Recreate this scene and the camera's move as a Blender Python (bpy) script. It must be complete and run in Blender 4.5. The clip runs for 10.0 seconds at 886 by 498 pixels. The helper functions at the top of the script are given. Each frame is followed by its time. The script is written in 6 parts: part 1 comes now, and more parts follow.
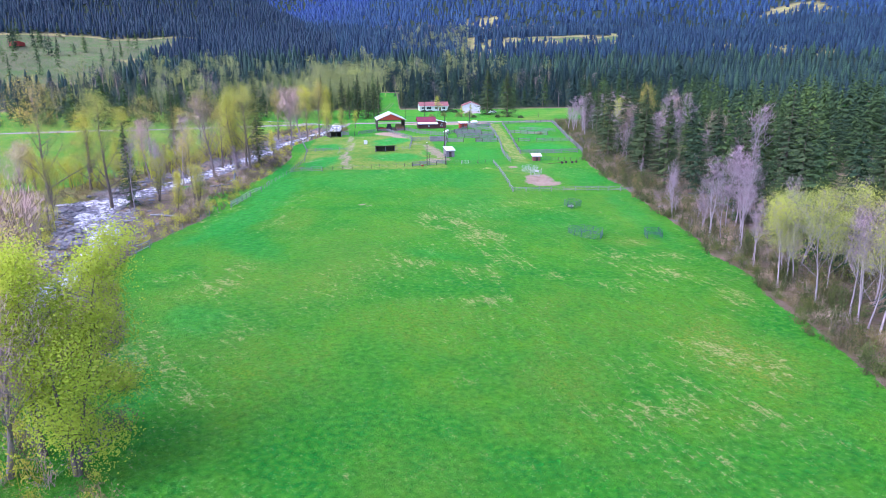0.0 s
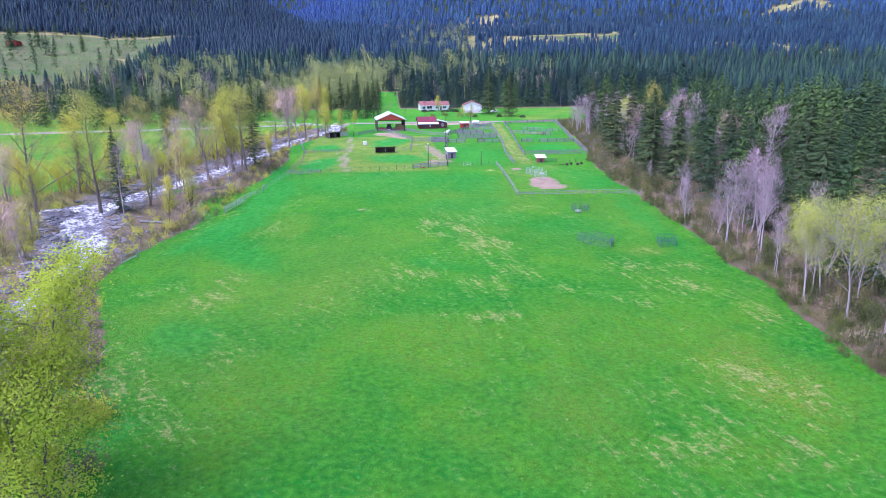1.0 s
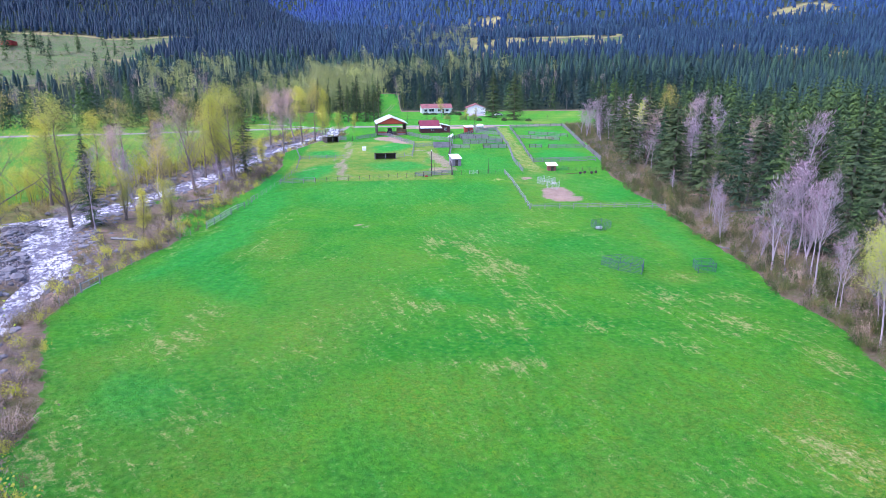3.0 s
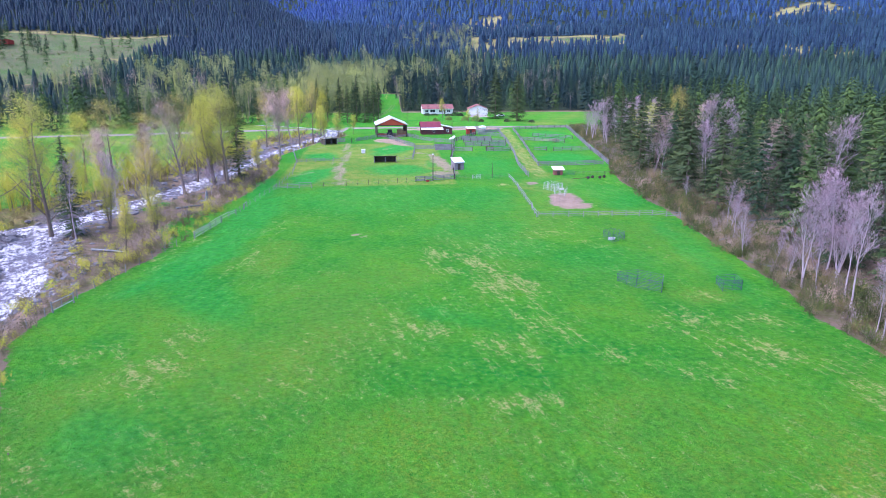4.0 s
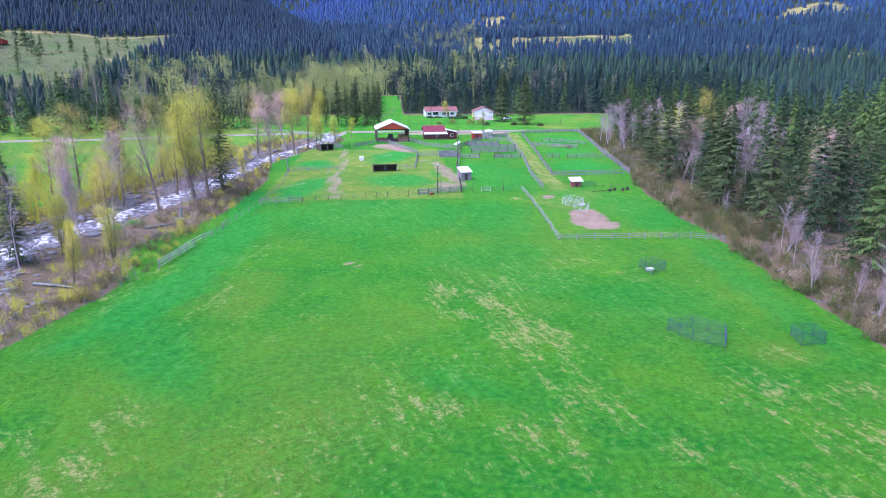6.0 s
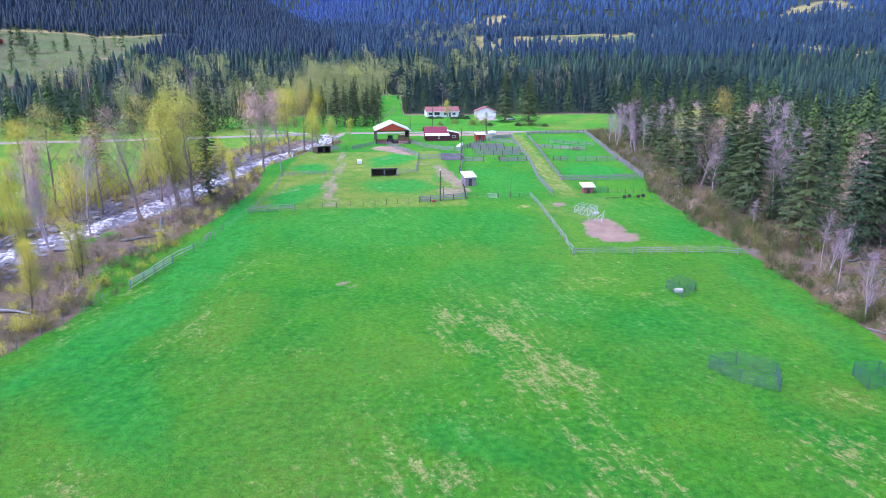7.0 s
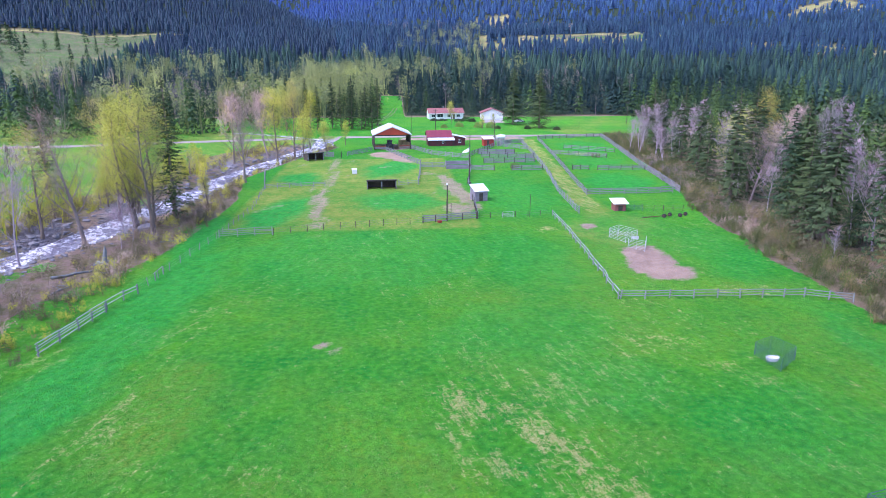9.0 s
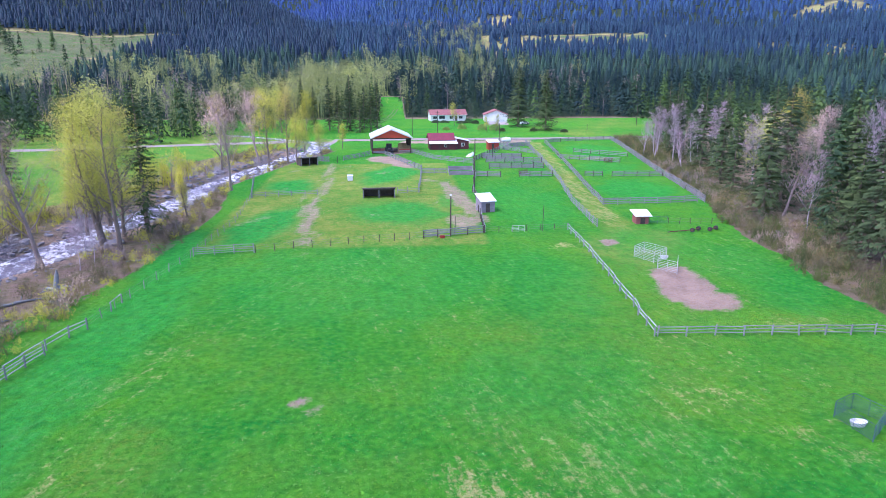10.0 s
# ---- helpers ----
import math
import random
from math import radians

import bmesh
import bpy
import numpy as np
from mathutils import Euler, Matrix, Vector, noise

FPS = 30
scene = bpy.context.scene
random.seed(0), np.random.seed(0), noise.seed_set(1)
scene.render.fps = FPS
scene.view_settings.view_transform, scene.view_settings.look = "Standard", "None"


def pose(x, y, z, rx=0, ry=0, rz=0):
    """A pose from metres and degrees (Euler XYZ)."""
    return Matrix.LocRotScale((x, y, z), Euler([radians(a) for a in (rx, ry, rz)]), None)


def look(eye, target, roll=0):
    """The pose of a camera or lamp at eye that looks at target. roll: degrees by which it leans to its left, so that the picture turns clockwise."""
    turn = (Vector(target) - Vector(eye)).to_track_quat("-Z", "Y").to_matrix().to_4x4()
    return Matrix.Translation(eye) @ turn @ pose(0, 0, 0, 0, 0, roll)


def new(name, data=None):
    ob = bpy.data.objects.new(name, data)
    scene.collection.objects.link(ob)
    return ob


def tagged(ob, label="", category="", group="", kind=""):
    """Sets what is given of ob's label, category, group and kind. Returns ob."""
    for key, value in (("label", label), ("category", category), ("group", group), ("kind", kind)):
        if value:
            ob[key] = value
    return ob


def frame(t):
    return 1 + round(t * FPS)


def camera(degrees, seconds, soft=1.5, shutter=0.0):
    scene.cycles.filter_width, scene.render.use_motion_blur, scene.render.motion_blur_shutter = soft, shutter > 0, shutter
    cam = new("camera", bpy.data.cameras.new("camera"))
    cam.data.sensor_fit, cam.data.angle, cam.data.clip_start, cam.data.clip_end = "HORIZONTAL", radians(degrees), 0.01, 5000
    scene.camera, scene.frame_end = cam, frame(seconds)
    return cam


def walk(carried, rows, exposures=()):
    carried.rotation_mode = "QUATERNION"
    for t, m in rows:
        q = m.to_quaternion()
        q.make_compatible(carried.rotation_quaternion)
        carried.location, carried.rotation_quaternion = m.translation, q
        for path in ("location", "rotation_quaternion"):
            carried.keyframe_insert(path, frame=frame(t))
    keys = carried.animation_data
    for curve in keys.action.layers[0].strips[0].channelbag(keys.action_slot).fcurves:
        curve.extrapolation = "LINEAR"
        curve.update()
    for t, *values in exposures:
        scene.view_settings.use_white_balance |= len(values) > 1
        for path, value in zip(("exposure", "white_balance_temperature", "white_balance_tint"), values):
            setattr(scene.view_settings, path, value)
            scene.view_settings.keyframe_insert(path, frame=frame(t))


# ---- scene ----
cam = camera(67.6, 10.0, soft=0.4)

PATH = [
    (0, (-0.525, -74.094, 26.844), (-0.367, -72.176, 26.301), -0.2),
    (0.5, (-0.56, -71.505, 26.887), (-0.402, -69.587, 26.342), -0.2),
    (1, (-0.447, -68.754, 26.908), (-0.29, -66.836, 26.361), -0.3),
    (1.5, (-0.413, -65.834, 26.821), (-0.257, -63.916, 26.276), -0.2),
    (2, (-0.373, -62.85, 26.682), (-0.218, -60.931, 26.14), -0.1),
    (2.5, (-0.379, -59.626, 26.599), (-0.223, -57.707, 26.058), -0.1),
    (4, (-0.125, -49.475, 26.63), (0.03, -47.556, 26.088), -0.0),
    (4.5, (-0.09, -45.754, 26.452), (0.065, -43.835, 25.914), 0.2),
    (5, (0.044, -41.818, 26.434), (0.197, -39.898, 25.896), 0.2),
    (5.5, (0.173, -37.712, 26.435), (0.325, -35.791, 25.896), 0.1),
    (7, (0.629, -23.749, 26.167), (0.777, -21.829, 25.625), -0.0),
    (7.5, (0.75, -18.895, 25.888), (0.897, -16.975, 25.349), 0.0),
    (8, (0.997, -13.939, 25.721), (1.139, -12.018, 25.183), -0.0),
    (8.5, (1.123, -8.676, 25.425), (1.265, -6.755, 24.889), -0.1),
    (9, (1.207, -3.195, 25.266), (1.351, -1.275, 24.726), 0.0),
    (9.5, (1.39, 2.35, 24.803), (1.535, 4.273, 24.273), 0.1),
    (10, (1.833, 8.509, 24.628), (1.973, 10.431, 24.091), -0.0),
]
walk(cam, [(t, look(eye, target, roll)) for t, eye, target, roll in PATH],
     exposures=[(0, 1.14, 5400, 29), (10, 1.14, 5400, 29)])

# ---- world and light ----
world = bpy.data.worlds.new("overcast_sky")
scene.world = world
world.use_nodes = True
wn = world.node_tree
sky = wn.nodes.new("ShaderNodeTexSky")
sky.sky_type, sky.sun_disc = "NISHITA", False
sky.sun_elevation, sky.sun_rotation = radians(58), radians(248)
sky.air_density, sky.dust_density, sky.ozone_density = 1.0, 2.5, 1.0
wn.nodes["Background"].inputs["Strength"].default_value = 0.205
wn.links.new(sky.outputs["Color"], wn.nodes["Background"].inputs["Color"])
sun = new("sun", bpy.data.lights.new("sun", "SUN"))
sun.data.energy, sun.data.angle, sun.data.color = 1.25, radians(45), (1.0, 0.97, 0.93)
sun.matrix_world = look((-85, -35, 150), (0, 0, 0))

# ---- materials ----
def mix_node(nt, fac, a, b, mode="MIX"):
    n = nt.nodes.new("ShaderNodeMix")
    n.data_type, n.blend_type = "RGBA", mode
    for sock, v in ((n.inputs[0], fac), (n.inputs[6], a), (n.inputs[7], b)):
        if hasattr(v, "links"):
            nt.links.new(v, sock)
        elif isinstance(v, (int, float)):
            sock.default_value = v
        else:
            sock.default_value = (*v[:3], 1)
    return n.outputs[2]


def noise_node(nt, scale, detail=4.0, rough=0.55, vec=None, lo=0.35, hi=0.65):
    n = nt.nodes.new("ShaderNodeTexNoise")
    n.inputs["Scale"].default_value, n.inputs["Detail"].default_value = scale, detail
    n.inputs["Roughness"].default_value = rough
    if vec is not None:
        nt.links.new(vec, n.inputs["Vector"])
    r = nt.nodes.new("ShaderNodeMapRange")
    r.inputs[1].default_value, r.inputs[2].default_value = lo, hi
    nt.links.new(n.outputs["Fac"], r.inputs[0])
    return r.outputs[0]


def math_node(nt, op, a, b=None):
    n = nt.nodes.new("ShaderNodeMath")
    n.operation = op
    n.use_clamp = True
    for sock, v in zip(n.inputs, (a, b, 0.30)):
        if v is None:
            continue
        if hasattr(v, "links"):
            nt.links.new(v, sock)
        else:
            sock.default_value = v
    return n.outputs[0]


def coords(nt, stretch=(1, 1, 1), turn=0.0, kind="Position"):
    if kind == "Position":
        src = nt.nodes.new("ShaderNodeNewGeometry").outputs["Position"]
    else:
        src = nt.nodes.new("ShaderNodeTexCoord").outputs["Object"]
    if turn:
        m = nt.nodes.new("ShaderNodeMapping")
        m.inputs["Rotation"].default_value = (0, 0, radians(turn))
        nt.links.new(src, m.inputs["Vector"])
        src = m.outputs[0]
    m = nt.nodes.new("ShaderNodeMapping")
    m.inputs["Scale"].default_value = stretch
    nt.links.new(src, m.inputs["Vector"])
    return m.outputs[0]


def start_material(name, rough=0.8, metal=0.0):
    m = bpy.data.materials.new(name)
    m.use_nodes = True
    nt = m.node_tree
    b = nt.nodes["Principled BSDF"]
    b.inputs["Roughness"].default_value, b.inputs["Metallic"].default_value = rough, metal
    return m, nt, b


def bump(nt, b, height, strength=0.4, dist=0.05):
    n = nt.nodes.new("ShaderNodeBump")
    n.inputs["Strength"].default_value, n.inputs["Distance"].default_value = strength, dist
    nt.links.new(height, n.inputs["Height"])
    nt.links.new(n.outputs[0], b.inputs["Normal"])


def worn(name, a, b_col, scale=3.0, fine=25.0, rough=0.8, metal=0.0, stretch=(1, 1, 1), each=0.25, relief=0.3):
    """Two-tone weathered surface: broad stains, fine grain and a shift from piece to piece."""
    m, nt, b = start_material(name, rough, metal)
    v = coords(nt, stretch, kind="Object")
    broad = noise_node(nt, scale, 5, 0.6, v)
    grain = noise_node(nt, fine, 3, 0.6, v)
    col = mix_node(nt, broad, a, b_col)
    col = mix_node(nt, math_node(nt, "MULTIPLY", grain, 0.35), col, [c * 0.55 for c in b_col])
    info = nt.nodes.new("ShaderNodeObjectInfo")
    r = math_node(nt, "MULTIPLY", info.outputs["Random"], each)
    col = mix_node(nt, r, col, [c * 0.45 for c in a])
    nt.links.new(col, b.inputs["Base Color"])
    bump(nt, b, grain, relief, 0.02)
    return m


def leafy(name, a, b_col, rough=0.75, translucent=0.25, attr=None, shift=(2.1, 1.7, 0.9)):
    """Leaves or needles: tone shifts from tree to tree and from clump to clump."""
    m, nt, b = start_material(name, rough)
    v = coords(nt)
    clump = noise_node(nt, 0.9, 3, 0.6, v)
    fine = noise_node(nt, 6.0, 2, 0.6, v)
    col = mix_node(nt, clump, a, b_col)
    col = mix_node(nt, math_node(nt, "MULTIPLY", fine, 0.3), col, [c * 0.55 for c in a])
    if attr:
        at = nt.nodes.new("ShaderNodeAttribute")
        at.attribute_name = attr
        col = mix_node(nt, at.outputs["Color"], mix_node(nt, 1.0, col, (0.62, 0.68, 0.75), "MULTIPLY"), mix_node(nt, 1.0, col, shift, "MULTIPLY"))
    else:
        info = nt.nodes.new("ShaderNodeObjectInfo")
        col = mix_node(nt, math_node(nt, "MULTIPLY", info.outputs["Random"], 0.6), col,
                       mix_node(nt, 1.0, col, (1.7, 1.45, 0.95), "MULTIPLY"))
    nt.links.new(col, b.inputs["Base Color"])
    b.inputs["Specular IOR Level"].default_value = 0.25
    if translucent:
        tr = nt.nodes.new("ShaderNodeBsdfTranslucent")
        nt.links.new(col, tr.inputs["Color"])
        ms = nt.nodes.new("ShaderNodeMixShader")
        ms.inputs[0].default_value = translucent
        nt.links.new(b.outputs[0], ms.inputs[1])
        nt.links.new(tr.outputs[0], ms.inputs[2])
        nt.links.new(ms.outputs[0], nt.nodes["Material Output"].inputs["Surface"])
    return m


def ground_material():
    m, nt, b = start_material("meadow_ground", 0.9)
    at = nt.nodes.new("ShaderNodeAttribute")
    at.attribute_name = "cover"
    sep = nt.nodes.new("ShaderNodeSeparateColor")
    nt.links.new(at.outputs["Color"], sep.inputs[0])
    at2 = nt.nodes.new("ShaderNodeAttribute")
    at2.attribute_name = "growth"
    sep2 = nt.nodes.new("ShaderNodeSeparateColor")
    nt.links.new(at2.outputs["Color"], sep2.inputs[0])
    v = coords(nt)
    broad = noise_node(nt, 0.045, 5, 0.65, v, 0.40, 0.60)
    mid = noise_node(nt, 0.30, 6, 0.68, v, 0.40, 0.60)
    fine = noise_node(nt, 0.85, 9, 0.78, v, 0.41, 0.60)
    tiny = noise_node(nt, 3.4, 6, 0.85, v, 0.44, 0.57)
    clump = noise_node(nt, 1.7, 4, 0.7, v, 0.47, 0.60)
    # mowing rows: their direction changes over the field
    def row_set(turn):
        return noise_node(nt, 0.85, 7, 0.78, coords(nt, (1.0, 0.22, 1.0), turn), 0.40, 0.62)
    px = nt.nodes.new("ShaderNodeSeparateXYZ")
    nt.links.new(v, px.inputs[0])
    def blend(axis, lo, hi, first, second):
        r = nt.nodes.new("ShaderNodeMapRange")
        r.inputs[1].default_value, r.inputs[2].default_value = lo, hi
        nt.links.new(px.outputs[axis], r.inputs[0])
        n = nt.nodes.new("ShaderNodeMix")
        for sock, out in zip((n.inputs[0], n.inputs[2], n.inputs[3]), (r.outputs[0], first, second)):
            nt.links.new(out, sock)
        return n.outputs[0]
    rows = blend(0, -9.0, -3.0, blend(1, 14.0, 26.0, row_set(-37), row_set(14)), row_set(-14))
    col = mix_node(nt, broad, (0.012, 0.285, 0.012), (0.150, 0.41, 0.004))
    col = mix_node(nt, math_node(nt, "MULTIPLY", mid, 0.62), col, (0.010, 0.235, 0.022))
    col = mix_node(nt, math_node(nt, "MULTIPLY", noise_node(nt, 0.085, 5, 0.68, v, 0.46, 0.66), 0.55), col, (0.22, 0.36, 0.026))
    col = mix_node(nt, math_node(nt, "MULTIPLY", sep2.outputs["Blue"], math_node(nt, "ADD", mid, 0.60)), col, (0.37, 0.38, 0.040))
    col = mix_node(nt, math_node(nt, "MULTIPLY", rows, 0.36), col, (0.060, 0.44, 0.060))
    col = mix_node(nt, math_node(nt, "MULTIPLY", fine, 0.45), col, (0.11, 0.46, 0.014))
    col = mix_node(nt, math_node(nt, "MULTIPLY", tiny, 0.62), col, (0.006, 0.110, 0.003))
    col = mix_node(nt, math_node(nt, "MULTIPLY", clump, 0.42), col, (0.13, 0.48, 0.030))
    speck = noise_node(nt, 2.6, 5, 0.8, coords(nt, (1.0, 1.0, 1.0), 15), 0.57, 0.66)
    col = mix_node(nt, math_node(nt, "MULTIPLY", speck, 0.6), col, (0.23, 0.50, 0.09))
    # old straw lies in broken streaks along the rows
    edge = noise_node(nt, 1.1, 9, 0.9, v, 0.40, 0.60)
    lie = math_node(nt, "ADD", math_node(nt, "MULTIPLY", edge, 0.56), math_node(nt, "MULTIPLY", rows, 0.44))
    need = math_node(nt, "SUBTRACT", 1.0, sep.outputs["Blue"])
    straw = math_node(nt, "MULTIPLY", math_node(nt, "SUBTRACT", lie, math_node(nt, "ADD", math_node(nt, "MULTIPLY", need, 0.74), 0.09)), 2.6)
    straw = math_node(nt, "MINIMUM", straw, 0.72)
    straw_col = mix_node(nt, tiny, (0.70, 0.55, 0.27), (0.45, 0.42, 0.12))
    col = mix_node(nt, straw, col, straw_col)
    # brushy litter under the trees
    litter = mix_node(nt, mid, (0.30, 0.205, 0.145), (0.15, 0.155, 0.050))
    litter = mix_node(nt, math_node(nt, "MULTIPLY", fine, 0.6), litter, (0.34, 0.24, 0.205))
    lf = math_node(nt, "GREATER_THAN", math_node(nt, "ADD", sep.outputs["Green"], math_node(nt, "MULTIPLY", math_node(nt, "SUBTRACT", edge, 0.5), 0.5)), 0.5)
    col = mix_node(nt, lf, col, litter)
    moss = mix_node(nt, mid, (0.022, 0.040, 0.022), (0.040, 0.058, 0.026))
    deep = math_node(nt, "SUBTRACT", sep.outputs["Green"], 1.0)
    # bare earth and gravel
    soil = mix_node(nt, mid, (0.54, 0.36, 0.25), (0.38, 0.25, 0.165))
    soil = mix_node(nt, math_node(nt, "MULTIPLY", tiny, 0.5), soil, (0.52, 0.44, 0.41))
    gap = math_node(nt, "MULTIPLY", math_node(nt, "SUBTRACT", 1.0, edge), 0.5)
    sf = math_node(nt, "MULTIPLY", math_node(nt, "SUBTRACT", sep.outputs["Red"], gap), 2.2)
    # pale dry hillside and trampled pasture
    dry = mix_node(nt, noise_node(nt, 0.045, 7, 0.75, v, 0.42, 0.58), (0.33, 0.33, 0.055), (0.50, 0.39, 0.105))
    dry = mix_node(nt, math_node(nt, "MULTIPLY", noise_node(nt, 0.35, 8, 0.85, v, 0.47, 0.56), 0.7), dry, (0.12, 0.30, 0.025))
    al = at.outputs["Alpha"]
    sparse = mix_node(nt, noise_node(nt, 0.05, 7, 0.78, v, 0.42, 0.58), (0.070, 0.098, 0.036), (0.135, 0.125, 0.066))
    high_ground = nt.nodes.new("ShaderNodeMapRange")
    high_ground.inputs[1].default_value, high_ground.inputs[2].default_value = 0.67, 0.71
    nt.links.new(al, high_ground.inputs[0])
    dry = mix_node(nt, high_ground.outputs[0], dry, sparse)
    col = mix_node(nt, math_node(nt, "MULTIPLY", al, math_node(nt, "MULTIPLY_ADD", edge, 1.25)), col, dry)
    # lush blue-green growth, then bare soil, then grey river gravel
    lush = mix_node(nt, fine, (0.009, 0.295, 0.032), (0.046, 0.57, 0.052))
    lush = mix_node(nt, math_node(nt, "MULTIPLY", tiny, 0.55), lush, (0.005, 0.105, 0.008))
    lush = mix_node(nt, math_node(nt, "MULTIPLY", rows, 0.45), lush, (0.08, 0.50, 0.085))
    col = mix_node(nt, math_node(nt, "MULTIPLY", sep2.outputs["Green"], math_node(nt, "ADD", edge, 0.45)), col, lush)
    col = mix_node(nt, sf, col, soil)
    cobble = mix_node(nt, tiny, (0.33, 0.305, 0.345), (0.10, 0.09, 0.105))
    col = mix_node(nt, math_node(nt, "MULTIPLY", sep2.outputs["Red"], math_node(nt, "ADD", edge, 0.6)), col, cobble)
    col = mix_node(nt, deep, col, moss)
    nt.links.new(col, b.inputs["Base Color"])
    b.inputs["Specular IOR Level"].default_value = 0.15
    h = math_node(nt, "ADD", math_node(nt, "MULTIPLY", fine, 0.5), math_node(nt, "MULTIPLY", tiny, 0.5))
    bump(nt, b, h, 0.9, 0.25)
    return m


def water_material():
    m, nt, b = start_material("river_water", 0.12)
    v = coords(nt, (1, 1, 1))
    flow = coords(nt, (1.0, 0.45, 1.0), -22)
    big = noise_node(nt, 0.28, 4, 0.65, flow, 0.38, 0.60)
    foam = noise_node(nt, 1.5, 8, 0.8, flow, 0.43, 0.60)
    f = math_node(nt, "MULTIPLY", math_node(nt, "ADD", big, 0.15), foam)
    col = mix_node(nt, f, (0.14, 0.122, 0.162), (0.88, 0.86, 0.90))
    nt.links.new(col, b.inputs["Base Color"])
    r = math_node(nt, "ADD", math_node(nt, "MULTIPLY", f, 0.6), 0.08)
    nt.links.new(r, b.inputs["Roughness"])
    bump(nt, b, math_node(nt, "ADD", math_node(nt, "MULTIPLY", foam, 0.6), math_node(nt, "MULTIPLY", big, 0.4)), 0.8, 0.15)
    return m


GROUND = ground_material()
WATER = water_material()
NEEDLE = leafy("spruce_needles", (0.028, 0.054, 0.021), (0.066, 0.100, 0.036), translucent=0.0)
FOREST = leafy("mixed_conifer_needles", (0.022, 0.056, 0.024), (0.056, 0.108, 0.040), translucent=0.0, attr="tint", shift=(2.5, 2.0, 1.0))
# the blue is distance haze mixed into the needle colour
FAR_FOREST = leafy("far_hazed_needles", (0.009, 0.030, 0.062), (0.018, 0.051, 0.096), translucent=0.0, attr="tint", shift=(1.7, 1.5, 1.1))
LEAF = leafy("young_cottonwood_leaves", (0.39, 0.43, 0.055), (0.50, 0.49, 0.09), translucent=0.4)
LEAF_FRESH = leafy("lime_cottonwood_leaves", (0.40, 0.53, 0.04), (0.50, 0.60, 0.07), translucent=0.5)
LEAF_PALE = leafy("opening_aspen_leaves", (0.40, 0.49, 0.08), (0.50, 0.54, 0.15), translucent=0.45)
LEAF_TAN = leafy("budding_catkins", (0.46, 0.44, 0.07), (0.58, 0.46, 0.14), translucent=0.4)
TWIG = worn("mauve_twigs", (0.47, 0.31, 0.37), (0.35, 0.23, 0.28), 0.8, 6)
TAN_TWIG = worn("pinkish_tan_twigs", (0.62, 0.42, 0.36), (0.50, 0.33, 0.28), 0.8, 6)
BRUSH = leafy("budding_brush", (0.27, 0.20, 0.12), (0.18, 0.17, 0.06), attr="tint", shift=(1.3, 1.3, 1.0))
BARK = worn("brown_bark", (0.25, 0.195, 0.15), (0.13, 0.10, 0.08), 1.5, 12, 0.9, stretch=(1, 1, 0.3))
TAN_BARK = worn("tan_bark", (0.36, 0.28, 0.25), (0.23, 0.18, 0.16), 1.2, 10, 0.9, stretch=(1, 1, 0.4))
PALE_BARK = worn("pale_aspen_bark", (0.52, 0.44, 0.47), (0.34, 0.27, 0.30), 1.2, 9, 0.85, stretch=(1, 1, 0.6))
OLD_WOOD = worn("weathered_grey_wood", (0.27, 0.285, 0.285), (0.16, 0.165, 0.165), 2, 30, 0.85, stretch=(0.3, 1, 1))
MAUVE_WOOD = worn("silvered_corral_boards", (0.32, 0.28, 0.32), (0.19, 0.16, 0.19), 2, 30, 0.85, stretch=(0.3, 1, 1))
DARK_WOOD = worn("dark_creosoted_wood", (0.10, 0.075, 0.06), (0.05, 0.04, 0.035), 2, 20, 0.9)
PALE_RAIL = worn("pale_peeled_rails", (0.48, 0.50, 0.49), (0.33, 0.35, 0.34), 2, 30, 0.8, stretch=(0.3, 1, 1))
RED = worn("barn_red_paint", (0.42, 0.045, 0.03), (0.30, 0.03, 0.022), 1.5, 18, 0.6)
ORANGE_RED = worn("orange_red_gable_paint", (0.62, 0.075, 0.03), (0.50, 0.055, 0.025), 1.0, 10, 0.55)
MAROON = worn("maroon_metal_roofing", (0.24, 0.025, 0.045), (0.17, 0.02, 0.035), 0.8, 10, 0.45, 0.1)
ROOF_RED = worn("red_shingles", (0.31, 0.12, 0.11), (0.24, 0.085, 0.08), 1.0, 8, 0.85)
WHITE = worn("white_paint", (0.80, 0.79, 0.77), (0.70, 0.69, 0.67), 1.0, 10, 0.6, each=0.1)
WHITE_METAL = worn("white_metal_roofing", (0.82, 0.84, 0.86), (0.70, 0.72, 0.74), 0.5, 8, 0.35, 0.1, each=0.1)
GALV = worn("galvanised_tube", (0.62, 0.63, 0.62), (0.48, 0.49, 0.49), 3, 20, 0.45, 0.4, each=0.1)
TEAL = worn("teal_painted_tube", (0.050, 0.105, 0.130), (0.03, 0.070, 0.090), 3, 20, 0.45, 0.0)
DARK = worn("dark_grimy_metal", (0.045, 0.04, 0.045), (0.025, 0.022, 0.025), 3, 20, 0.6)
RUST = worn("rusty_iron", (0.16, 0.06, 0.035), (0.09, 0.04, 0.025), 3, 20, 0.8)
HAY = worn("stacked_hay", (0.36, 0.28, 0.13), (0.24, 0.18, 0.09), 2, 14, 0.95, relief=0.8)
STONE = worn("river_cobbles", (0.25, 0.235, 0.245), (0.14, 0.13, 0.135), 0.6, 6, 0.85)
GRAVEL = worn("gravel", (0.46, 0.40, 0.37), (0.34, 0.29, 0.26), 0.4, 9, 0.95, relief=0.6)
ROAD = worn("grey_gravel_road", (0.32, 0.27, 0.23), (0.25, 0.21, 0.18), 0.25, 5, 0.95, relief=0.6)
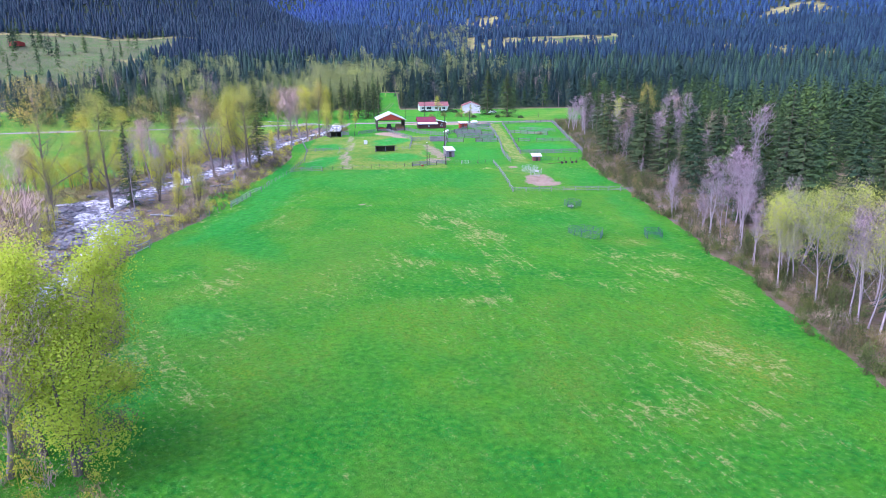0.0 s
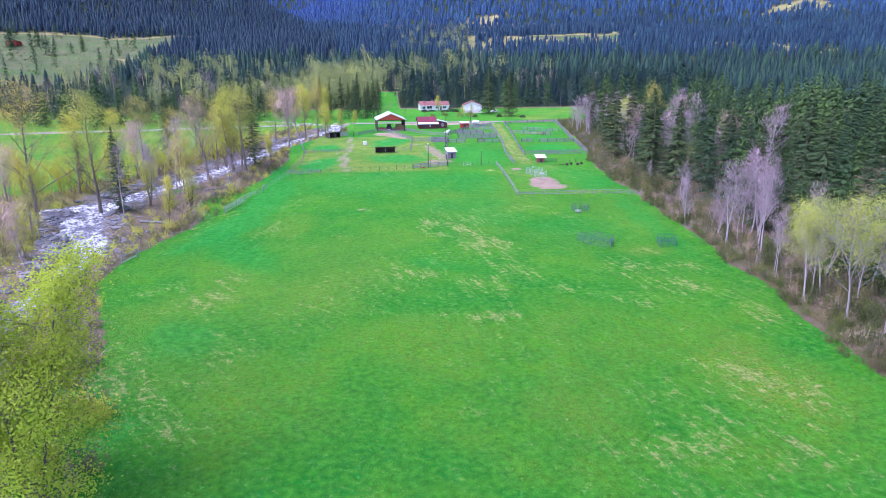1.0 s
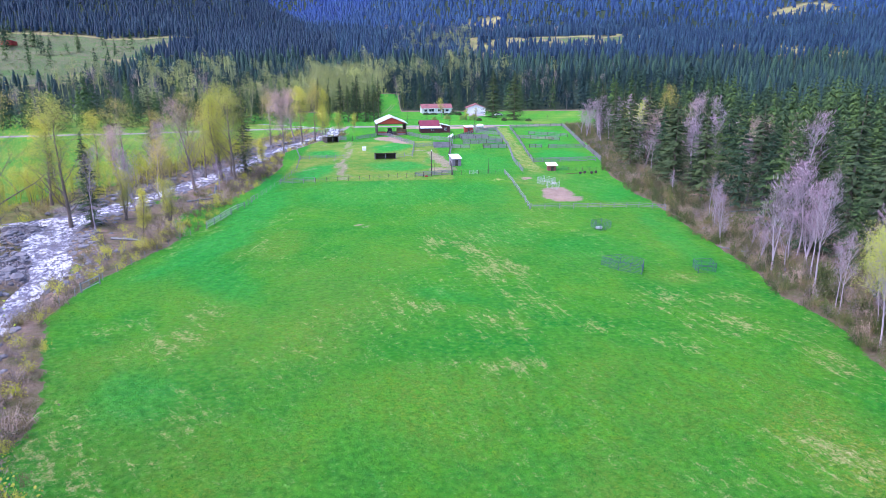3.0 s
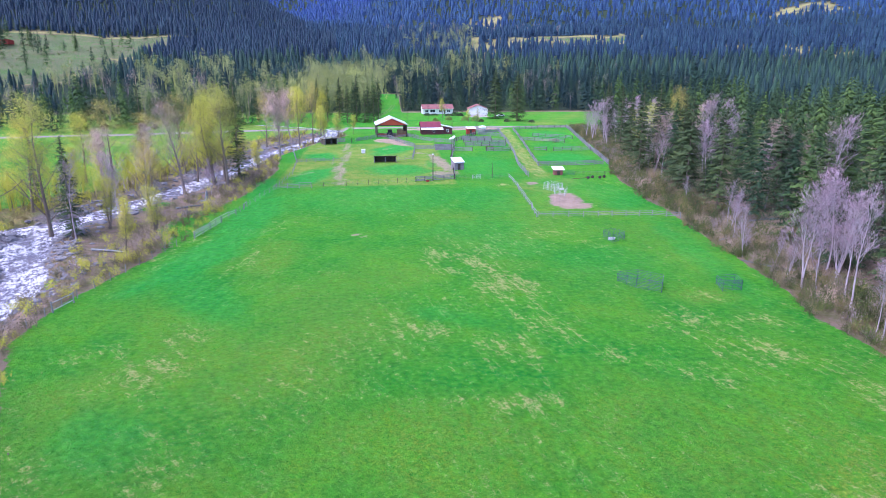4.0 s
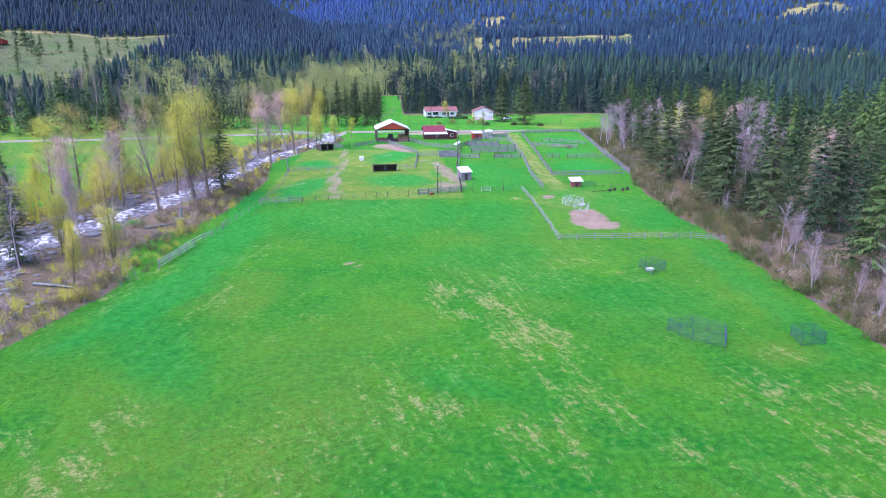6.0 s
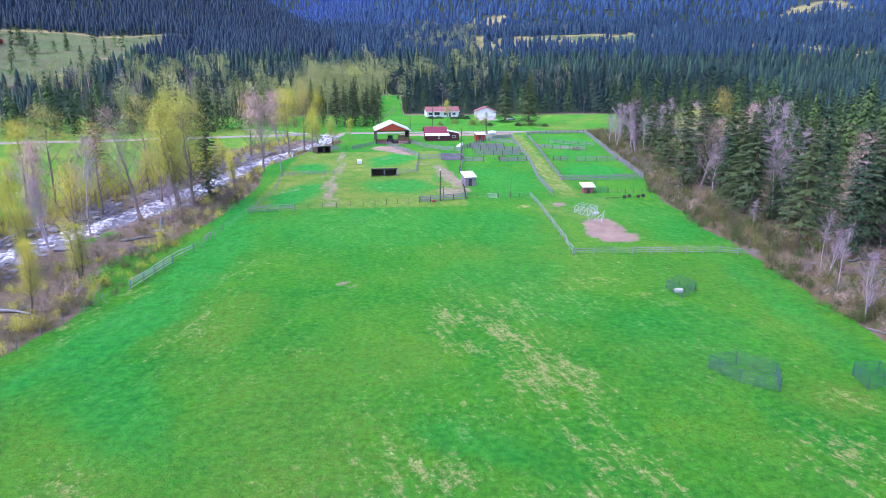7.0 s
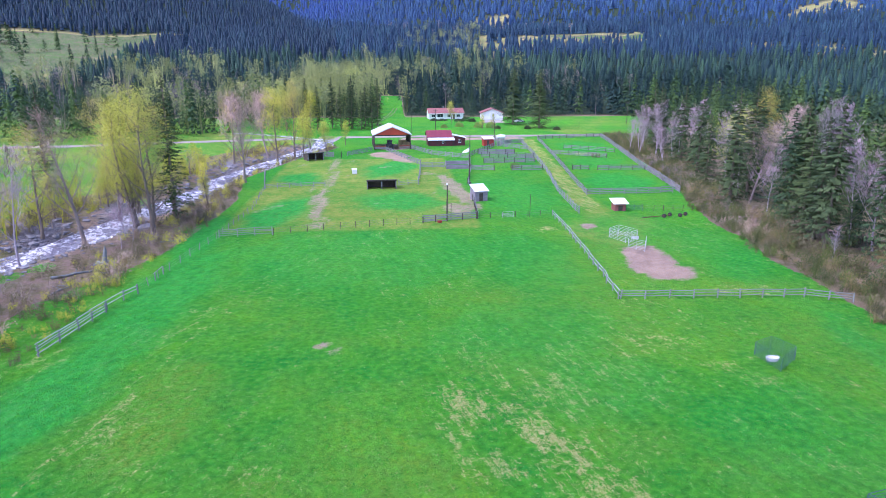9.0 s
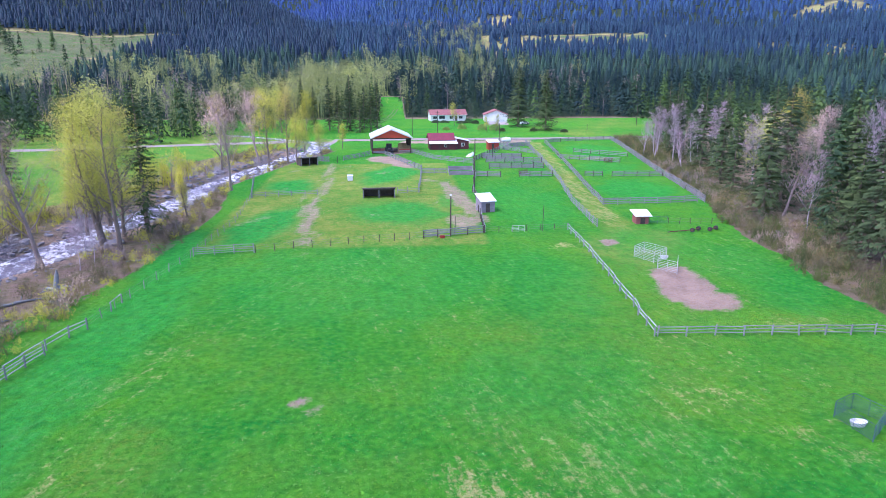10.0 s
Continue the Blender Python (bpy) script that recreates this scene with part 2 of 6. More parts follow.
GLASS_DARK = worn("dark_window_glass", (0.04, 0.05, 0.06), (0.03, 0.035, 0.045), 1, 4, 0.08)
WIRE = worn("fence_wire", (0.25, 0.25, 0.25), (0.16, 0.15, 0.15), 3, 20, 0.5, 0.6)
SHED_RED = worn("dark_maroon_boards", (0.13, 0.022, 0.03), (0.08, 0.015, 0.02), 1.5, 18, 0.7)
PINK_RED = worn("faded_red_boards", (0.36, 0.13, 0.12), (0.28, 0.08, 0.075), 1.5, 18, 0.75)
TUFT = leafy("grass_tufts", (0.022, 0.27, 0.010), (0.07, 0.34, 0.012), translucent=0.2, attr="tint")
FAR_LEAF = leafy("valley_spring_leaves", (0.32, 0.36, 0.11), (0.42, 0.40, 0.17), translucent=0.3, attr="tint", shift=(1.3, 1.3, 1.0))
FAR_TWIG = leafy("valley_bare_twigs", (0.30, 0.22, 0.20), (0.38, 0.28, 0.25), translucent=0.0, attr="tint", shift=(1.3, 1.3, 1.0))
# distance haze painted into these four needle colours, strongest on the ridge
MIDDLE_FOREST = leafy("valley_hazed_needles", (0.011, 0.037, 0.040), (0.025, 0.064, 0.060), translucent=0.0, attr="tint")
MOUNTAIN_FOREST = leafy("mountain_hazed_needles", (0.016, 0.048, 0.125), (0.030, 0.074, 0.170), translucent=0.0, attr="tint", shift=(1.7, 1.5, 1.1))
HAZE_FOREST = leafy("ridge_hazed_needles", (0.022, 0.056, 0.17), (0.034, 0.074, 0.21), translucent=0.0, attr="tint", shift=(1.2, 1.2, 1.1))
HILL_FOREST = leafy("dark_hazed_needles", (0.007, 0.023, 0.046), (0.016, 0.042, 0.072), translucent=0.0, attr="tint", shift=(1.8, 1.5, 1.1))
GARDEN_LEAF = leafy("garden_shrub_leaves", (0.15, 0.25, 0.06), (0.22, 0.31, 0.09))
OLIVE = leafy("olive_brush_leaves", (0.10, 0.13, 0.035), (0.14, 0.17, 0.05), attr="tint", shift=(1.4, 1.4, 1.0))
DIRT = worn("bare_track_dirt", (0.24, 0.23, 0.11), (0.12, 0.19, 0.045), 0.7, 4, 0.95)

# ---- building helpers ----
def part(name, bm, material, parent, label=""):
    me = bpy.data.meshes.new(name)
    bm.to_mesh(me)
    bm.free()
    me.materials.append(material)
    ob = new(name, me)
    ob.parent = parent
    return tagged(ob, label)


def cone_normals(v, x=0.0, y=0.0):
    """Outward normals of a rounded crown about an upright axis."""
    d = np.stack([v[:, 0] - x, v[:, 1] - y], -1)
    d = d / np.maximum(np.linalg.norm(d, axis=1, keepdims=True), 1e-3)
    n = np.concatenate([d, np.full((len(v), 1), 0.55)], 1)
    return n / np.linalg.norm(n, axis=1, keepdims=True)


def raw_mesh(name, verts, faces, material, smooth=False):
    """A mesh from arrays: verts (n, 3) and faces (m, 3 or 4)."""
    verts, faces = np.asarray(verts, np.float32), np.asarray(faces, np.int32)
    k = faces.shape[1]
    me = bpy.data.meshes.new(name)
    me.vertices.add(len(verts))
    me.vertices.foreach_set("co", verts.ravel())
    me.loops.add(faces.size)
    me.loops.foreach_set("vertex_index", faces.ravel())
    me.polygons.add(len(faces))
    me.polygons.foreach_set("loop_start", np.arange(0, faces.size, k, dtype=np.int32))
    me.polygons.foreach_set("use_smooth", np.full(len(faces), smooth))
    me.update(calc_edges=True)
    me.materials.append(material)
    return me


def mesh_part(name, me, parent, m=None, label=""):
    ob = new(name, me)
    ob.parent = parent
    if m is not None:
        ob.matrix_basis = m
    return tagged(ob, label)


def root(name, m, label, category, group="", kind=""):
    ob = new(name)
    ob.matrix_basis = m
    return tagged(ob, label, category, group, kind)


def box(bm, x0, x1, y0, y1, z0, z1, bevel=0.0):
    r = bmesh.ops.create_cube(bm, size=1)
    bmesh.ops.scale(bm, vec=(x1 - x0, y1 - y0, z1 - z0), verts=r["verts"])
    bmesh.ops.translate(bm, vec=((x0 + x1) / 2, (y0 + y1) / 2, (z0 + z1) / 2), verts=r["verts"])
    if bevel:
        bmesh.ops.bevel(bm, geom=list({e for v in r["verts"] for e in v.link_edges}), offset=bevel, segments=1, affect="EDGES")
    return bm


def boxed(*spans, bevel=0.0):
    bm = bmesh.new()
    for s in spans:
        box(bm, *s, bevel=bevel)
    return bm


def slab(points, thick):
    """A thin slab over a polygon of 3D points, thickened downwards along its normal."""
    bm = bmesh.new()
    top = [bm.verts.new(p) for p in points]
    n = (Vector(points[1]) - Vector(points[0])).cross(Vector(points[2]) - Vector(points[1])).normalized()
    if n.z < 0 and abs(n.z) > 0.01:
        n = -n
    low = [bm.verts.new(Vector(p) - n * thick) for p in points]
    k = len(points)
    bm.faces.new(top)
    bm.faces.new(low[::-1])
    for i in range(k):
        bm.faces.new((top[i], low[i], low[(i + 1) % k], top[(i + 1) % k]))
    bmesh.ops.recalc_face_normals(bm, faces=bm.faces)
    return bm


def smooth01(x, a, b):
    t = np.clip((np.asarray(x, float) - a) / (b - a), 0, 1)
    return t * t * (3 - 2 * t)


def near_line(x, y, line):
    """Distance from points to a polyline."""
    best = np.full(np.shape(x), 1e9)
    for (ax, ay), (bx, by) in zip(line[:-1], line[1:]):
        dx, dy = bx - ax, by - ay
        t = np.clip(((x - ax) * dx + (y - ay) * dy) / (dx * dx + dy * dy), 0, 1)
        best = np.minimum(best, np.hypot(x - ax - t * dx, y - ay - t * dy))
    return best


def wobble(x, y, s, seed=0.0):
    """Cheap smooth noise between -1 and 1."""
    a = np.sin(x / s * 1.7 + seed) * np.cos(y / s * 1.3 - seed * 2.1)
    b = np.sin(x / s * 3.9 - y / s * 2.3 + seed * 3.3) * 0.5
    c = np.cos(x / s * 8.3 + y / s * 7.1 + seed) * 0.25
    return (a + b + c) / 1.75


# ---- plan of the valley ----
RIVER = [(-62, 262), (-40, 248), (-22, 232), (-22, 216), (-26, 200), (-31, 182), (-35.5, 164), (-38.5, 148), (-41, 128), (-44.5, 111), (-47.5, 97), (-51, 87), (-54, 77), (-57, 67), (-57.5, 57), (-54.5, 48), (-49.8, 40), (-46.2, 32), (-44.5, 22), (-43.5, 12), (-44, 0), (-50, -16), (-66, -30), (-90, -40)]
RIVER_WIDTH = 3.0
BRANCH = [(-150, 40), (-110, 50), (-84, 57), (-70, 61), (-62, 65), (-56, 71)]
# cobble bars: x, y, half width, half length, turn, strength
BARS = [(-55, 102, 4.2, 9, 20, 1.0), (-42, 170, 3.0, 10, 18, .9), (-62, 55, 5.0, 6, -20, .9), (-60, 74, 4.0, 5, 30, .7), (-52, 35, 4.0, 7, 30, .8), (-49, 118, 2.5, 8, 15, .8), (-35, 190, 2.4, 8, 20, .7)]
EDGE_R = [(39, -90), (41, -27), (43, -15), (45, 0), (47, 20), (50.4, 55), (52, 80), (54.5, 105), (60.5, 130), (67, 165), (77, 232), (90, 300)]
EDGE_L = [(-17, -90), (-18, -36), (-23, -20), (-33, 4), (-37.5, 14), (-37.8, 25), (-35, 39), (-32, 50), (-31.5, 62), (-30.5, 84), (-28.5, 100), (-29, 125), (-32, 150), (-29, 165), (-24, 183), (-15, 205)]
ROAD_LINE = [(-330, 170), (-210, 192), (-154, 206), (-100, 216), (-64, 224), (-40, 230), (-18, 235), (14, 236), (78, 236.5), (130, 240), (330, 250)]


def edge_at(line, y):
    return np.interp(y, [p[1] for p in line], [p[0] for p in line])


def height(x, y):
    x, y = np.asarray(x, float), np.asarray(y, float)
    d = np.hypot(x, y + 74)
    az = np.degrees(np.arctan2(x, y + 74))
    front = smooth01(y, 200, 420)
    z = np.interp(d, [0, 440, 675, 930, 1300, 1900, 2800, 5000], [0, 0, 15, 57, 72, 88, 130, 200]) * front
    left = smooth01(-az, 4.0, 24.0)
    z = z + 330 * smooth01(d, 860, 1750) * left * front
    z = z + 620 * smooth01(d, 1150, 3200) * smooth01(az, -11, 12) * front
    z = z + 900 * smooth01(d, 3000, 4700) * front
    z = z + 16 * wobble(x, y, 190) * smooth01(d, 700, 1300) * front
    river = np.minimum(near_line(x, y, RIVER) + 1.5 + 1.5 * smooth01(-y, -58, -20), near_line(x, y, BRANCH) + 1.9) + 0.8 * wobble(x, y, 6.0, 4.0)
    z = z - 1.7 * smooth01(-river, -7.5, -2.8)
    z = z + 0.12 * wobble(x, y, 17, 2.0) * smooth01(river, 8, 20)
    return z


def height_at(x, y):
    return float(height(np.array([x]), np.array([y]))[0])


# old hay, worn spots and wheel marks: x, y, half width, half length, turn, strength
STRAW = [(-23.5, -16, 4.5, 12, 34, .50), (-22, 6.5, 4.5, 5, 25, .46), (-17.6, -7.7, 3, 5, 35, .38), (32.4, -18.5, 4, 6.5, 5, .50), (22, -28.5, 9, 2.6, -10, .52), (5.1, -21.6, 1.6, .8, 0, .55), (11, -1.6, 3.4, 1.6, 10, .66), (6.0, -.6, 1.6, 1.0, 0, .6),
         (13.2, 25.3, 4.5, 9, 12, .44), (14.3, 30, 3.6, 10, 12, .58), (12.6, 34.5, 1.5, 6, 12, .70), (16, 14, 3.4, 6, 14, .48), (10.6, 8, 4, 5, 12, .40), (2.6, 14.4, 4.6, 2.4, 5, .55), (6.8, 33.9, 2.0, 2.4, 0, .60), (5.7, 42, 2.6, 5.0, 10, .58), (10, 40.5, 3.5, 5, 10, .52), (14.5, 44, 3.5, 5, 12, .48), (18.5, 50, 4.5, 5, 15, .42)]
STRAW2 = [(31.5, 14, 4.5, 5.0, 15, .47), (34.5, 6, 6.0, 4.0, -20, .50), (38.6, 14.4, 3.4, 2, 0, .52), (40.2, -3, 2.2, 8, 8, .52), (28.2, 1.4, 3, 3, -20, .46), (21.6, 6.7, 3.4, 3, 0, .42), (36.2, 22, 3.2, 2.2, 0, .48), (29.6, 47.6, 1.8, .9, -10, .80), (30.8, 44.6, 2.6, .9, -20, .50), (25.5, 97.3, 1.7, 1.4, 0, .85), (42, 67, 4.5, 2.0, 0, .52),
          (-20, 41, 2.6, 7, -14, .44), (-8, 33.8, 2.6, 2, 0, .45), (-21, 15.5, 3, 5, 25, .42), (-28, 11.5, 4, 3, 30, .42), (-16.5, 66, .7, 20, -14, .40), (-21, 55, .7, 14, -14, .40), (-25.5, 47, .6, 12, -14, .40), (1.0, 64, .5, 10, 2, .36), (3.6, 64, .5, 10, 2, .38), (22, 56, 7, 4, 20, .32), (-31, 66, 1.6, 1.6, 0, .5), (8.5, 52, 3, 8, 5, .34)]
YELLOW = [(32.4, -18, 5, 8, 5, .70), (15, -20.8, 4, 5, 0, .42), (-16.2, 47.4, 3, 4, 0, .40), (-16.2, 39.5, 2.4, 5, -14, .45), (-6, 12, 6, 9, 0, .30), (36, 22, 4, 3, 0, .5), (3, -8, 9, 7, 0, .28), (-11, -18, 7, 9, 20, .30), (42, 67, 6, 3, 0, .45), (24, -8, 8, 8, 0, .25), (-4, 30, 6, 8, 0, .24), (28, 30, 7, 6, 0, .22)]
LUSH = [(-20, 148, 5.0, 8, 5, 1.0), (-19, 113, 4.5, 14, -12, 1.0), (1, 163, 6.0, 14, -18, 1.0), (2.0, 121, 8.0, 8.5, 0, .9), (11.2, 131, 1.6, 6, 0, .6), (24.5, 127, 8.5, 20, 6, .55), (51, 139, 8, 12, -8, .8), (55, 168, 7, 10, -8, .6), (61, 203, 8, 14, -8, .6), (-27, 43, 4.0, 16, -14, .85), (-25, 70, 4.5, 20, -4, .8), (-22.5, 26, 4, 12, 30, .5), (-27.5, 94, 2.6, 16, 2, .8), (6, 18, 5, 2.0, -30, .5), (18.5, 45, 6, 6, 10, .35), (-22, -5, 3.5, 5, 35, .45), (-24, -20, 2.4, 5, 30, .5), (44, 40, 2.2, 22, -5, .5), (46, 82, 4.5, 14, -6, .45), (2, 240, 4, 4, 0, .3), (-3, 84, 19, 14, 0, .50), (19, 82, 6, 14, 0, .45), (14, 56, 9, 8, 10, .35), (38, 95, 9, 12, -6, .35), (30, 36, 8, 8, 0, .3)]
SOIL = [(35.0, 79.5, 3.3, 7.2, -10, 1.0), (35.8, 74, 3.6, 3.2, 0, .9), (14.2, 132, 2.2, 20, 6, .62), (12.6, 113, 2.6, 6, 0, .60), (0, 187, 5, 8, 20, 1.0), (3.6, 178, 2.6, 7, 24, .8), (-12.4, 120, .8, 24, 4, .62), (-14.0, 119, .6, 24, 6, .5), (-13.0, 121, 2.4, 5, 10, .45), (-4.0, 53.4, .8, .5, 0, 1.0), (9.2, 152.8, 2, 2, 0, .5), (7.8, 106.7, 2.5, 1.5, 0, .45),
        (-5.9, 54.3, .5, .35, 0, .9), (32.3, 98.5, 1.5, 2.0, 0, .9), (57, 186, 4, 3, 0, .5), (-12.6, 158, .6, 24, 2, .5), (-14, 160, .6, 24, 2, .5), (46, 296, 5, 10, -12, .8), (1.5, 206, 6, 8, 4, .9), (20, 228, 17, 5, 0, .8), (40, 229, 9, 5, 0, .7)]


def patches(x, y, spots, soft=0.35):
    out = np.zeros(np.shape(x))
    for px, py, rx, ry, turn, amount in spots:
        c, s = math.cos(radians(turn)), math.sin(radians(turn))
        u, w = (x - px) * c + (y - py) * s, -(x - px) * s + (y - py) * c
        r = np.hypot(u / rx, w / ry) + 0.25 * wobble(x, y, 3.0, px)
        out = np.maximum(out, amount * smooth01(-r, -1.0 - soft, -0.95 + soft))
    return out


def clearing(x, y):
    """0 to 1: open dry hillside."""
    d, az = np.hypot(x, y + 74), np.degrees(np.arctan2(x, y + 74))
    w = wobble(x, y, 70, 1.0)
    near = 585 + 270 * smooth01(az, -25, -14.5)
    a = smooth01(d, near + 30 * w, near + 40 + 30 * w) * smooth01(-d, -(925 + 26 * w), -(905 + 26 * w)) * smooth01(-az, 12.6 + 1.4 * w, 14.4 + 1.4 * w)
    b = smooth01(-np.abs(az - 19.7 - 0.3 * w), -1.8, -1.2) * smooth01(-np.abs(d - 1030 - 20 * w), -150, -120)
    c = smooth01(-np.abs(az - 14.2 - 0.6 * w), -4.6, -3.8) * smooth01(-np.abs(d - 890 - 16 * w), -46, -30)
    e = smooth01(-np.abs(az - 7.9 - 0.7 * w), -2.0, -0.9) * smooth01(-np.abs(d - 1150), -400, -330) * (0.46 + 0.5 * wobble(x, y, 12, 4))
    f = smooth01(-np.abs(az - 30.2), -4.8, -4.0) * smooth01(-np.abs(d - 848 + (az - 26) * 9 - 6 * w), -20, -12)
    g = smooth01(-np.abs(az - 31.8 - 1.2 * w), -2.2, -1.2) * smooth01(-np.abs(d - 1470 - 24 * w), -60, -30)
    broken = np.clip(0.75 + 0.6 * wobble(x, y, 16, 5) + 0.4 * wobble(x, y, 6, 2), 0, 1)
    return np.clip(a * np.clip(broken + 0.35, 0, 1) + (b + c + f + g) * broken + e, 0, 1)


def build_ground():
    fine_x = np.arange(-112, 112.1, 1.25)
    fine_y = np.arange(-92, 262.1, 1.25)
    far = np.array([5, 11, 18, 27, 38, 50, 62, 76, 92, 110, 130, 152, 176, 202, 230, 260, 295, 330, 370, 410, 455, 500, 545, 590, 640, 690, 745, 800, 865, 930, 1000, 1080, 1250, 1450, 1700, 2000, 2400, 2900, 3500, 4200, 4800])
    far_y = np.concatenate([np.arange(6, 240, 9), np.arange(250, 1900, 22), np.arange(1940, 4900, 42)])
    xs = np.concatenate([-112 - far[::-1], fine_x, 112 + far])
    ys = np.concatenate([-92 - far[::-1], fine_y, 262 + far_y])
    gx, gy = np.meshgrid(xs, ys)
    x, y = gx.ravel(), gy.ravel()
    z = height(x, y)
    nx, ny = len(xs), len(ys)
    i = np.arange(nx * ny).reshape(ny, nx)
    faces = np.stack([i[:-1, :-1], i[:-1, 1:], i[1:, 1:], i[1:, :-1]], -1).reshape(-1, 4)
    me = raw_mesh("ground", np.stack([x, y, z], -1), faces, GROUND, True)
    # covers: red bare earth, green brush litter, blue straw, alpha dry slope
    river = np.minimum(near_line(x, y, RIVER), near_line(x, y, BRANCH))
    soil = patches(x, y, SOIL, 0.18)
    bar = (wobble(x, y, 22, 1.5) > 0.15) * (x < edge_at(EDGE_L, y) - 1) * smooth01(-river, -8.0 - 2.5 * wobble(x, y, 14, 3), -6.0 - 2.5 * wobble(x, y, 14, 3))
    right = smooth01(x - edge_at(EDGE_R, y) - 1.1 * wobble(x, y, 5, 2), -0.8, 1.0) * smooth01(-y, -330, -270)
    strip = smooth01(edge_at(EDGE_L, y) - x, -0.8, 1.0) * smooth01(-river, -24, -15) * smooth01(-y, -225, -200)
    woods = smooth01(y, 318, 340) * (1 - clearing(x, y)) * np.where((np.abs(x - 1) < 7) & (y < 440), 0, 1)
    lawn = smooth01(-np.hypot((x - 86) / 30, (y - 280) / 50), -1.1, -0.9)
    litter = np.maximum(np.clip(right * (1 - lawn) + strip * (0.80 + 0.42 * wobble(x, y, 9, 4)), 0, 1), 2 * woods)
    straw = np.maximum(patches(x, y, STRAW, 0.75), patches(x, y, STRAW2, 0.75))
    inside = (y > 98) & (y < 180) & (x > -26) & (x < 15)
    straw = np.maximum(straw, np.where(inside, 0.18 + 0.2 * wobble(x, y, 9, 7), 0))
    straw = np.maximum(straw, (0.12 + 0.22 * wobble(x, y, 15, 5)) * (y < 100))
    straw = np.maximum(straw, np.where((np.abs(x - np.interp(y, [107, 150, 225], [36.5, 40, 47])) < 2.2) & (y > 107) & (y < 225), 0.62, 0))
    growth = np.zeros((len(x), 4), np.float32)
    growth[:, 0] = patches(x, y, BARS, 0.3) * (river < 16) * (x < edge_at(EDGE_L, y) - 4)
    growth[:, 1] = patches(x, y, LUSH, 0.3) * (1 - np.clip(soil, 0, 1)) * (river > 6)
    growth[:, 2] = patches(x, y, YELLOW, 0.6)
    me.attributes.new("growth", "FLOAT_COLOR", "POINT").data.foreach_set("color", growth.ravel())
    cover = np.zeros((len(x), 4), np.float32)
    soil = np.maximum(soil, np.where(inside, 0.4 * smooth01(wobble(x, y, 5, 2.6) + 0.5 * wobble(x, y, 2.4, 5), 0.5, 0.85), 0))
    cover[:, 0] = np.maximum(np.maximum(soil, 0.45 * bar * (1 - right)), 0.25 * clearing(x, y) * smooth01(y, 300, 420))
    cover[:, 1] = litter
    cover[:, 2] = np.clip(straw, 0, 1)
    lane = (np.abs(x - np.interp(y, [107, 150, 225], [36.5, 40, 47])) < 2.6) & (y > 104) & (y < 226)
    rough = wobble(x, y, 8, 7) + 0.6 * wobble(x, y, 3.2, 3)
    worn_grass = np.where(inside, 0.50 + 0.16 * smooth01(rough, -0.32, 0.3), 0) + np.where(lane, 0.38 + 0.3 * wobble(x, y, 5, 3), 0)
    worn_grass = worn_grass + 0.55 * smooth01(-np.hypot((x - 36) / 9, (y - 97) / 12), -1.2, -0.6) * (0.6 + wobble(x, y, 6, 2))
    worn_grass = worn_grass + np.where(x < edge_at(RIVER[::-1], y) - 8, 0.36 + 0.3 * wobble(x, y, 20, 3), 0) * (y < 330) * (y > -80)
    worn_grass = worn_grass + 0.4 * lawn * (0.5 + wobble(x, y, 15, 3)) + 0.12 * smooth01(wobble(x, y, 26, 9), 0.0, 0.6) * (y < 100)
    cover[:, 3] = np.maximum(1.1 * clearing(x, y) * smooth01(y, 300, 420), np.clip(worn_grass, 0, 0.66) * (1 - np.clip(soil, 0, 1)))
    me.attributes.new("cover", "FLOAT_COLOR", "POINT").data.foreach_set("color", cover.ravel())
    return tagged(new("ground", me), "bright green spring meadow with dry straw patches and wooded hills", "meadow", kind="structure")


def strip_mesh(name, line, half, lift, material, step=2.0, uneven=0.0, seed=0, follow=True, level=0.0):
    """A ribbon along a polyline."""
    pts = [Vector((*p, 0)) for p in line]
    dense = []
    for a, b in zip(pts[:-1], pts[1:]):
        n = max(1, int((b - a).length / step))
        dense += [a.lerp(b, k / n) for k in range(n)]
    dense.append(pts[-1])
    for _ in range(3):
        dense = [dense[0]] + [(dense[k - 1] + dense[k] * 2 + dense[k + 1]) / 4 for k in range(1, len(dense) - 1)] + [dense[-1]]
    rnd = random.Random(seed)
    verts, faces, cols = [], [], 7
    for k, p in enumerate(dense):
        d = (dense[min(k + 1, len(dense) - 1)] - dense[max(k - 1, 0)]).normalized()
        side = Vector((-d.y, d.x, 0))
        for c in range(cols):
            f = c / (cols - 1) * 2 - 1
            w = half + uneven * (rnd.random() - 0.5) * (abs(f) == 1)
            q = p + side * f * w
            z = (height_at(q.x, q.y) + lift) if follow else level + lift
            verts.append((q.x, q.y, z))
    for k in range(len(dense) - 1):
        for c in range(cols - 1):
            a = k * cols + c
            faces.append((a, a + 1, a + cols + 1, a + cols))
    return raw_mesh(name, verts, faces, material, True)


build_ground()
river = root("river", pose(0, 0, 0), "shallow rushing river with white rapids over stones", "river", kind="structure")
mesh_part("water", strip_mesh("water", RIVER, RIVER_WIDTH + 2.6, -0.95, WATER, follow=False), river)
mesh_part("side_water", strip_mesh("side_water", BRANCH, RIVER_WIDTH + 2.0, -0.96, WATER, follow=False), river)
tagged(new("road", strip_mesh("road", ROAD_LINE, 3.0, 0.06, ROAD, 3.0, 0.8)), "pale grey gravel road across the valley", "road", kind="structure")


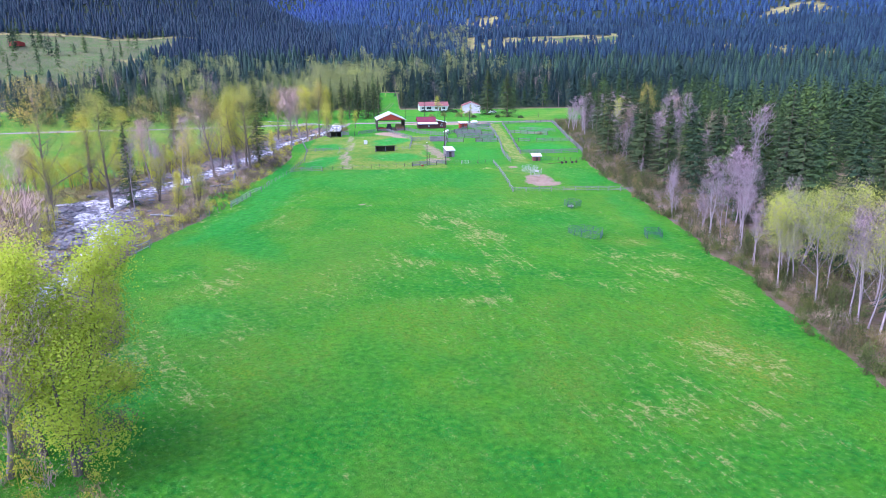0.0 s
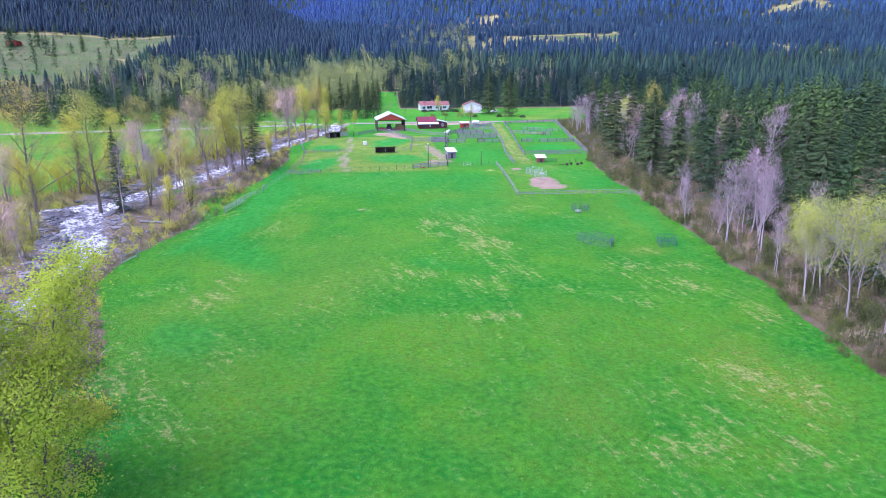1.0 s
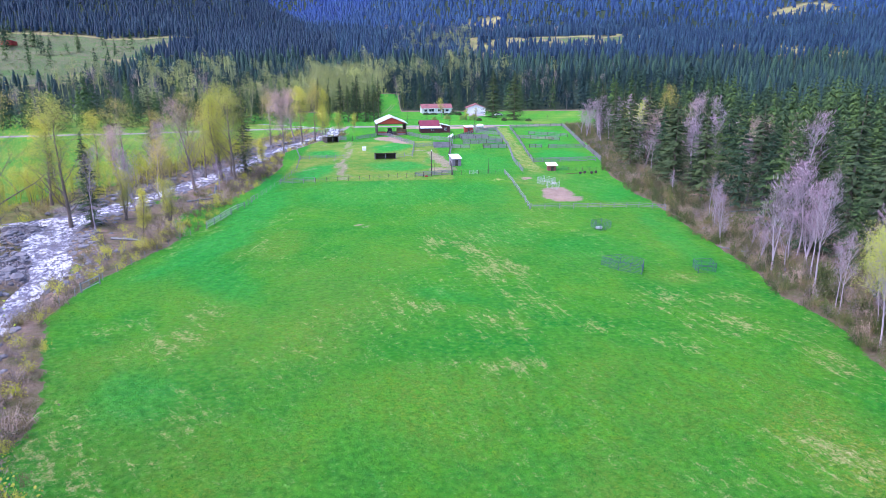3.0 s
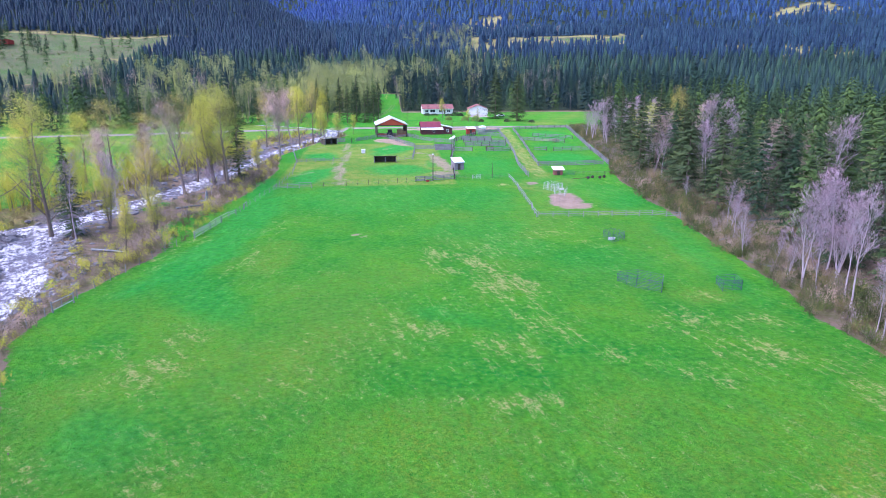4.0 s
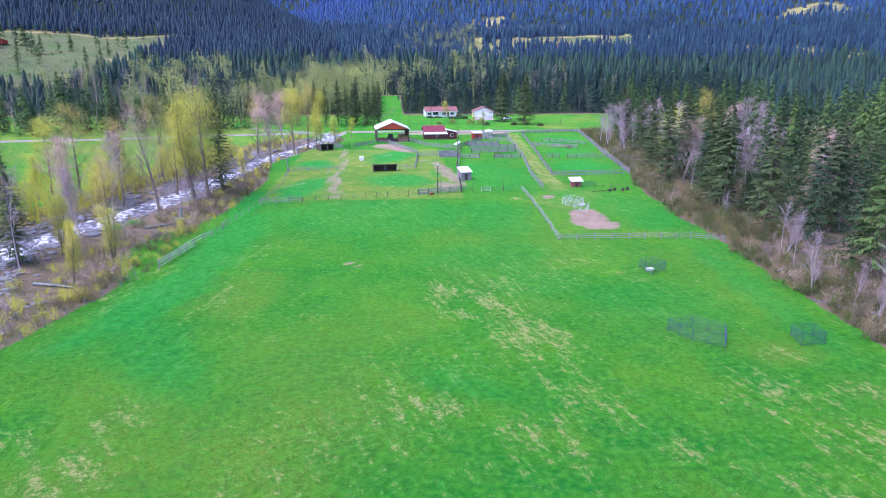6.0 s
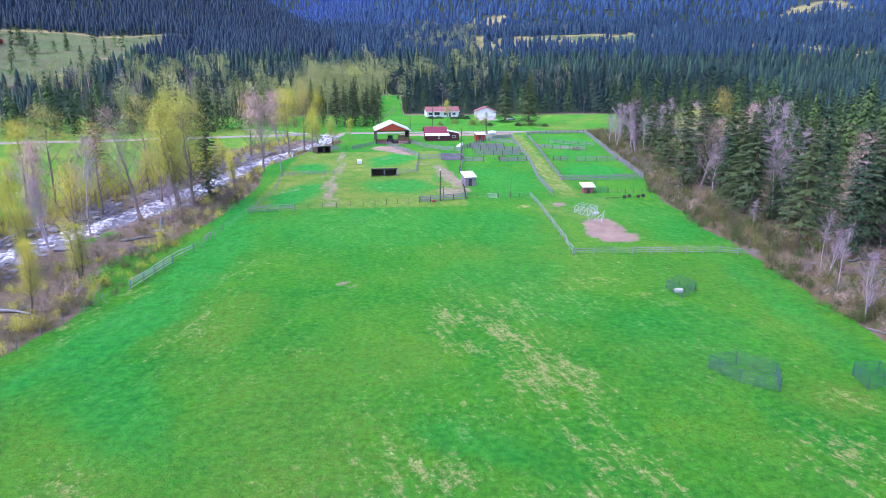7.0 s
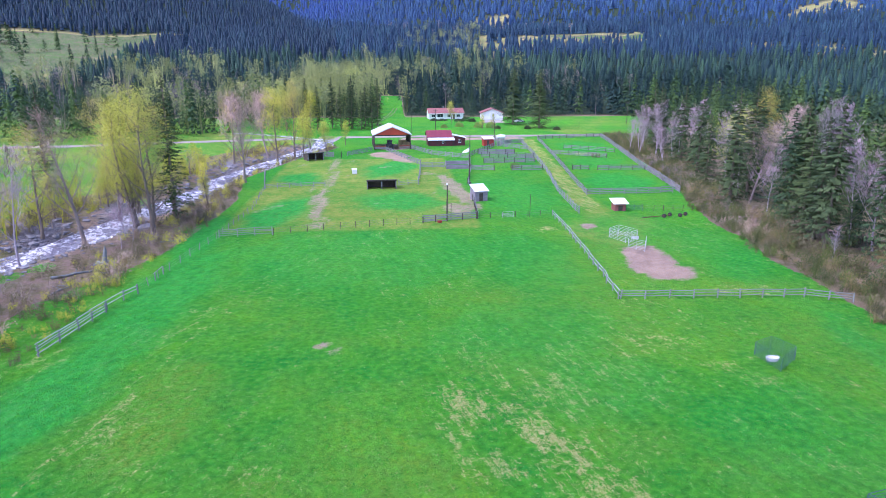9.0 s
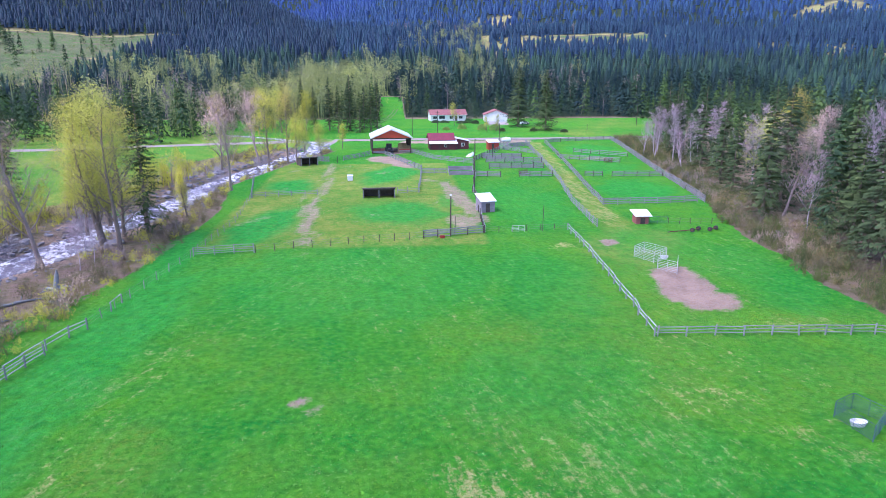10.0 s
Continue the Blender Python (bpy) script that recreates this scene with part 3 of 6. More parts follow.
tagged(new("driveway", strip_mesh("driveway", [(47.6, 305.6), (46.6, 298), (46, 291)], 4.2, 0.10, GRAVEL, 2.0, 0.6)), "grey gravel apron before the garage", "driveway", kind="structure")
for k, dx in enumerate((-0.9, 0.9)):
    tagged(new("trim_track_%d" % (k + 1), strip_mesh("track", [(-6 + dx, 246), (-3 + dx, 268), (-6 + dx, 300), (-1 + dx, 330), (3 + dx, 380)], 0.26, 0.07, DIRT, 3.0, 0.2)), "dark wheel rut in the grassy lane", "track", kind="structure")

# ---- trees ----
def tube(verts, faces, pts, radii, sides=5):
    base = len(verts)
    for k, p in enumerate(pts):
        d = (pts[min(k + 1, len(pts) - 1)] - pts[max(k - 1, 0)]).normalized()
        u = d.orthogonal().normalized()
        w = d.cross(u)
        for s in range(sides):
            a = 2 * math.pi * s / sides
            verts.append(p + (u * math.cos(a) + w * math.sin(a)) * radii[k])
    for k in range(len(pts) - 1):
        for s in range(sides):
            a, b = base + k * sides + s, base + k * sides + (s + 1) % sides
            faces.append((a, b, b + sides, a + sides))


def grow(rnd, verts, faces, tips, p, d, length, radius, level, depth, spread, up, sides=5):
    """One limb and its side limbs."""
    n = 4 if level < 2 else 3
    pts, radii = [p.copy()], [radius]
    q, e = p.copy(), d.copy()
    for k in range(n):
        e = (e + Vector((rnd.gauss(0, 0.13), rnd.gauss(0, 0.13), rnd.gauss(0, 0.08) + up * 0.12))).normalized()
        q = q + e * length / n
        pts.append(q.copy())
        radii.append(max(radius * (1 - 0.72 * (k + 1) / n), 0.013))
    tube(verts, faces, pts, radii, sides if level < 2 else 3)
    if level >= depth:
        tips.append((pts[-1], e.copy()))
        tips.append(((pts[1] + pts[2]) / 2, e.copy()))
        return
    kids = rnd.choice((4, 5)) if level == 0 else rnd.choice((3, 4, 4))
    for k in range(kids):
        f = 0.35 + 0.65 * (k + rnd.random() * 0.6) / kids
        at = min(f * n, n - 0.01)
        i = int(at)
        o = pts[i].lerp(pts[i + 1], at - i)
        a = rnd.uniform(0, 2 * math.pi)
        side = Vector((math.cos(a), math.sin(a), 0))
        nd = (e * (1 - spread) + side * spread + Vector((0, 0, up * 0.3))).normalized()
        grow(rnd, verts, faces, tips, o, nd, length * rnd.uniform(0.42, 0.62), radii[i] * 0.55, level + 1, depth, spread, up, sides)


def crown_mesh(rnd, tips, per, size, scatter, material, name="crown", slim=0.6):
    """Many small leaf blades gathered about the twig ends."""
    verts, faces, normals = [], [], []
    c = sum((p for p, d in tips), Vector()) / len(tips)
    for p, d in tips:
        for _ in range(per):
            o = p + Vector((rnd.gauss(0, scatter), rnd.gauss(0, scatter), rnd.gauss(0, scatter * 0.8)))
            s = size * rnd.uniform(0.6, 1.3)
            u = Vector((rnd.gauss(0, 1), rnd.gauss(0, 1), rnd.gauss(0, 0.7))).normalized()
            if slim < 0.1:
                u = (u * 0.55 + d + Vector((0, 0, 0.25))).normalized()
            w = u.orthogonal().normalized() * s * slim
            u = u * s
            n = (o - c).normalized() * 0.7 + Vector((0, 0, 0.75))
            if u.cross(w).dot(n) > 0:
                w = -w
            b = len(verts)
            verts += [o - u, o + w, o + u, o - w]
            faces.append((b, b + 1, b + 2, b + 3))
            normals += [n.normalized()] * 4
    me = raw_mesh(name, verts, faces, material, True)
    me.normals_split_custom_set_from_vertices(normals)
    return me


def broadleaf(seed, tall, first, stems, depth, spread, up, bark, leaf, per, size, scatter, girth=0.017, slim=0.6, reach=1.0):
    """Meshes of trunk and crown for a broad-leaved tree of the given height."""
    rnd = random.Random(seed)
    verts, faces, tips = [], [], []
    for s in range(stems):
        a = rnd.uniform(0, 6.28)
        lean = 0.05 if stems == 1 else 0.16
        d = Vector((math.cos(a) * lean, math.sin(a) * lean, 1)).normalized()
        h = tall * rnd.uniform(0.85, 1.0)
        pts, radii, q = [], [], Vector((math.cos(a), math.sin(a), 0)) * (0.3 if stems > 1 else 0)
        n = 9
        for k in range(n + 1):
            pts.append(q.copy())
            radii.append(tall * girth * (1 - 0.93 * (k / n) ** 0.8) * (1.25 if k == 0 else 1))
            d = (d + Vector((rnd.gauss(0, 0.06), rnd.gauss(0, 0.06), 0.05))).normalized()
            q = q + d * h / n
        tube(verts, faces, pts, radii, 7)
        limbs = int(11 + tall * 0.35)
        for k in range(limbs):
            f = first + (0.98 - first) * (k + rnd.random()) / limbs
            i = min(int(f * n), n - 1)
            o = pts[i].lerp(pts[i + 1], f * n - i)
            a = k * 2.4 + rnd.uniform(-0.5, 0.5)
            side = Vector((math.cos(a), math.sin(a), 0))
            nd = (side * spread + Vector((0, 0, 1)) * (up + 0.25 * f)).normalized()
            ln = tall * (0.36 - 0.23 * (f - first) / (1 - first)) * rnd.uniform(0.75, 1.15) * reach / (1.3 if stems > 1 else 1)
            grow(rnd, verts, faces, tips, o, nd, ln, radii[i] * 0.42, 1, depth, 0.55, up)
        tips.append((pts[-1], d))
    trunk = raw_mesh("trunk", verts, faces, bark, True)
    crown = crown_mesh(rnd, tips, per, size, scatter, leaf, slim=slim) if per else None
    return trunk, crown


def bough_arrays(rnd, tall, wide, bare=0.08, whorls=34, ragged=0.25, sprays=8, density=9, size=0.5, slim=0.36):
    """Needle sprays of a spruce, strung along drooping whorled boughs."""
    verts, faces = [], []
    for k in range(whorls):
        f = bare + (0.985 - bare) * (k / (whorls - 1)) ** 0.92
        reach = wide * ((1 - f) ** 0.95) * (0.70 + 0.36 * min(1, f / 0.2)) + 0.15
        n = density + rnd.choice((-1, 0, 1)) if f < 0.8 else max(4, density - 3)
        a0 = rnd.uniform(0, 6.28)
        for j in range(n):
            a = a0 + 6.283 * j / n + rnd.gauss(0, 0.2)
            ln = reach * rnd.uniform(1 - ragged * 1.7, 1 + ragged * 0.6)
            side, out = Vector((-math.sin(a), math.cos(a), 0)), Vector((math.cos(a), math.sin(a), 0))
            base = tall * f + rnd.gauss(0, 0.9) * (1 - 0.8 * f)
            drop = rnd.uniform(0.02, 0.36) * (1 - 0.5 * f)
            for s in range(sprays):
                g = ((s + rnd.uniform(0.1, 1.0)) / sprays) ** 0.65
                o = out * ln * g + side * rnd.gauss(0, 0.12) * ln * g + Vector((0, 0, base + ln * (0.10 * g - drop * g * g)))
                sz = size * rnd.uniform(0.65, 1.3) * (0.55 + 0.45 * min(1.0, ln / 1.6))
                u = (out + side * rnd.gauss(0, 0.5) + Vector((0, 0, rnd.gauss(-0.75, 0.25)))).normalized() * sz
                w = (side + Vector((rnd.gauss(0, 0.15), rnd.gauss(0, 0.15), rnd.gauss(0, 0.22)))).normalized() * sz * slim
                b = len(verts)
                if u.cross(w).dot(out + Vector((0, 0, 0.5))) < 0:
                    w = -w
                verts += [o - u * 0.5, o - w, o + u + Vector((0, 0, -0.12 * sz)), o + w]
                faces.append((b, b + 1, b + 2, b + 3))
    return np.array([tuple(v) for v in verts]), np.array(faces)


def conifer_meshes(seed, tall, wide, bare=0.08, whorls=24, ragged=0.2):
    rnd = random.Random(seed)
    tv, tf = [], []
    pts = [Vector((rnd.gauss(0, 0.04), rnd.gauss(0, 0.04), tall * k / 6)) for k in range(7)]
    tube(tv, tf, pts, [tall * 0.014 * (1 - k / 6.3) + 0.02 for k in range(7)], 6)
    trunk = raw_mesh("trunk", tv, tf, BARK, True)
    v, f = bough_arrays(rnd, tall, wide, bare, int(whorls * 1.6), ragged + 0.12, sprays=22, size=0.052 * wide + 0.05, slim=0.34)
    crown = raw_mesh("crown", v, f, NEEDLE, True)
    crown.normals_split_custom_set_from_vertices(cone_normals(v).tolist())
    return trunk, crown


def unit_conifer(rnd, whorls, sprays, density, size, slim=0.34):
    """A bough-built spruce scaled to height 1 and radius 1, for the woods."""
    v, q = bough_arrays(rnd, 20.0, 4.0, 0.06, whorls, 0.25, sprays, density, size, slim)
    v = v / np.array([4.0, 4.0, 20.0])
    return v, np.concatenate([q[:, [0, 1, 2]], q[:, [0, 2, 3]]])


def unit_broadleaf(rnd, leaves, size):
    """A light leafy crown on a thin stem, of height 1 and radius 1."""
    verts, faces = [], []
    lobes = [(Vector((rnd.gauss(0, 0.4), rnd.gauss(0, 0.4), rnd.uniform(0.4, 0.85))), rnd.uniform(0.25, 0.45)) for _ in range(7)]
    for _ in range(leaves):
        c, r = rnd.choice(lobes)
        d = Vector((rnd.gauss(0, 1), rnd.gauss(0, 1), rnd.gauss(0, 1))).normalized() * r * rnd.uniform(0.5, 1.0)
        o = c + Vector((d.x, d.y, d.z * 0.5))
        u = Vector((rnd.gauss(0, 1), rnd.gauss(0, 1), rnd.gauss(0, 0.6))).normalized() * size
        w = u.orthogonal().normalized() * size * 0.6
        u.z, w.z = u.z * 0.35, w.z * 0.35
        b = len(verts)
        verts += [o - u, o + w, o + u, o - w]
        faces += [(b, b + 1, b + 2), (b, b + 2, b + 3)]
    for k in range(3):
        a = k * 2.1
        b = len(verts)
        verts += [Vector((0.05 * math.cos(a), 0.05 * math.sin(a), 0)), Vector((0.05 * math.cos(a + 2), 0.05 * math.sin(a + 2), 0)), Vector((rnd.gauss(0, 0.15), rnd.gauss(0, 0.15), 0.85))]
        faces.append((b, b + 1, b + 2))
    return np.array([tuple(v) for v in verts]), np.array(faces)


def simple_conifer(rnd, tiers, points, droop=0.18):
    """A light spruce template of height 1 and radius 1: ragged star-shaped skirts."""
    verts, faces = [], []
    for k in range(tiers):
        f0 = 0.08 + 0.92 * k / tiers
        f1 = min(1.0, f0 + 1.75 / tiers)
        r = (1 - f0) ** 0.9 + 0.03
        a0 = rnd.uniform(0, 6.28)
        for j in range(points):
            a = a0 + 6.283 * j / points + rnd.gauss(0, 0.12)
            w = 6.283 / points * 0.62
            rr = r * rnd.uniform(0.72, 1.18)
            b = len(verts)
            verts += [(0, 0, f1), (math.cos(a - w) * rr * 0.6, math.sin(a - w) * rr * 0.6, f0 + 0.02),
                      (math.cos(a) * rr, math.sin(a) * rr, f0 - droop * rr * rnd.uniform(0.1, 0.4)),
                      (math.cos(a + w) * rr * 0.6, math.sin(a + w) * rr * 0.6, f0 + 0.02)]
            faces += [(b, b + 1, b + 2), (b, b + 2, b + 3)]
    return np.array(verts), np.array(faces)


def scatter_mesh(name, templates, places, material, rnd, rounded=False):
    """One mesh out of many turned and scaled copies. places: x, y, z, height, radius, tint."""
    vs, fs, ts, ns, off = [], [], [], [], 0
    for x, y, z, h, r, tint in places:
        v, f = templates[rnd.randrange(len(templates))]
        a = rnd.uniform(0, 6.283)
        c, s = math.cos(a), math.sin(a)
        out = np.empty_like(v)
        out[:, 0] = (v[:, 0] * c - v[:, 1] * s) * r + x
        out[:, 1] = (v[:, 0] * s + v[:, 1] * c) * r + y
        out[:, 2] = v[:, 2] * h + z
        vs.append(out)
        fs.append(f + off)
        if rounded:
            ns.append(cone_normals(out, x, y))
        ts.append(np.full(len(v), tint, np.float32))
        off += len(v)
    me = raw_mesh(name, np.concatenate(vs), np.concatenate(fs), material, rounded)
    if rounded:
        me.normals_split_custom_set_from_vertices(np.concatenate(ns).tolist())
    t = np.concatenate(ts)
    me.attributes.new("tint", "FLOAT_COLOR", "POINT").data.foreach_set("color", np.repeat(t, 4).astype(np.float32))
    return me


def tree(name, meshes, x, y, scale=1.0, turn=0.0, label="", category="tree", group=""):
    trunk, crown = meshes
    ob = root(name, pose(x, y, height_at(x, y) - 0.05, 0, 0, turn) @ Matrix.Scale(scale, 4), label, category, group)
    mesh_part("trunk", trunk, ob)
    if crown is not None:
        mesh_part("crown", crown, ob)
    return ob


SPRUCES = [conifer_meshes(s, t, w, b, n, r) for s, t, w, b, n, r in
           ((1, 21, 4.6, 0.05, 24, 0.2), (2, 19, 4.2, 0.10, 22, 0.25), (3, 20, 5.0, 0.12, 23, 0.3), (4, 16, 3.9, 0.04, 20, 0.2), (5, 20, 6.3, 0.04, 24, 0.15), (6, 21, 3.1, 0.06, 26, 0.4), (7, 19, 2.6, 0.10, 24, 0.5), (8, 24, 4.3, 0.05, 27, 0.3))]
COTTON = [broadleaf(11, 22, 0.12, 1, 3, 0.72, 0.6, BARK, LEAF, 18, 0.095, 0.8, reach=0.95), broadleaf(12, 21, 0.14, 2, 3, 0.68, 0.62, BARK, LEAF, 12, 0.095, 0.75, reach=0.62)]
TANTREE = [broadleaf(21, 20, 0.18, 1, 3, 0.66, 0.65, BARK, LEAF_TAN, 13, 0.08, 0.8, reach=0.95), broadleaf(22, 18, 0.20, 1, 3, 0.62, 0.75, TAN_BARK, TAN_TWIG, 8, 0.34, 0.5, slim=0.05),
           broadleaf(23, 22, 0.16, 1, 3, 0.85, 0.46, BARK, LEAF_TAN, 13, 0.08, 0.9, reach=1.1)]
ASPEN = [broadleaf(31, 13, 0.28, 1, 3, 0.6, 0.65, PALE_BARK, LEAF_PALE, 15, 0.065, 0.6, 0.009), broadleaf(32, 12, 0.26, 1, 3, 0.6, 0.6, PALE_BARK, LEAF_PALE, 11, 0.065, 0.6, 0.009)]
BARE = [broadleaf(41, 13, 0.28, 1, 3, 0.6, 0.7, PALE_BARK, TWIG, 2, 0.30, 0.3, 0.010, 0.06, reach=0.85), broadleaf(42, 11, 0.22, 2, 2, 0.6, 0.7, PALE_BARK, TWIG, 4, 0.30, 0.35, 0.011, 0.05), broadleaf(43, 14, 0.30, 1, 3, 0.5, 0.7, PALE_BARK, TWIG, 2, 0.30, 0.3, 0.009, 0.06, reach=0.8)]
BIG = broadleaf(51, 17.5, 0.06, 2, 3, 0.85, 0.42, BARK, LEAF_FRESH, 46, 0.082, 0.7, 0.011, reach=0.8)
POPLAR = broadleaf(61, 9, 0.08, 1, 2, 0.55, 0.8, BARK, LEAF, 32, 0.085, 0.6)

# riverside trees: kind, variant, x, y, scale
RIVERSIDE = [("tan", 2, -64, 53.5, 1.02), ("cotton", 0, -56, 61, 1.04), ("spruce", 0, -50.5, 57, 0.76), ("bare", 2, -49.4, 55.2, 0.95), ("bare", 1, -49, 73, 1.1), ("bare", 0, -50.2, 74.5, 0.8),
             ("tan", 0, -40.3, 63, 0.66), ("bare", 0, -48.7, 85.2, 1.3), ("tan", 1, -43.5, 93, 1.13), ("cotton", 1, -39.4, 102.5, 1.03), ("cotton", 0, -36, 99, 0.97), ("tan", 2, -38.5, 107, 0.8),
             ("spruce", 7, -35.3, 108, 1.0), ("tan", 1, -31.5, 144, 1.1), ("tan", 0, -27, 190, 1.0), ("cotton", 0, -31, 184, 0.9), ("tan", 1, -34, 187, 1.05), ("spruce", 7, -60, 118, 0.9)]
RIVERSIDE2 = [("tan", 0, -46, 112, 0.85), ("tan", 2, -52, 98, 0.7), ("cotton", 1, -37.5, 56, 0.42), ("cotton", 1, -39, 47, 0.42), ("bare", 0, -36.5, 92, 0.5), ("bare", 0, -37.4, 90, 0.45), ("bare", 1, -39, 96, 0.7), ("tan", 1, -72, 60, 0.8), ("cotton", 0, -66, 76, 0.75), ("spruce", 5, -68, 82, 0.8),
              ("big", 0, -22.0, -33.4, 0.98), ("tan", 0, -25.6, -30.4, 0.78), ("tan", 1, -30.5, -21, 1.0), ("tan", 1, -27.5, -26, 0.85), ("bare", 0, -29, -33, 1.2), ("tan", 0, -28.5, -36, 0.8), ("tan", 0, -34, -28, 0.85), ("tan", 1, -49, 20, 0.55), ("tan", 1, -44, -8, 0.6)]
RIVERSIDE3 = [("tan", 1, -26.5, -33, 0.8), ("bare", 1, -32, -16, 0.9), ("cotton", 1, -47, 62, 0.45), ("cotton", 0, -60, 46, 0.5), ("cotton", 1, -45, 118, 0.7), ("cotton", 1, -33, 120, 0.4), ("tan", 2, -61, 100, 0.8), ("tan", 1, -58, 90, 0.8),
              ("cotton", 1, -75, 48, 0.8), ("tan", 1, -80, 62, 0.9), ("cotton", 0, -47, 128, 0.75), ("tan", 2, -55, 130, 0.8), ("cotton", 0, -70, 108, 0.7), ("tan", 0, -40, 172, 0.8)]
KIND = {"big": ([BIG], "cottonwood_tree", "leafy yellow-green cottonwood at the meadow's edge"),
        "spruce": (SPRUCES, "spruce_tree", "tall dark green spruce beside the river"),
        "cotton": (COTTON, "cottonwood_tree", "cottonwood in fresh yellow-green leaf beside the river"),
        "tan": (TANTREE, "budding_cottonwood_tree", "tall budding tree with tan and mauve twigs by the river"),
        "bare": (BARE, "bare_birch_tree", "leafless pale-barked tree with mauve twigs"),
        "aspen": (ASPEN, "aspen_tree", "slender pale aspen opening light green leaves")}
for k, (kind, v, x, y, s) in enumerate(RIVERSIDE + RIVERSIDE2 + RIVERSIDE3):
    sets, name, label = KIND[kind]
    tree(name, sets[v], x, y, s, k * 77, label, group="trees along the river")
for x, y, s in ((-23.5, 182, 1.3), (-17.6, 187, 1.05), (-25, 210, 1.1), (-14, 212, 0.8)):
    tree("young_poplar_tree", POPLAR, x, y, s, x * 40, "small rounded poplar in yellow-green leaf", group="trees along the river")

rr = random.Random(17)
for k in range(30):
    y = rr.uniform(30, 120) if k < 22 else rr.uniform(-5, 30)
    river_x = float(edge_at(RIVER[::-1], y))
    x = river_x - rr.uniform(7, 28)
    if height_at(x, y) > -0.5 and x < float(edge_at(EDGE_L, y)) - 1.5:
        tree("young_poplar_tree", POPLAR, x, y, rr.uniform(0.45, 1.0), k * 57, "small rounded poplar in yellow-green leaf", group="trees along the river")

# woodland edge east of the meadow
rnd = random.Random(5)
for k, (x, y, s) in enumerate(((62, 111, 1.02), (63.5, 88, 0.95), (68, 100, 1.0), (67, 131, 0.95), (76, 178, 0.9), (72, 146, 1.0), (60, 66, 0.95), (64, 92, 1.05), (69, 118, 1.05), (71, 66, 1.0),
                               (61.2, 82, 1.0), (68, 48, 1.0), (70, 38, 1.05), (75, 54, 1.0), (64, 24, 1.0), (70, 12, 1.0), (62, 4, 0.9), (66, -8, 1.0), (84, 205, 1.0), (88, 222, 0.95), (80, 190, 0.95), (74, 160, 1.05))):
    tree("spruce_tree", SPRUCES[k % 4], x, y, s, k * 53, "dark green spruce at the edge of the woods", group="spruces at the wood's edge")
for k, (x, y, s) in enumerate(((46.7, -0.8, 0.92), (50, 1.1, 1.0), (47, -7.6, 1.12), (48.4, -14.4, 0.98), (47.6, -17, 1.15), (51.5, -3, 0.85), (53, -7, 1.08), (50.5, 4.5, 0.78), (71, 125, 1.3), (54, -14, 1.0), (52, -18, 1.05))):
    tree("aspen_tree", ASPEN[k % 2], x, y, s, k * 61, "slender pale aspen opening light green leaves", group="aspens at the wood's edge")
for k in range(14):
    y = rnd.uniform(-22, 30)
    x = float(edge_at(EDGE_R, y)) + rnd.uniform(2.5, 11)
    tree("bare_birch_tree", BARE[k % 3], x, y, rnd.uniform(0.55, 1.05), k * 47, "leafless pale-barked tree with mauve twigs", group="bare trees at the wood's edge")
for k, (v, x, y, s) in enumerate(((0, 50.7, 24.8, 1.0), (1, 50.3, 27.7, 0.6), (1, 52.4, 33.8, 0.5), (2, 54.1, 48.2, 0.56), (0, 70.1, 67.4, 0.96), (1, 72.3, 65.1, 0.5), (1, 50.6, 38.7, 0.4), (0, 64.8, 102.9, 0.97), (1, 66.3, 118.8, 0.5), (1, 67.4, 117.5, 0.45), (2, 70.7, 121.6, 1.15),
                                   (1, 59.1, 77.1, 0.5), (0, 67.7, 81.1, 1.25), (0, 49.9, 23.6, 0.95), (2, 51.4, 16.8, 1.0), (0, 57.7, 30.4, 1.05), (1, 49.9, 37.6, 0.78), (2, 53, 20, 0.9), (1, 55.5, 52.5, 0.6), (2, 57, 56, 0.55), (2, 60, 36, 0.9), (0, 48.5, -12.6, 0.95), (2, 49.3, -10.4, 0.86), (1, 55, 8, 1.0), (0, 57, 2, 1.05))):
    tree("bare_birch_tree", BARE[v], x, y, s, k * 67, "leafless pale-barked tree with mauve twigs", group="bare trees at the wood's edge")
for k in range(14):
    tree("bare_birch_tree", BARE[(k * 2) % 3], 78 + rnd.uniform(-6, 4), 180 + rnd.uniform(-16, 14), rnd.uniform(0.9, 1.15), k * 35, "leafless pale-barked tree with mauve twigs", group="bare trees at the wood's edge")
for k, (kind, v, x, y, s) in enumerate((("tan", 1, 67, 113, 0.85), ("bare", 0, 74, 136, 1.35), ("bare", 2, 79, 112, 1.35), ("tan", 0, 84, 141, 0.9),
                                        ("bare", 0, 90, 121, 1.4), ("tan", 1, 96, 150, 0.9), ("bare", 2, 72, 52, 1.3), ("tan", 1, 78, 76, 0.9), ("bare", 0, 66, 84, 1.2))):
    sets, name, label = KIND[kind]
    tree(name, sets[v], x, y, s, k * 83, "pale budding tree standing among the conifers", group="pale trees in the woods")
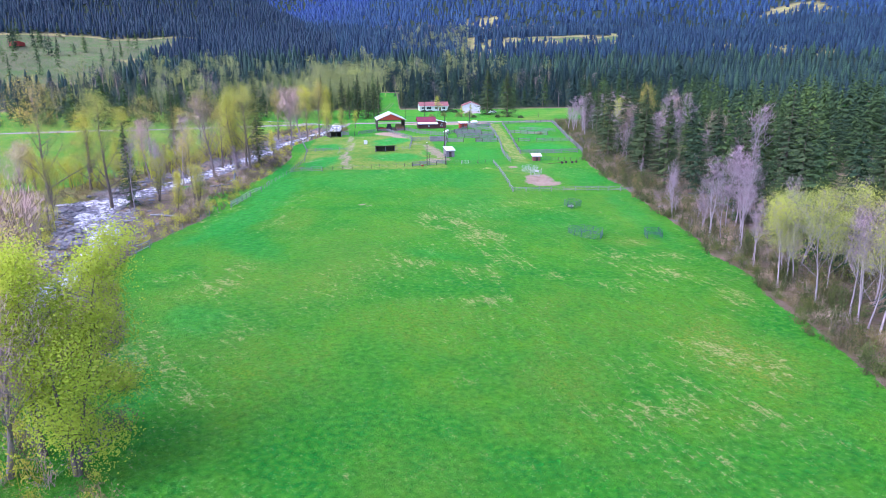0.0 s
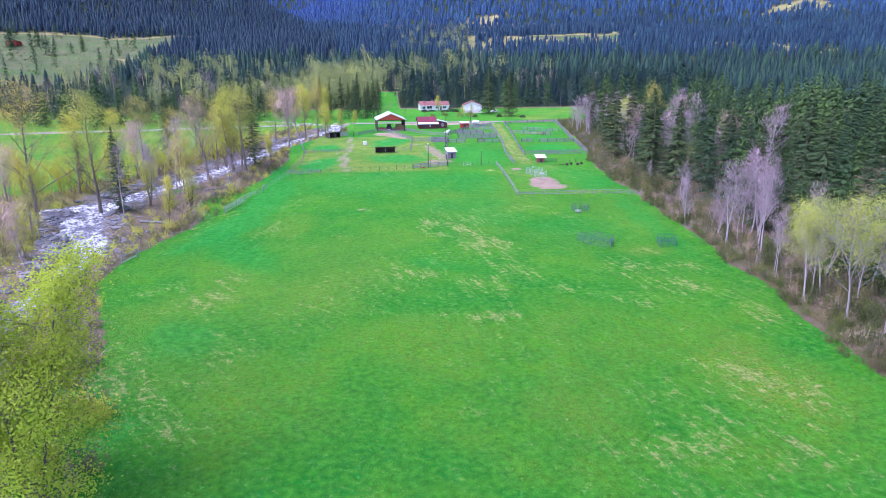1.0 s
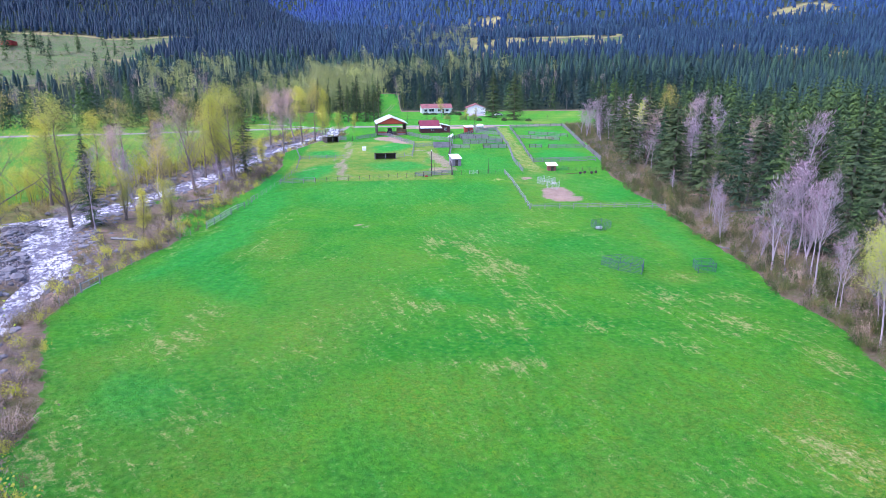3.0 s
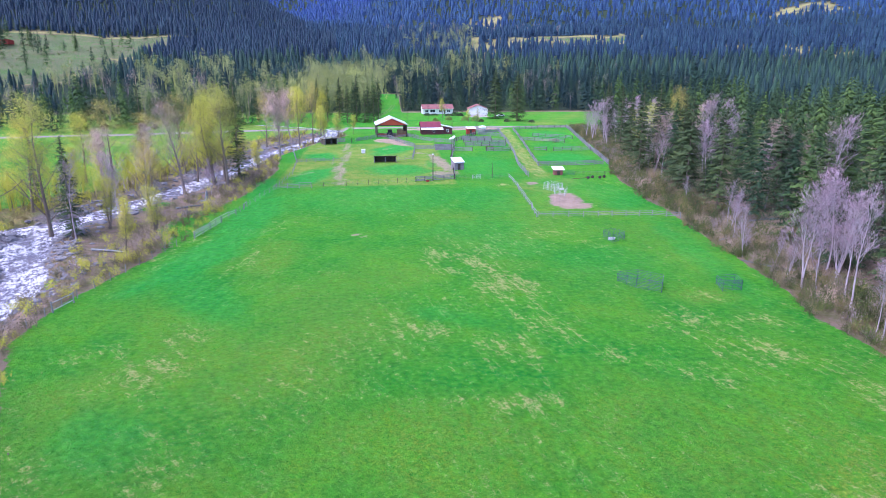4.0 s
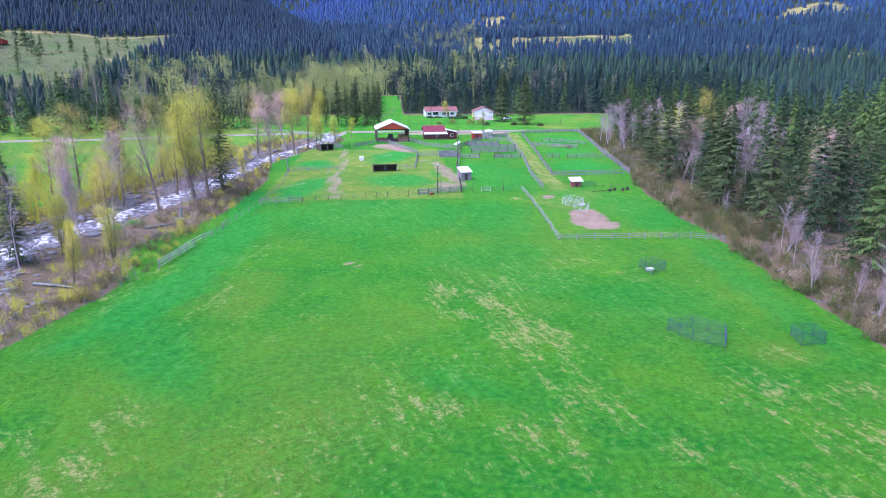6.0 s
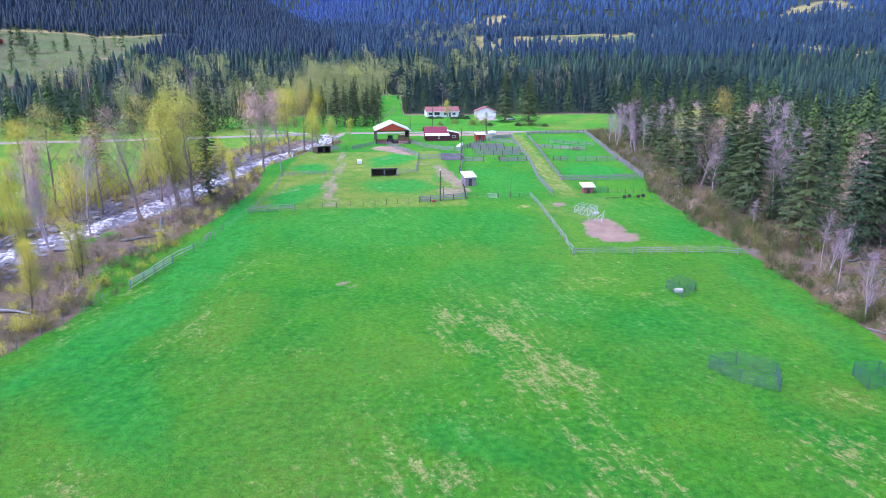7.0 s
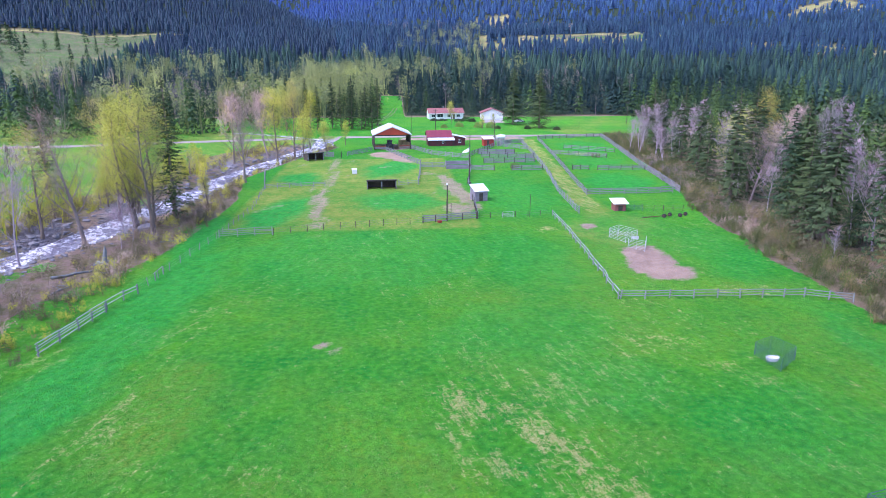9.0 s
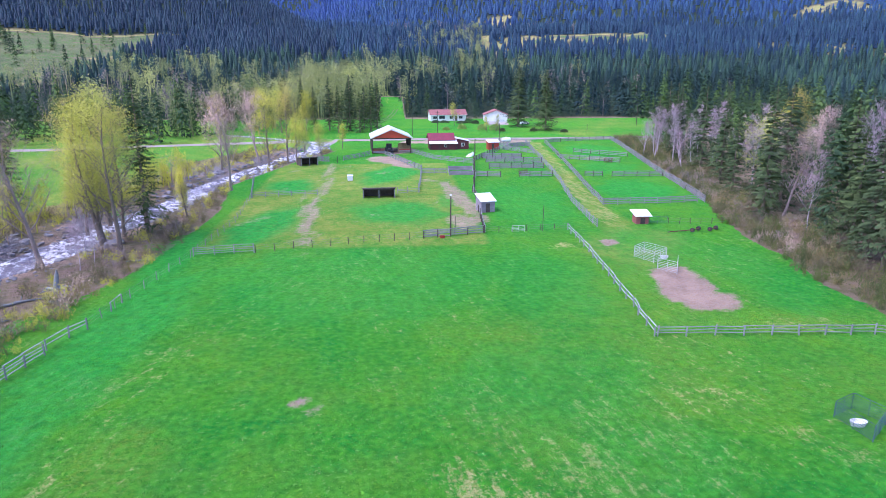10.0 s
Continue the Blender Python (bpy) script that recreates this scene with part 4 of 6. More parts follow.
# by the houses
for k, (x, y, s) in enumerate(((52.5, 281, 1.2), (60.5, 266, 1.15), (-7, 266, 0.9), (-11, 262, 0.95), (-15, 268, 1.0), (-19, 262, 0.9), (-23, 270, 1.0), (-10, 276, 1.05), (-5, 282, 0.95), (-28, 262, 0.9), (8.3, 338, 0.62), (-17, 282, 1.0), (-33, 268, 0.95))):
    tree("spruce_tree", SPRUCES[4 if k < 2 else k % 4], x, y, s, k * 71, "dark green spruce near the farm houses", group="spruces by the houses")
for k, (x, y, s) in enumerate(((27, 289, 1.0), (37, 263, 0.6), (41, 263, 0.65), (-30, 255, 1.6), (-40, 262, 1.7))):
    tree("budding_garden_tree", POPLAR, x, y, s, k * 91, "small yellow-green budding tree on the lawn", group="garden trees")


# ---- woods ----
def allowed(x, y):
    """Where the plain and the hills carry woods."""
    d, az = np.hypot(x, y + 74), np.degrees(np.arctan2(x, y + 74))
    right = (x > edge_at(EDGE_R, y) + 9) & (y < 330) & ~((x < 116) & (y > 236)) & ~((y > 228) & (y < 246))
    back = (y > 325 + 8 * np.sin(x / 13)) & ~((np.abs(x - 1 + (y - 330) * 0.03) < 6.5) & (y < 430))
    left = (x < -32 - 0.30 * (y - 240)) & (y > 246 + 12 * np.sin(x / 21)) & (y < 340) & ~((x > -46) & (y < 256))
    ok = (right | back | (left & (y > 262)) | (x < -62) & (y > 229 + 5 * np.sin(x / 9) + np.interp(x, [-160, -100], [-8, 0])) & (y < 340)) & (clearing(x, y) < 0.35) 
    return ok & (np.abs(az) < 46)


def wood_places(seed, d0, d1, cell, h0, h1, slim=0.155, thin=0.0, low=-41, high=44):
    r = np.random.RandomState(seed)
    span = d1 * 0.82
    gx, gy = np.meshgrid(np.arange(-span, span, cell), np.arange(-110, d1, cell))
    x, y = gx.ravel() + r.uniform(-0.48, 0.48, gx.size) * cell, gy.ravel() + r.uniform(-0.48, 0.48, gx.size) * cell
    d = np.hypot(x, y + 74)
    az = np.degrees(np.arctan2(x, y + 74))
    mixed = d * (1 + 0.05 * r.normal(size=len(d)) * (d > 1000))
    keep = (mixed > d0) & (mixed < d1) & (az > low) & (az < high) & allowed(x, y) & (r.uniform(0, 1, gx.size) > thin + 0.25 * wobble(x, y, 38, 11) + 0.62 * ((x > -62) & (x < -4) & (y > 345) & (y < 500)))
    x, y, d, az = x[keep], y[keep], d[keep], az[keep]
    z = height(x, y)
    keep = ((z - 45) < d * np.where(d > 1900, 0.23, np.where(d > 1300, 0.18, 0.14))) & ((d < 2300) | ((az > -17) & (az < 3)))
    x, y, z, d, az = x[keep], y[keep], z[keep], d[keep], az[keep]
    h = (h0 + (h1 - h0) * r.beta(1.3, 1.5, len(x))) * (0.9 + 0.25 * wobble(x, y, 45, 6))
    h = h * (1 - 0.5 * smooth01(-az, 11, 14) * smooth01(d, 370, 430) * smooth01(-d, -620, -560))
    rad = h * slim * r.uniform(0.75, 1.25, len(x))
    tint = np.clip(r.uniform(0, 1, len(x)) ** 1.6 * 0.95 + 0.12 * wobble(x, y, 60, 9), 0, 1)
    return np.stack([x, y, z - 0.3, h, rad, tint], -1)


rnd = random.Random(9)
NEAR = [unit_conifer(rnd, 32, 9, 8, 0.36, 0.32) for _ in range(6)]
FINE = [unit_conifer(rnd, 17, 2, 5, 1.25, 0.36) for _ in range(6)]
MID = [unit_conifer(rnd, 21, 2, 6, 0.9, 0.38) for _ in range(6)]
LOW = [simple_conifer(rnd, 7, 6) for _ in range(6)]
SLIM = [simple_conifer(rnd, 5, 5) for _ in range(6)]
TINY = [simple_conifer(rnd, 4, 4) for _ in range(5)]
tagged(new("near_woods", scatter_mesh("near_woods", NEAR, wood_places(1, 0, 215, 7.3, 9, 23, 0.24, 0.0, 10), FOREST, rnd, True)), "dense dark green conifer woods beside the meadow", "woods", kind="stuff")
tagged(new("plain_woods", scatter_mesh("plain_woods", MID, wood_places(5, 215, 420, 7.6, 9, 24, 0.22, 0.14), FOREST, rnd, True)), "dark green conifer woods on the plain", "woods", kind="stuff")
# farther woods get bluer needle colours, standing in for aerial haze
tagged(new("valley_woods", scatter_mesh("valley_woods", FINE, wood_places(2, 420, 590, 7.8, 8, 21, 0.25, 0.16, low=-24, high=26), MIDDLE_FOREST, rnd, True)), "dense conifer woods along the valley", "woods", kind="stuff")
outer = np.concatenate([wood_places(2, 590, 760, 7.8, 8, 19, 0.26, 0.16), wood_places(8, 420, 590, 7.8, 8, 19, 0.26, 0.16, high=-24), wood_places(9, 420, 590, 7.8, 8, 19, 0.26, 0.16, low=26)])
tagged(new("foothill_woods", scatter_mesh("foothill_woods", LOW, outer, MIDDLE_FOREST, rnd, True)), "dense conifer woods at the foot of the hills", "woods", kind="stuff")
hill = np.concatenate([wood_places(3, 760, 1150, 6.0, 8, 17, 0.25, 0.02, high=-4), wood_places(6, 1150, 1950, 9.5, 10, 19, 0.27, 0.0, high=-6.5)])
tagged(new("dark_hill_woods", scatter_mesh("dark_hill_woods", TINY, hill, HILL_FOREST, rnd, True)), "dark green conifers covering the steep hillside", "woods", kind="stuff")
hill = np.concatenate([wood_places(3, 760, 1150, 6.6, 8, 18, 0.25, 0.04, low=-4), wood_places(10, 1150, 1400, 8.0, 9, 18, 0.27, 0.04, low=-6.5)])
tagged(new("hill_woods", scatter_mesh("hill_woods", TINY, hill, FAR_FOREST, rnd, True)), "dark conifers covering the hillside, tinted blue as haze", "woods", kind="stuff")
tagged(new("mountain_woods", scatter_mesh("mountain_woods", TINY, wood_places(4, 1400, 2600, 12.0, 11, 21, 0.33, low=-7.5), MOUNTAIN_FOREST, rnd, True)), "conifers on the mountain side, coloured with blue haze", "woods", kind="stuff")
tagged(new("ridge_woods", scatter_mesh("ridge_woods", TINY, wood_places(7, 1950, 4500, 19.0, 18, 30, 0.38, low=-18, high=-1.0), HAZE_FOREST, rnd, True)), "distant conifers on the far ridge, coloured strong haze blue", "woods", kind="stuff")


def mixed_places(seed, count, spots, h0, h1):
    """Spring-leafed trees standing among the conifers: spots of x, y, spread x, spread y."""
    r, out = np.random.RandomState(seed), []
    while len(out) < count:
        sx, sy, wx, wy = spots[r.randint(len(spots))]
        x, y = sx + r.normal() * wx, sy + r.normal() * wy
        if not allowed(np.array([x]), np.array([y]))[0]:
            continue
        h = r.uniform(h0, h1)
        out.append((x, y, height_at(x, y) - 0.2, h, h * r.uniform(0.22, 0.34), r.uniform() ** 2))
    return out


LEAFY = [unit_broadleaf(rnd, 220, 0.06) for _ in range(5)]
TWIGGY = [unit_broadleaf(rnd, 180, 0.045) for _ in range(4)]
tagged(new("valley_cottonwoods", scatter_mesh("valley_cottonwoods", LEAFY, mixed_places(31, 420, [(-30, 385, 16, 24), (-32, 420, 18, 30), (-34, 465, 20, 30), (-60, 300, 30, 30), (10, 520, 60, 60), (80, 800, 30, 120), (-42, 300, 10, 14), (-28, 345, 14, 12), (-180, 500, 60, 60)], 15, 25), FAR_LEAF, rnd)),
       "yellow-green spring trees among the valley conifers", "woods", kind="stuff")
tagged(new("valley_bare_trees", scatter_mesh("valley_bare_trees", TWIGGY, mixed_places(32, 220, [(-80, 320, 50, 40), (40, 420, 80, 60), (-140, 420, 80, 60), (120, 900, 60, 60)], 10, 19), FAR_TWIG, rnd)),
       "mauve-grey leafless trees among the valley conifers", "woods", kind="stuff")


def bank_growth(seed, count):
    """Young trees on the far bank of the river."""
    r, out = np.random.RandomState(seed), []
    while len(out) < count:
        y = r.uniform(30, 165)
        x = float(edge_at(RIVER[::-1], y)) - 6.5 - abs(r.normal(0, 1.0)) * np.interp(y, [30, 90, 140, 205], [16, 12, 5, 2])
        z = height_at(x, y)
        if z < -0.6:
            continue
        h = r.uniform(3.0, 8.5)
        out.append((x, y, z - 0.1, h, h * r.uniform(0.28, 0.42), r.uniform() ** 2))
    return out


YOUNG = [unit_broadleaf(rnd, 420, 0.045) for _ in range(5)]
tagged(new("bank_saplings", scatter_mesh("bank_saplings", YOUNG, bank_growth(61, 150), LEAF, rnd)), "yellow-green leafing saplings on the river's far bank", "saplings", kind="stuff")
tagged(new("bare_saplings", scatter_mesh("bare_saplings", TWIGGY, bank_growth(62, 40), FAR_TWIG, rnd)), "brown leafless saplings on the river's far bank", "saplings", kind="stuff")


def open_slope(seed, count):
    """Dark bushes and lone conifers on the dry hillside."""
    r, out = np.random.RandomState(seed), []
    while len(out) < count:
        a, d = radians(r.uniform(-42, -13)), r.uniform(570, 920)
        x, y = d * math.sin(a), d * math.cos(a) - 74
        if clearing(np.array([x]), np.array([y]))[0] < 0.5:
            continue
        h = r.uniform(12, 22) if r.uniform() < 0.05 else r.uniform(1.0, 3.2)
        out.append((x, y, height_at(x, y) - 0.2, h, h * r.uniform(0.2, 0.3) + (0 if h > 10 else 0.9), r.uniform()))
    return out


slope = open_slope(41, 800)
slope += [(x, y, height_at(x, y) - 0.3, h, h * 0.26, 0.1) for x, y, h in ((-370, 689, 22), (-363, 692, 18), (-334, 646, 22), (-329, 650, 19), (-339, 650, 20), (-387, 677, 22), (-376, 664, 20), (-381, 672, 24), (-256, 572, 22), (-262, 617, 16), (-221, 597, 19), (-250, 580, 14), (-262, 566, 12))]
BUSHY = [unit_broadleaf(rnd, 40, 0.17) for _ in range(4)]
tagged(new("slope_trees", scatter_mesh("slope_trees", FINE, [p for p in slope if p[3] > 5], FOREST, rnd, True)), "scattered dark conifers on the dry slope", "woods", kind="stuff")
tagged(new("slope_bushes", scatter_mesh("slope_bushes", BUSHY, [p[:3] + (p[3], p[3] * 0.8, p[5]) for p in slope if p[3] <= 5], OLIVE, rnd)), "low olive bushes on the dry slope", "brush", kind="stuff")


# ---- fences ----
def log_mesh(name, r, sides, material, rough=0.12, seed=0):
    """A peeled log along x, of length 1, slightly uneven."""
    rnd = random.Random(seed)
    verts, faces = [], []
    for k in range(3):
        for s in range(sides):
            a = 6.283 * s / sides
            rr = r * (1 + rnd.uniform(-rough, rough))
            verts.append((k / 2, math.cos(a) * rr, math.sin(a) * rr + (0.03 * r if k == 1 else 0)))
    quads = [(k * sides + s, k * sides + (s + 1) % sides, (k + 1) * sides + (s + 1) % sides, (k + 1) * sides + s) for k in range(2) for s in range(sides)]
    me = bpy.data.meshes.new(name)
    me.from_pydata(verts, [], quads + [tuple(range(sides))[::-1], tuple(range(2 * sides, 3 * sides))])
    me.materials.append(material)
    return me


def post_mesh(name, r, tall, material, sides=8):
    """A round post with a slanted, chamfered top."""
    verts = []
    for z, f in ((-0.25, 1.0), (tall * 0.5, 0.97), (tall - 0.05, 0.95), (tall, 0.7)):
        for s in range(sides):
            a = 6.283 * s / sides
            verts.append((math.cos(a) * r * f, math.sin(a) * r * f, z + (0.03 * math.cos(a) if z == tall else 0)))
    quads = [(k * sides + s, k * sides + (s + 1) % sides, (k + 1) * sides + (s + 1) % sides, (k + 1) * sides + s) for k in range(3) for s in range(sides)]
    me = bpy.data.meshes.new(name)
    me.from_pydata(verts, [], quads + [tuple(range(3 * sides, 4 * sides))])
    me.materials.append(material)
    return me


def board_mesh(name, tall, thick, material):
    bm = boxed((0, 1, -thick / 2, thick / 2, -tall / 2, tall / 2))
    me = bpy.data.meshes.new(name)
    bm.to_mesh(me)
    bm.free()
    me.materials.append(material)
    return me


RAIL_OLD = [log_mesh("rail", 0.045, 6, OLD_WOOD, seed=s) for s in range(2)]
RAIL_PALE = [log_mesh("rail", 0.046, 6, PALE_RAIL, seed=s) for s in range(2)]
BOARD_OLD = [board_mesh("rail", 0.16, 0.035, OLD_WOOD)]
BOARD_MAUVE = [board_mesh("rail", 0.17, 0.04, MAUVE_WOOD)]
BOARD_DARK = [board_mesh("rail", 0.17, 0.04, DARK_WOOD)]


def fence(name, line, tall, heights, spacing, rails, post_material, label, group, post_r=0.08, jitter=0.06):
    """Posts along a line, with rails or boards from post to post."""
    rnd = random.Random(len(label) + int(line[0][0] * 10))
    x0, y0 = line[0]
    z0 = height_at(x0, y0)
    ob = root(name, pose(x0, y0, z0), label, "fence", group)
    pm = post_mesh("post", post_r, tall, post_material)
    stops = []
    for (ax, ay), (bx, by) in zip(line[:-1], line[1:]):
        n = max(1, round(math.hypot(bx - ax, by - ay) / spacing))
        for k in range(n):
            stops.append((ax + (bx - ax) * k / n, ay + (by - ay) * k / n))
    stops.append(line[-1])
    stops = [(x + rnd.gauss(0, jitter), y + rnd.gauss(0, jitter), height_at(x, y) - z0) for x, y in stops]
    for x, y, z in stops:
        mesh_part("post", pm, ob, pose(x - x0, y - y0, z + rnd.uniform(-0.05, 0.14), rnd.gauss(0, 2.2), rnd.gauss(0, 2.2), rnd.uniform(0, 360)))
    for k, (a, b) in enumerate(zip(stops[:-1], stops[1:])):
        d = Vector((b[0] - a[0], b[1] - a[1], b[2] - a[2]))
        turn = math.degrees(math.atan2(d.y, d.x))
        off = Vector((-d.y, d.x, 0)).normalized() * (post_r + 0.03) * (1 if k % 2 else 0.75)
        for h in heights:
            tilt = -math.degrees(math.atan2(d.z + rnd.gauss(0, 0.045), d.length))
            m = pose(a[0] - x0 + off.x - 0.08 * d.x / d.length, a[1] - y0 + off.y - 0.08 * d.y / d.length, a[2] + h + rnd.gauss(0, 0.025), 0, tilt, turn)
            mesh_part("rail", rnd.choice(rails), ob, m @ Matrix.Diagonal((d.length + 0.16, 1, 1, 1)))
    return ob


def wire_fence(line, tall, spacing, label, group, post_material=DARK_WOOD, strands=3):
    rnd = random.Random(int(line[0][1] * 7))
    x0, y0 = line[0]
    z0 = height_at(x0, y0)
    ob = root("wire_fence", pose(x0, y0, z0), label, "fence", group)
    pm = post_mesh("post", 0.055, tall, post_material, 6)
    stops = []
    for (ax, ay), (bx, by) in zip(line[:-1], line[1:]):
        n = max(1, round(math.hypot(bx - ax, by - ay) / spacing))
        stops += [(ax + (bx - ax) * k / n, ay + (by - ay) * k / n) for k in range(n)]
    stops.append(line[-1])
    stops = [Vector((x - x0, y - y0, height_at(x, y) - z0)) for x, y in stops]
    for p in stops:
        mesh_part("post", pm, ob, pose(p.x, p.y, p.z, rnd.gauss(0, 3), rnd.gauss(0, 3), 0))
    for s in range(strands):
        verts, faces = [], []
        h = tall * (0.35 + 0.55 * s / max(1, strands - 1))
        tube(verts, faces, [p + Vector((0.06, 0, h)) for p in stops], [0.012] * len(stops), 3)
        mesh_part("wire", raw_mesh("wire", verts, faces, WIRE), ob)
    return ob


H3, H4, H5 = (0.3, 0.6, 0.88), (0.25, 0.58, 0.9, 1.2), (0.18, 0.45, 0.72, 1.0, 1.28)
fence("rail_fence", [(28.4, 106.4), (27.9, 96), (27.0, 80), (26, 65)], 1.0, (0.45, 0.9), 2.7, RAIL_PALE, OLD_WOOD, "pale peeled-rail fence beside the gravel pad", "meadow fences")
fence("rail_fence", [(26.2, 64.8), (37.2, 64.3), (46.8, 63.4), (51.2, 61.6)], 1.0, (0.3, 0.6, 0.92), 2.75, RAIL_OLD, OLD_WOOD, "grey weathered rail fence across the meadow", "meadow fences")
fence("rail_fence", [(33.3, 107.5), (34.4, 126), (37.8, 151.1), (41.1, 183.3), (44.1, 222)], 1.35, H4, 2.8, RAIL_OLD, OLD_WOOD, "long grey rail fence along the grassy lane", "lane fences")
fence("rail_fence", [(39.6, 124.3), (42, 146.4), (46.1, 178.6), (50.6, 222)], 1.3, H4, 2.8, BOARD_OLD, DARK_WOOD, "grey board fence along the grassy lane", "lane fences")
fence("rail_fence", [(50.9, 222.5), (75.1, 231)], 1.35, H4, 2.8, BOARD_OLD, DARK_WOOD, "grey board fence beside the gravel road", "paddock fences")
fence("rail_fence", [(75.1, 230.7), (72.3, 212), (66.1, 173), (63.2, 155.3), (58.8, 125)], 1.35, H5, 2.8, BOARD_MAUVE, OLD_WOOD, "silvered board fence along the paddocks by the woods", "paddock fences")
fence("rail_fence", [(39.6, 124.3), (57.4, 124.8)], 1.3, H4, 2.7, BOARD_OLD, OLD_WOOD, "grey board fence closing the paddock", "paddock fences")
fence("rail_fence", [(46.8, 186), (60.3, 177)], 1.3, H4, 2.7, BOARD_OLD, DARK_WOOD, "grey board fence between the paddocks", "paddock fences")
fence("rail_fence", [(53.5, 198), (66, 187.5)], 1.3, (0.35, 0.8, 1.2), 2.7, BOARD_OLD, DARK_WOOD, "grey board fence between the paddocks", "paddock fences")
fence("rail_fence", [(45, 155.9), (49, 155.6)], 1.25, H4, 2.0, BOARD_OLD, DARK_WOOD, "short grey board fence in the paddock", "paddock fences")
fence("rail_fence", [(51.1, 155.4), (62.6, 154.6)], 1.25, H4, 2.8, BOARD_OLD, DARK_WOOD, "grey board fence between the paddocks", "paddock fences")
fence("rail_fence", [(24.8, 168.5), (38.6, 169.4)], 1.45, H5, 2.6, BOARD_MAUVE, DARK_WOOD, "silvered board corral fence", "corral fences")
fence("rail_fence", [(30, 156.3), (37.6, 156.5)], 1.35, H4, 2.6, BOARD_MAUVE, DARK_WOOD, "silvered board corral fence", "corral fences")
fence("rail_fence", [(25.5, 179.2), (40, 178)], 1.5, H5, 2.6, BOARD_MAUVE, DARK_WOOD, "silvered board corral fence", "corral fences")
fence("rail_fence", [(25.5, 186), (36, 185.5)], 1.6, (0.2, 0.4, 0.6, 0.8, 1.0, 1.2, 1.4), 2.4, BOARD_MAUVE, DARK_WOOD, "close-boarded silvered corral windbreak", "corral fences")
fence("rail_fence", [(33.4, 207.3), (41.5, 196)], 1.3, H4, 2.6, BOARD_OLD, OLD_WOOD, "grey board corral fence", "corral fences")
fence("rail_fence", [(22.5, 181.5), (32.9, 204.6)], 1.4, H4, 2.6, BOARD_MAUVE, DARK_WOOD, "silvered board corral fence", "corral fences")
fence("rail_fence", [(35, 222), (37.5, 212), (44, 214)], 1.4, H5, 2.6, BOARD_MAUVE, OLD_WOOD, "silvered board loading pen by the road", "corral fences")
fence("rail_fence", [(34, 205), (40, 214)], 1.3, H4, 2.6, BOARD_OLD, OLD_WOOD, "grey board corral fence", "corral fences")
fence("rail_fence", [(20.2, 157.9), (25.7, 156.6)], 1.35, H4, 2.6, BOARD_MAUVE, DARK_WOOD, "silvered board corral fence", "corral fences")
fence("rail_fence", [(-0.8, 195.7), (4.2, 180), (8.2, 167.1)], 1.45, H4, 2.5, BOARD_OLD, OLD_WOOD, "grey board fence running from the hay barn", "barnyard fences")
fence("rail_fence", [(8.2, 167.1), (7.2, 150), (6.4, 138.1), (2.2, 137.4)], 1.25, H3, 2.6, RAIL_OLD, OLD_WOOD, "grey rail fence beside the barnyard path", "barnyard fences")
fence("rail_fence", [(6.8, 200.3), (12.1, 186.6), (21.6, 177.5)], 1.4, H4, 2.6, BOARD_OLD, OLD_WOOD, "grey board fence curving behind the barnyard", "barnyard fences")
fence("rail_fence", [(7.9, 162.8), (14, 162.3)], 1.2, H4, 2.6, BOARD_OLD, OLD_WOOD, "grey board fence in the barnyard", "barnyard fences")
fence("rail_fence", [(22, 177.4), (20, 157.8), (17.3, 138.5), (17.1, 131), (15.6, 112), (15.1, 105.1)], 1.3, H4, 2.6, RAIL_OLD, DARK_WOOD, "grey rail fence beside the dirt alley", "barnyard fences")
fence("rail_fence", [(5.9, 102.6), (10, 103.4), (15, 104.9)], 1.1, H4, 2.3, BOARD_OLD, DARK_WOOD, "grey board fence and gate at the meadow", "barnyard fences")
fence("rail_fence", [(-25.1, 95.1), (-17.5, 96.7)], 1.15, H4, 2.5, RAIL_OLD, OLD_WOOD, "grey rail fence panel at the pasture corner", "pasture fences")
fence("rail_fence", [(-31.0, 54), (-30.0, 60), (-29.4, 64.6)], 1.1, H4, 2.6, RAIL_PALE, OLD_WOOD, "pale rail fence along the river bank", "pasture fences")
fence("rail_fence", [(-29.6, 65.6), (-28.9, 68.5), (-28.1, 70.4)], 1.1, (0.55, 0.95), 2.2, RAIL_PALE, OLD_WOOD, "pale sagging rail fence along the river bank", "pasture fences")
fence("rail_fence", [(-27.8, 75), (-27.6, 77.5)], 1.0, (0.9,), 2.4, RAIL_PALE, OLD_WOOD, "short pale rail brace in the wire fence", "pasture fences")
fence("rail_fence", [(-37.6, 22.2), (-36.6, 25.4)], 1.3, (0.25, 1.1), 3.0, RAIL_PALE, OLD_WOOD, "weathered rail brace at the river bank", "pasture fences")
fence("rail_fence", [(-25.6, 135.9), (-13.5, 137.8)], 1.1, H3, 2.6, RAIL_OLD, OLD_WOOD, "grey rail fence across the pasture", "pasture fences")
fence("rail_fence", [(-18.4, 184.7), (-15.5, 184.4)], 1.6, H5, 1.5, BOARD_MAUVE, OLD_WOOD, "blue-grey board fence by the river shed", "pasture fences")
fence("rail_fence", [(-11.7, 186), (-5.1, 196)], 1.25, H4, 2.6, BOARD_OLD, OLD_WOOD, "grey board fence beside the hay barn", "barnyard fences")
fence("rail_fence", [(-25.7, 135.3), (-29.4, 157)], 1.0, (0.85,), 3.0, RAIL_OLD, OLD_WOOD, "single-rail fence above the river", "pasture fences")
wire_fence([(-17.3, 96.7), (-5, 100.5), (5.9, 102.6)], 1.15, 2.4, "thin wire fence on short dark posts", "pasture fences")
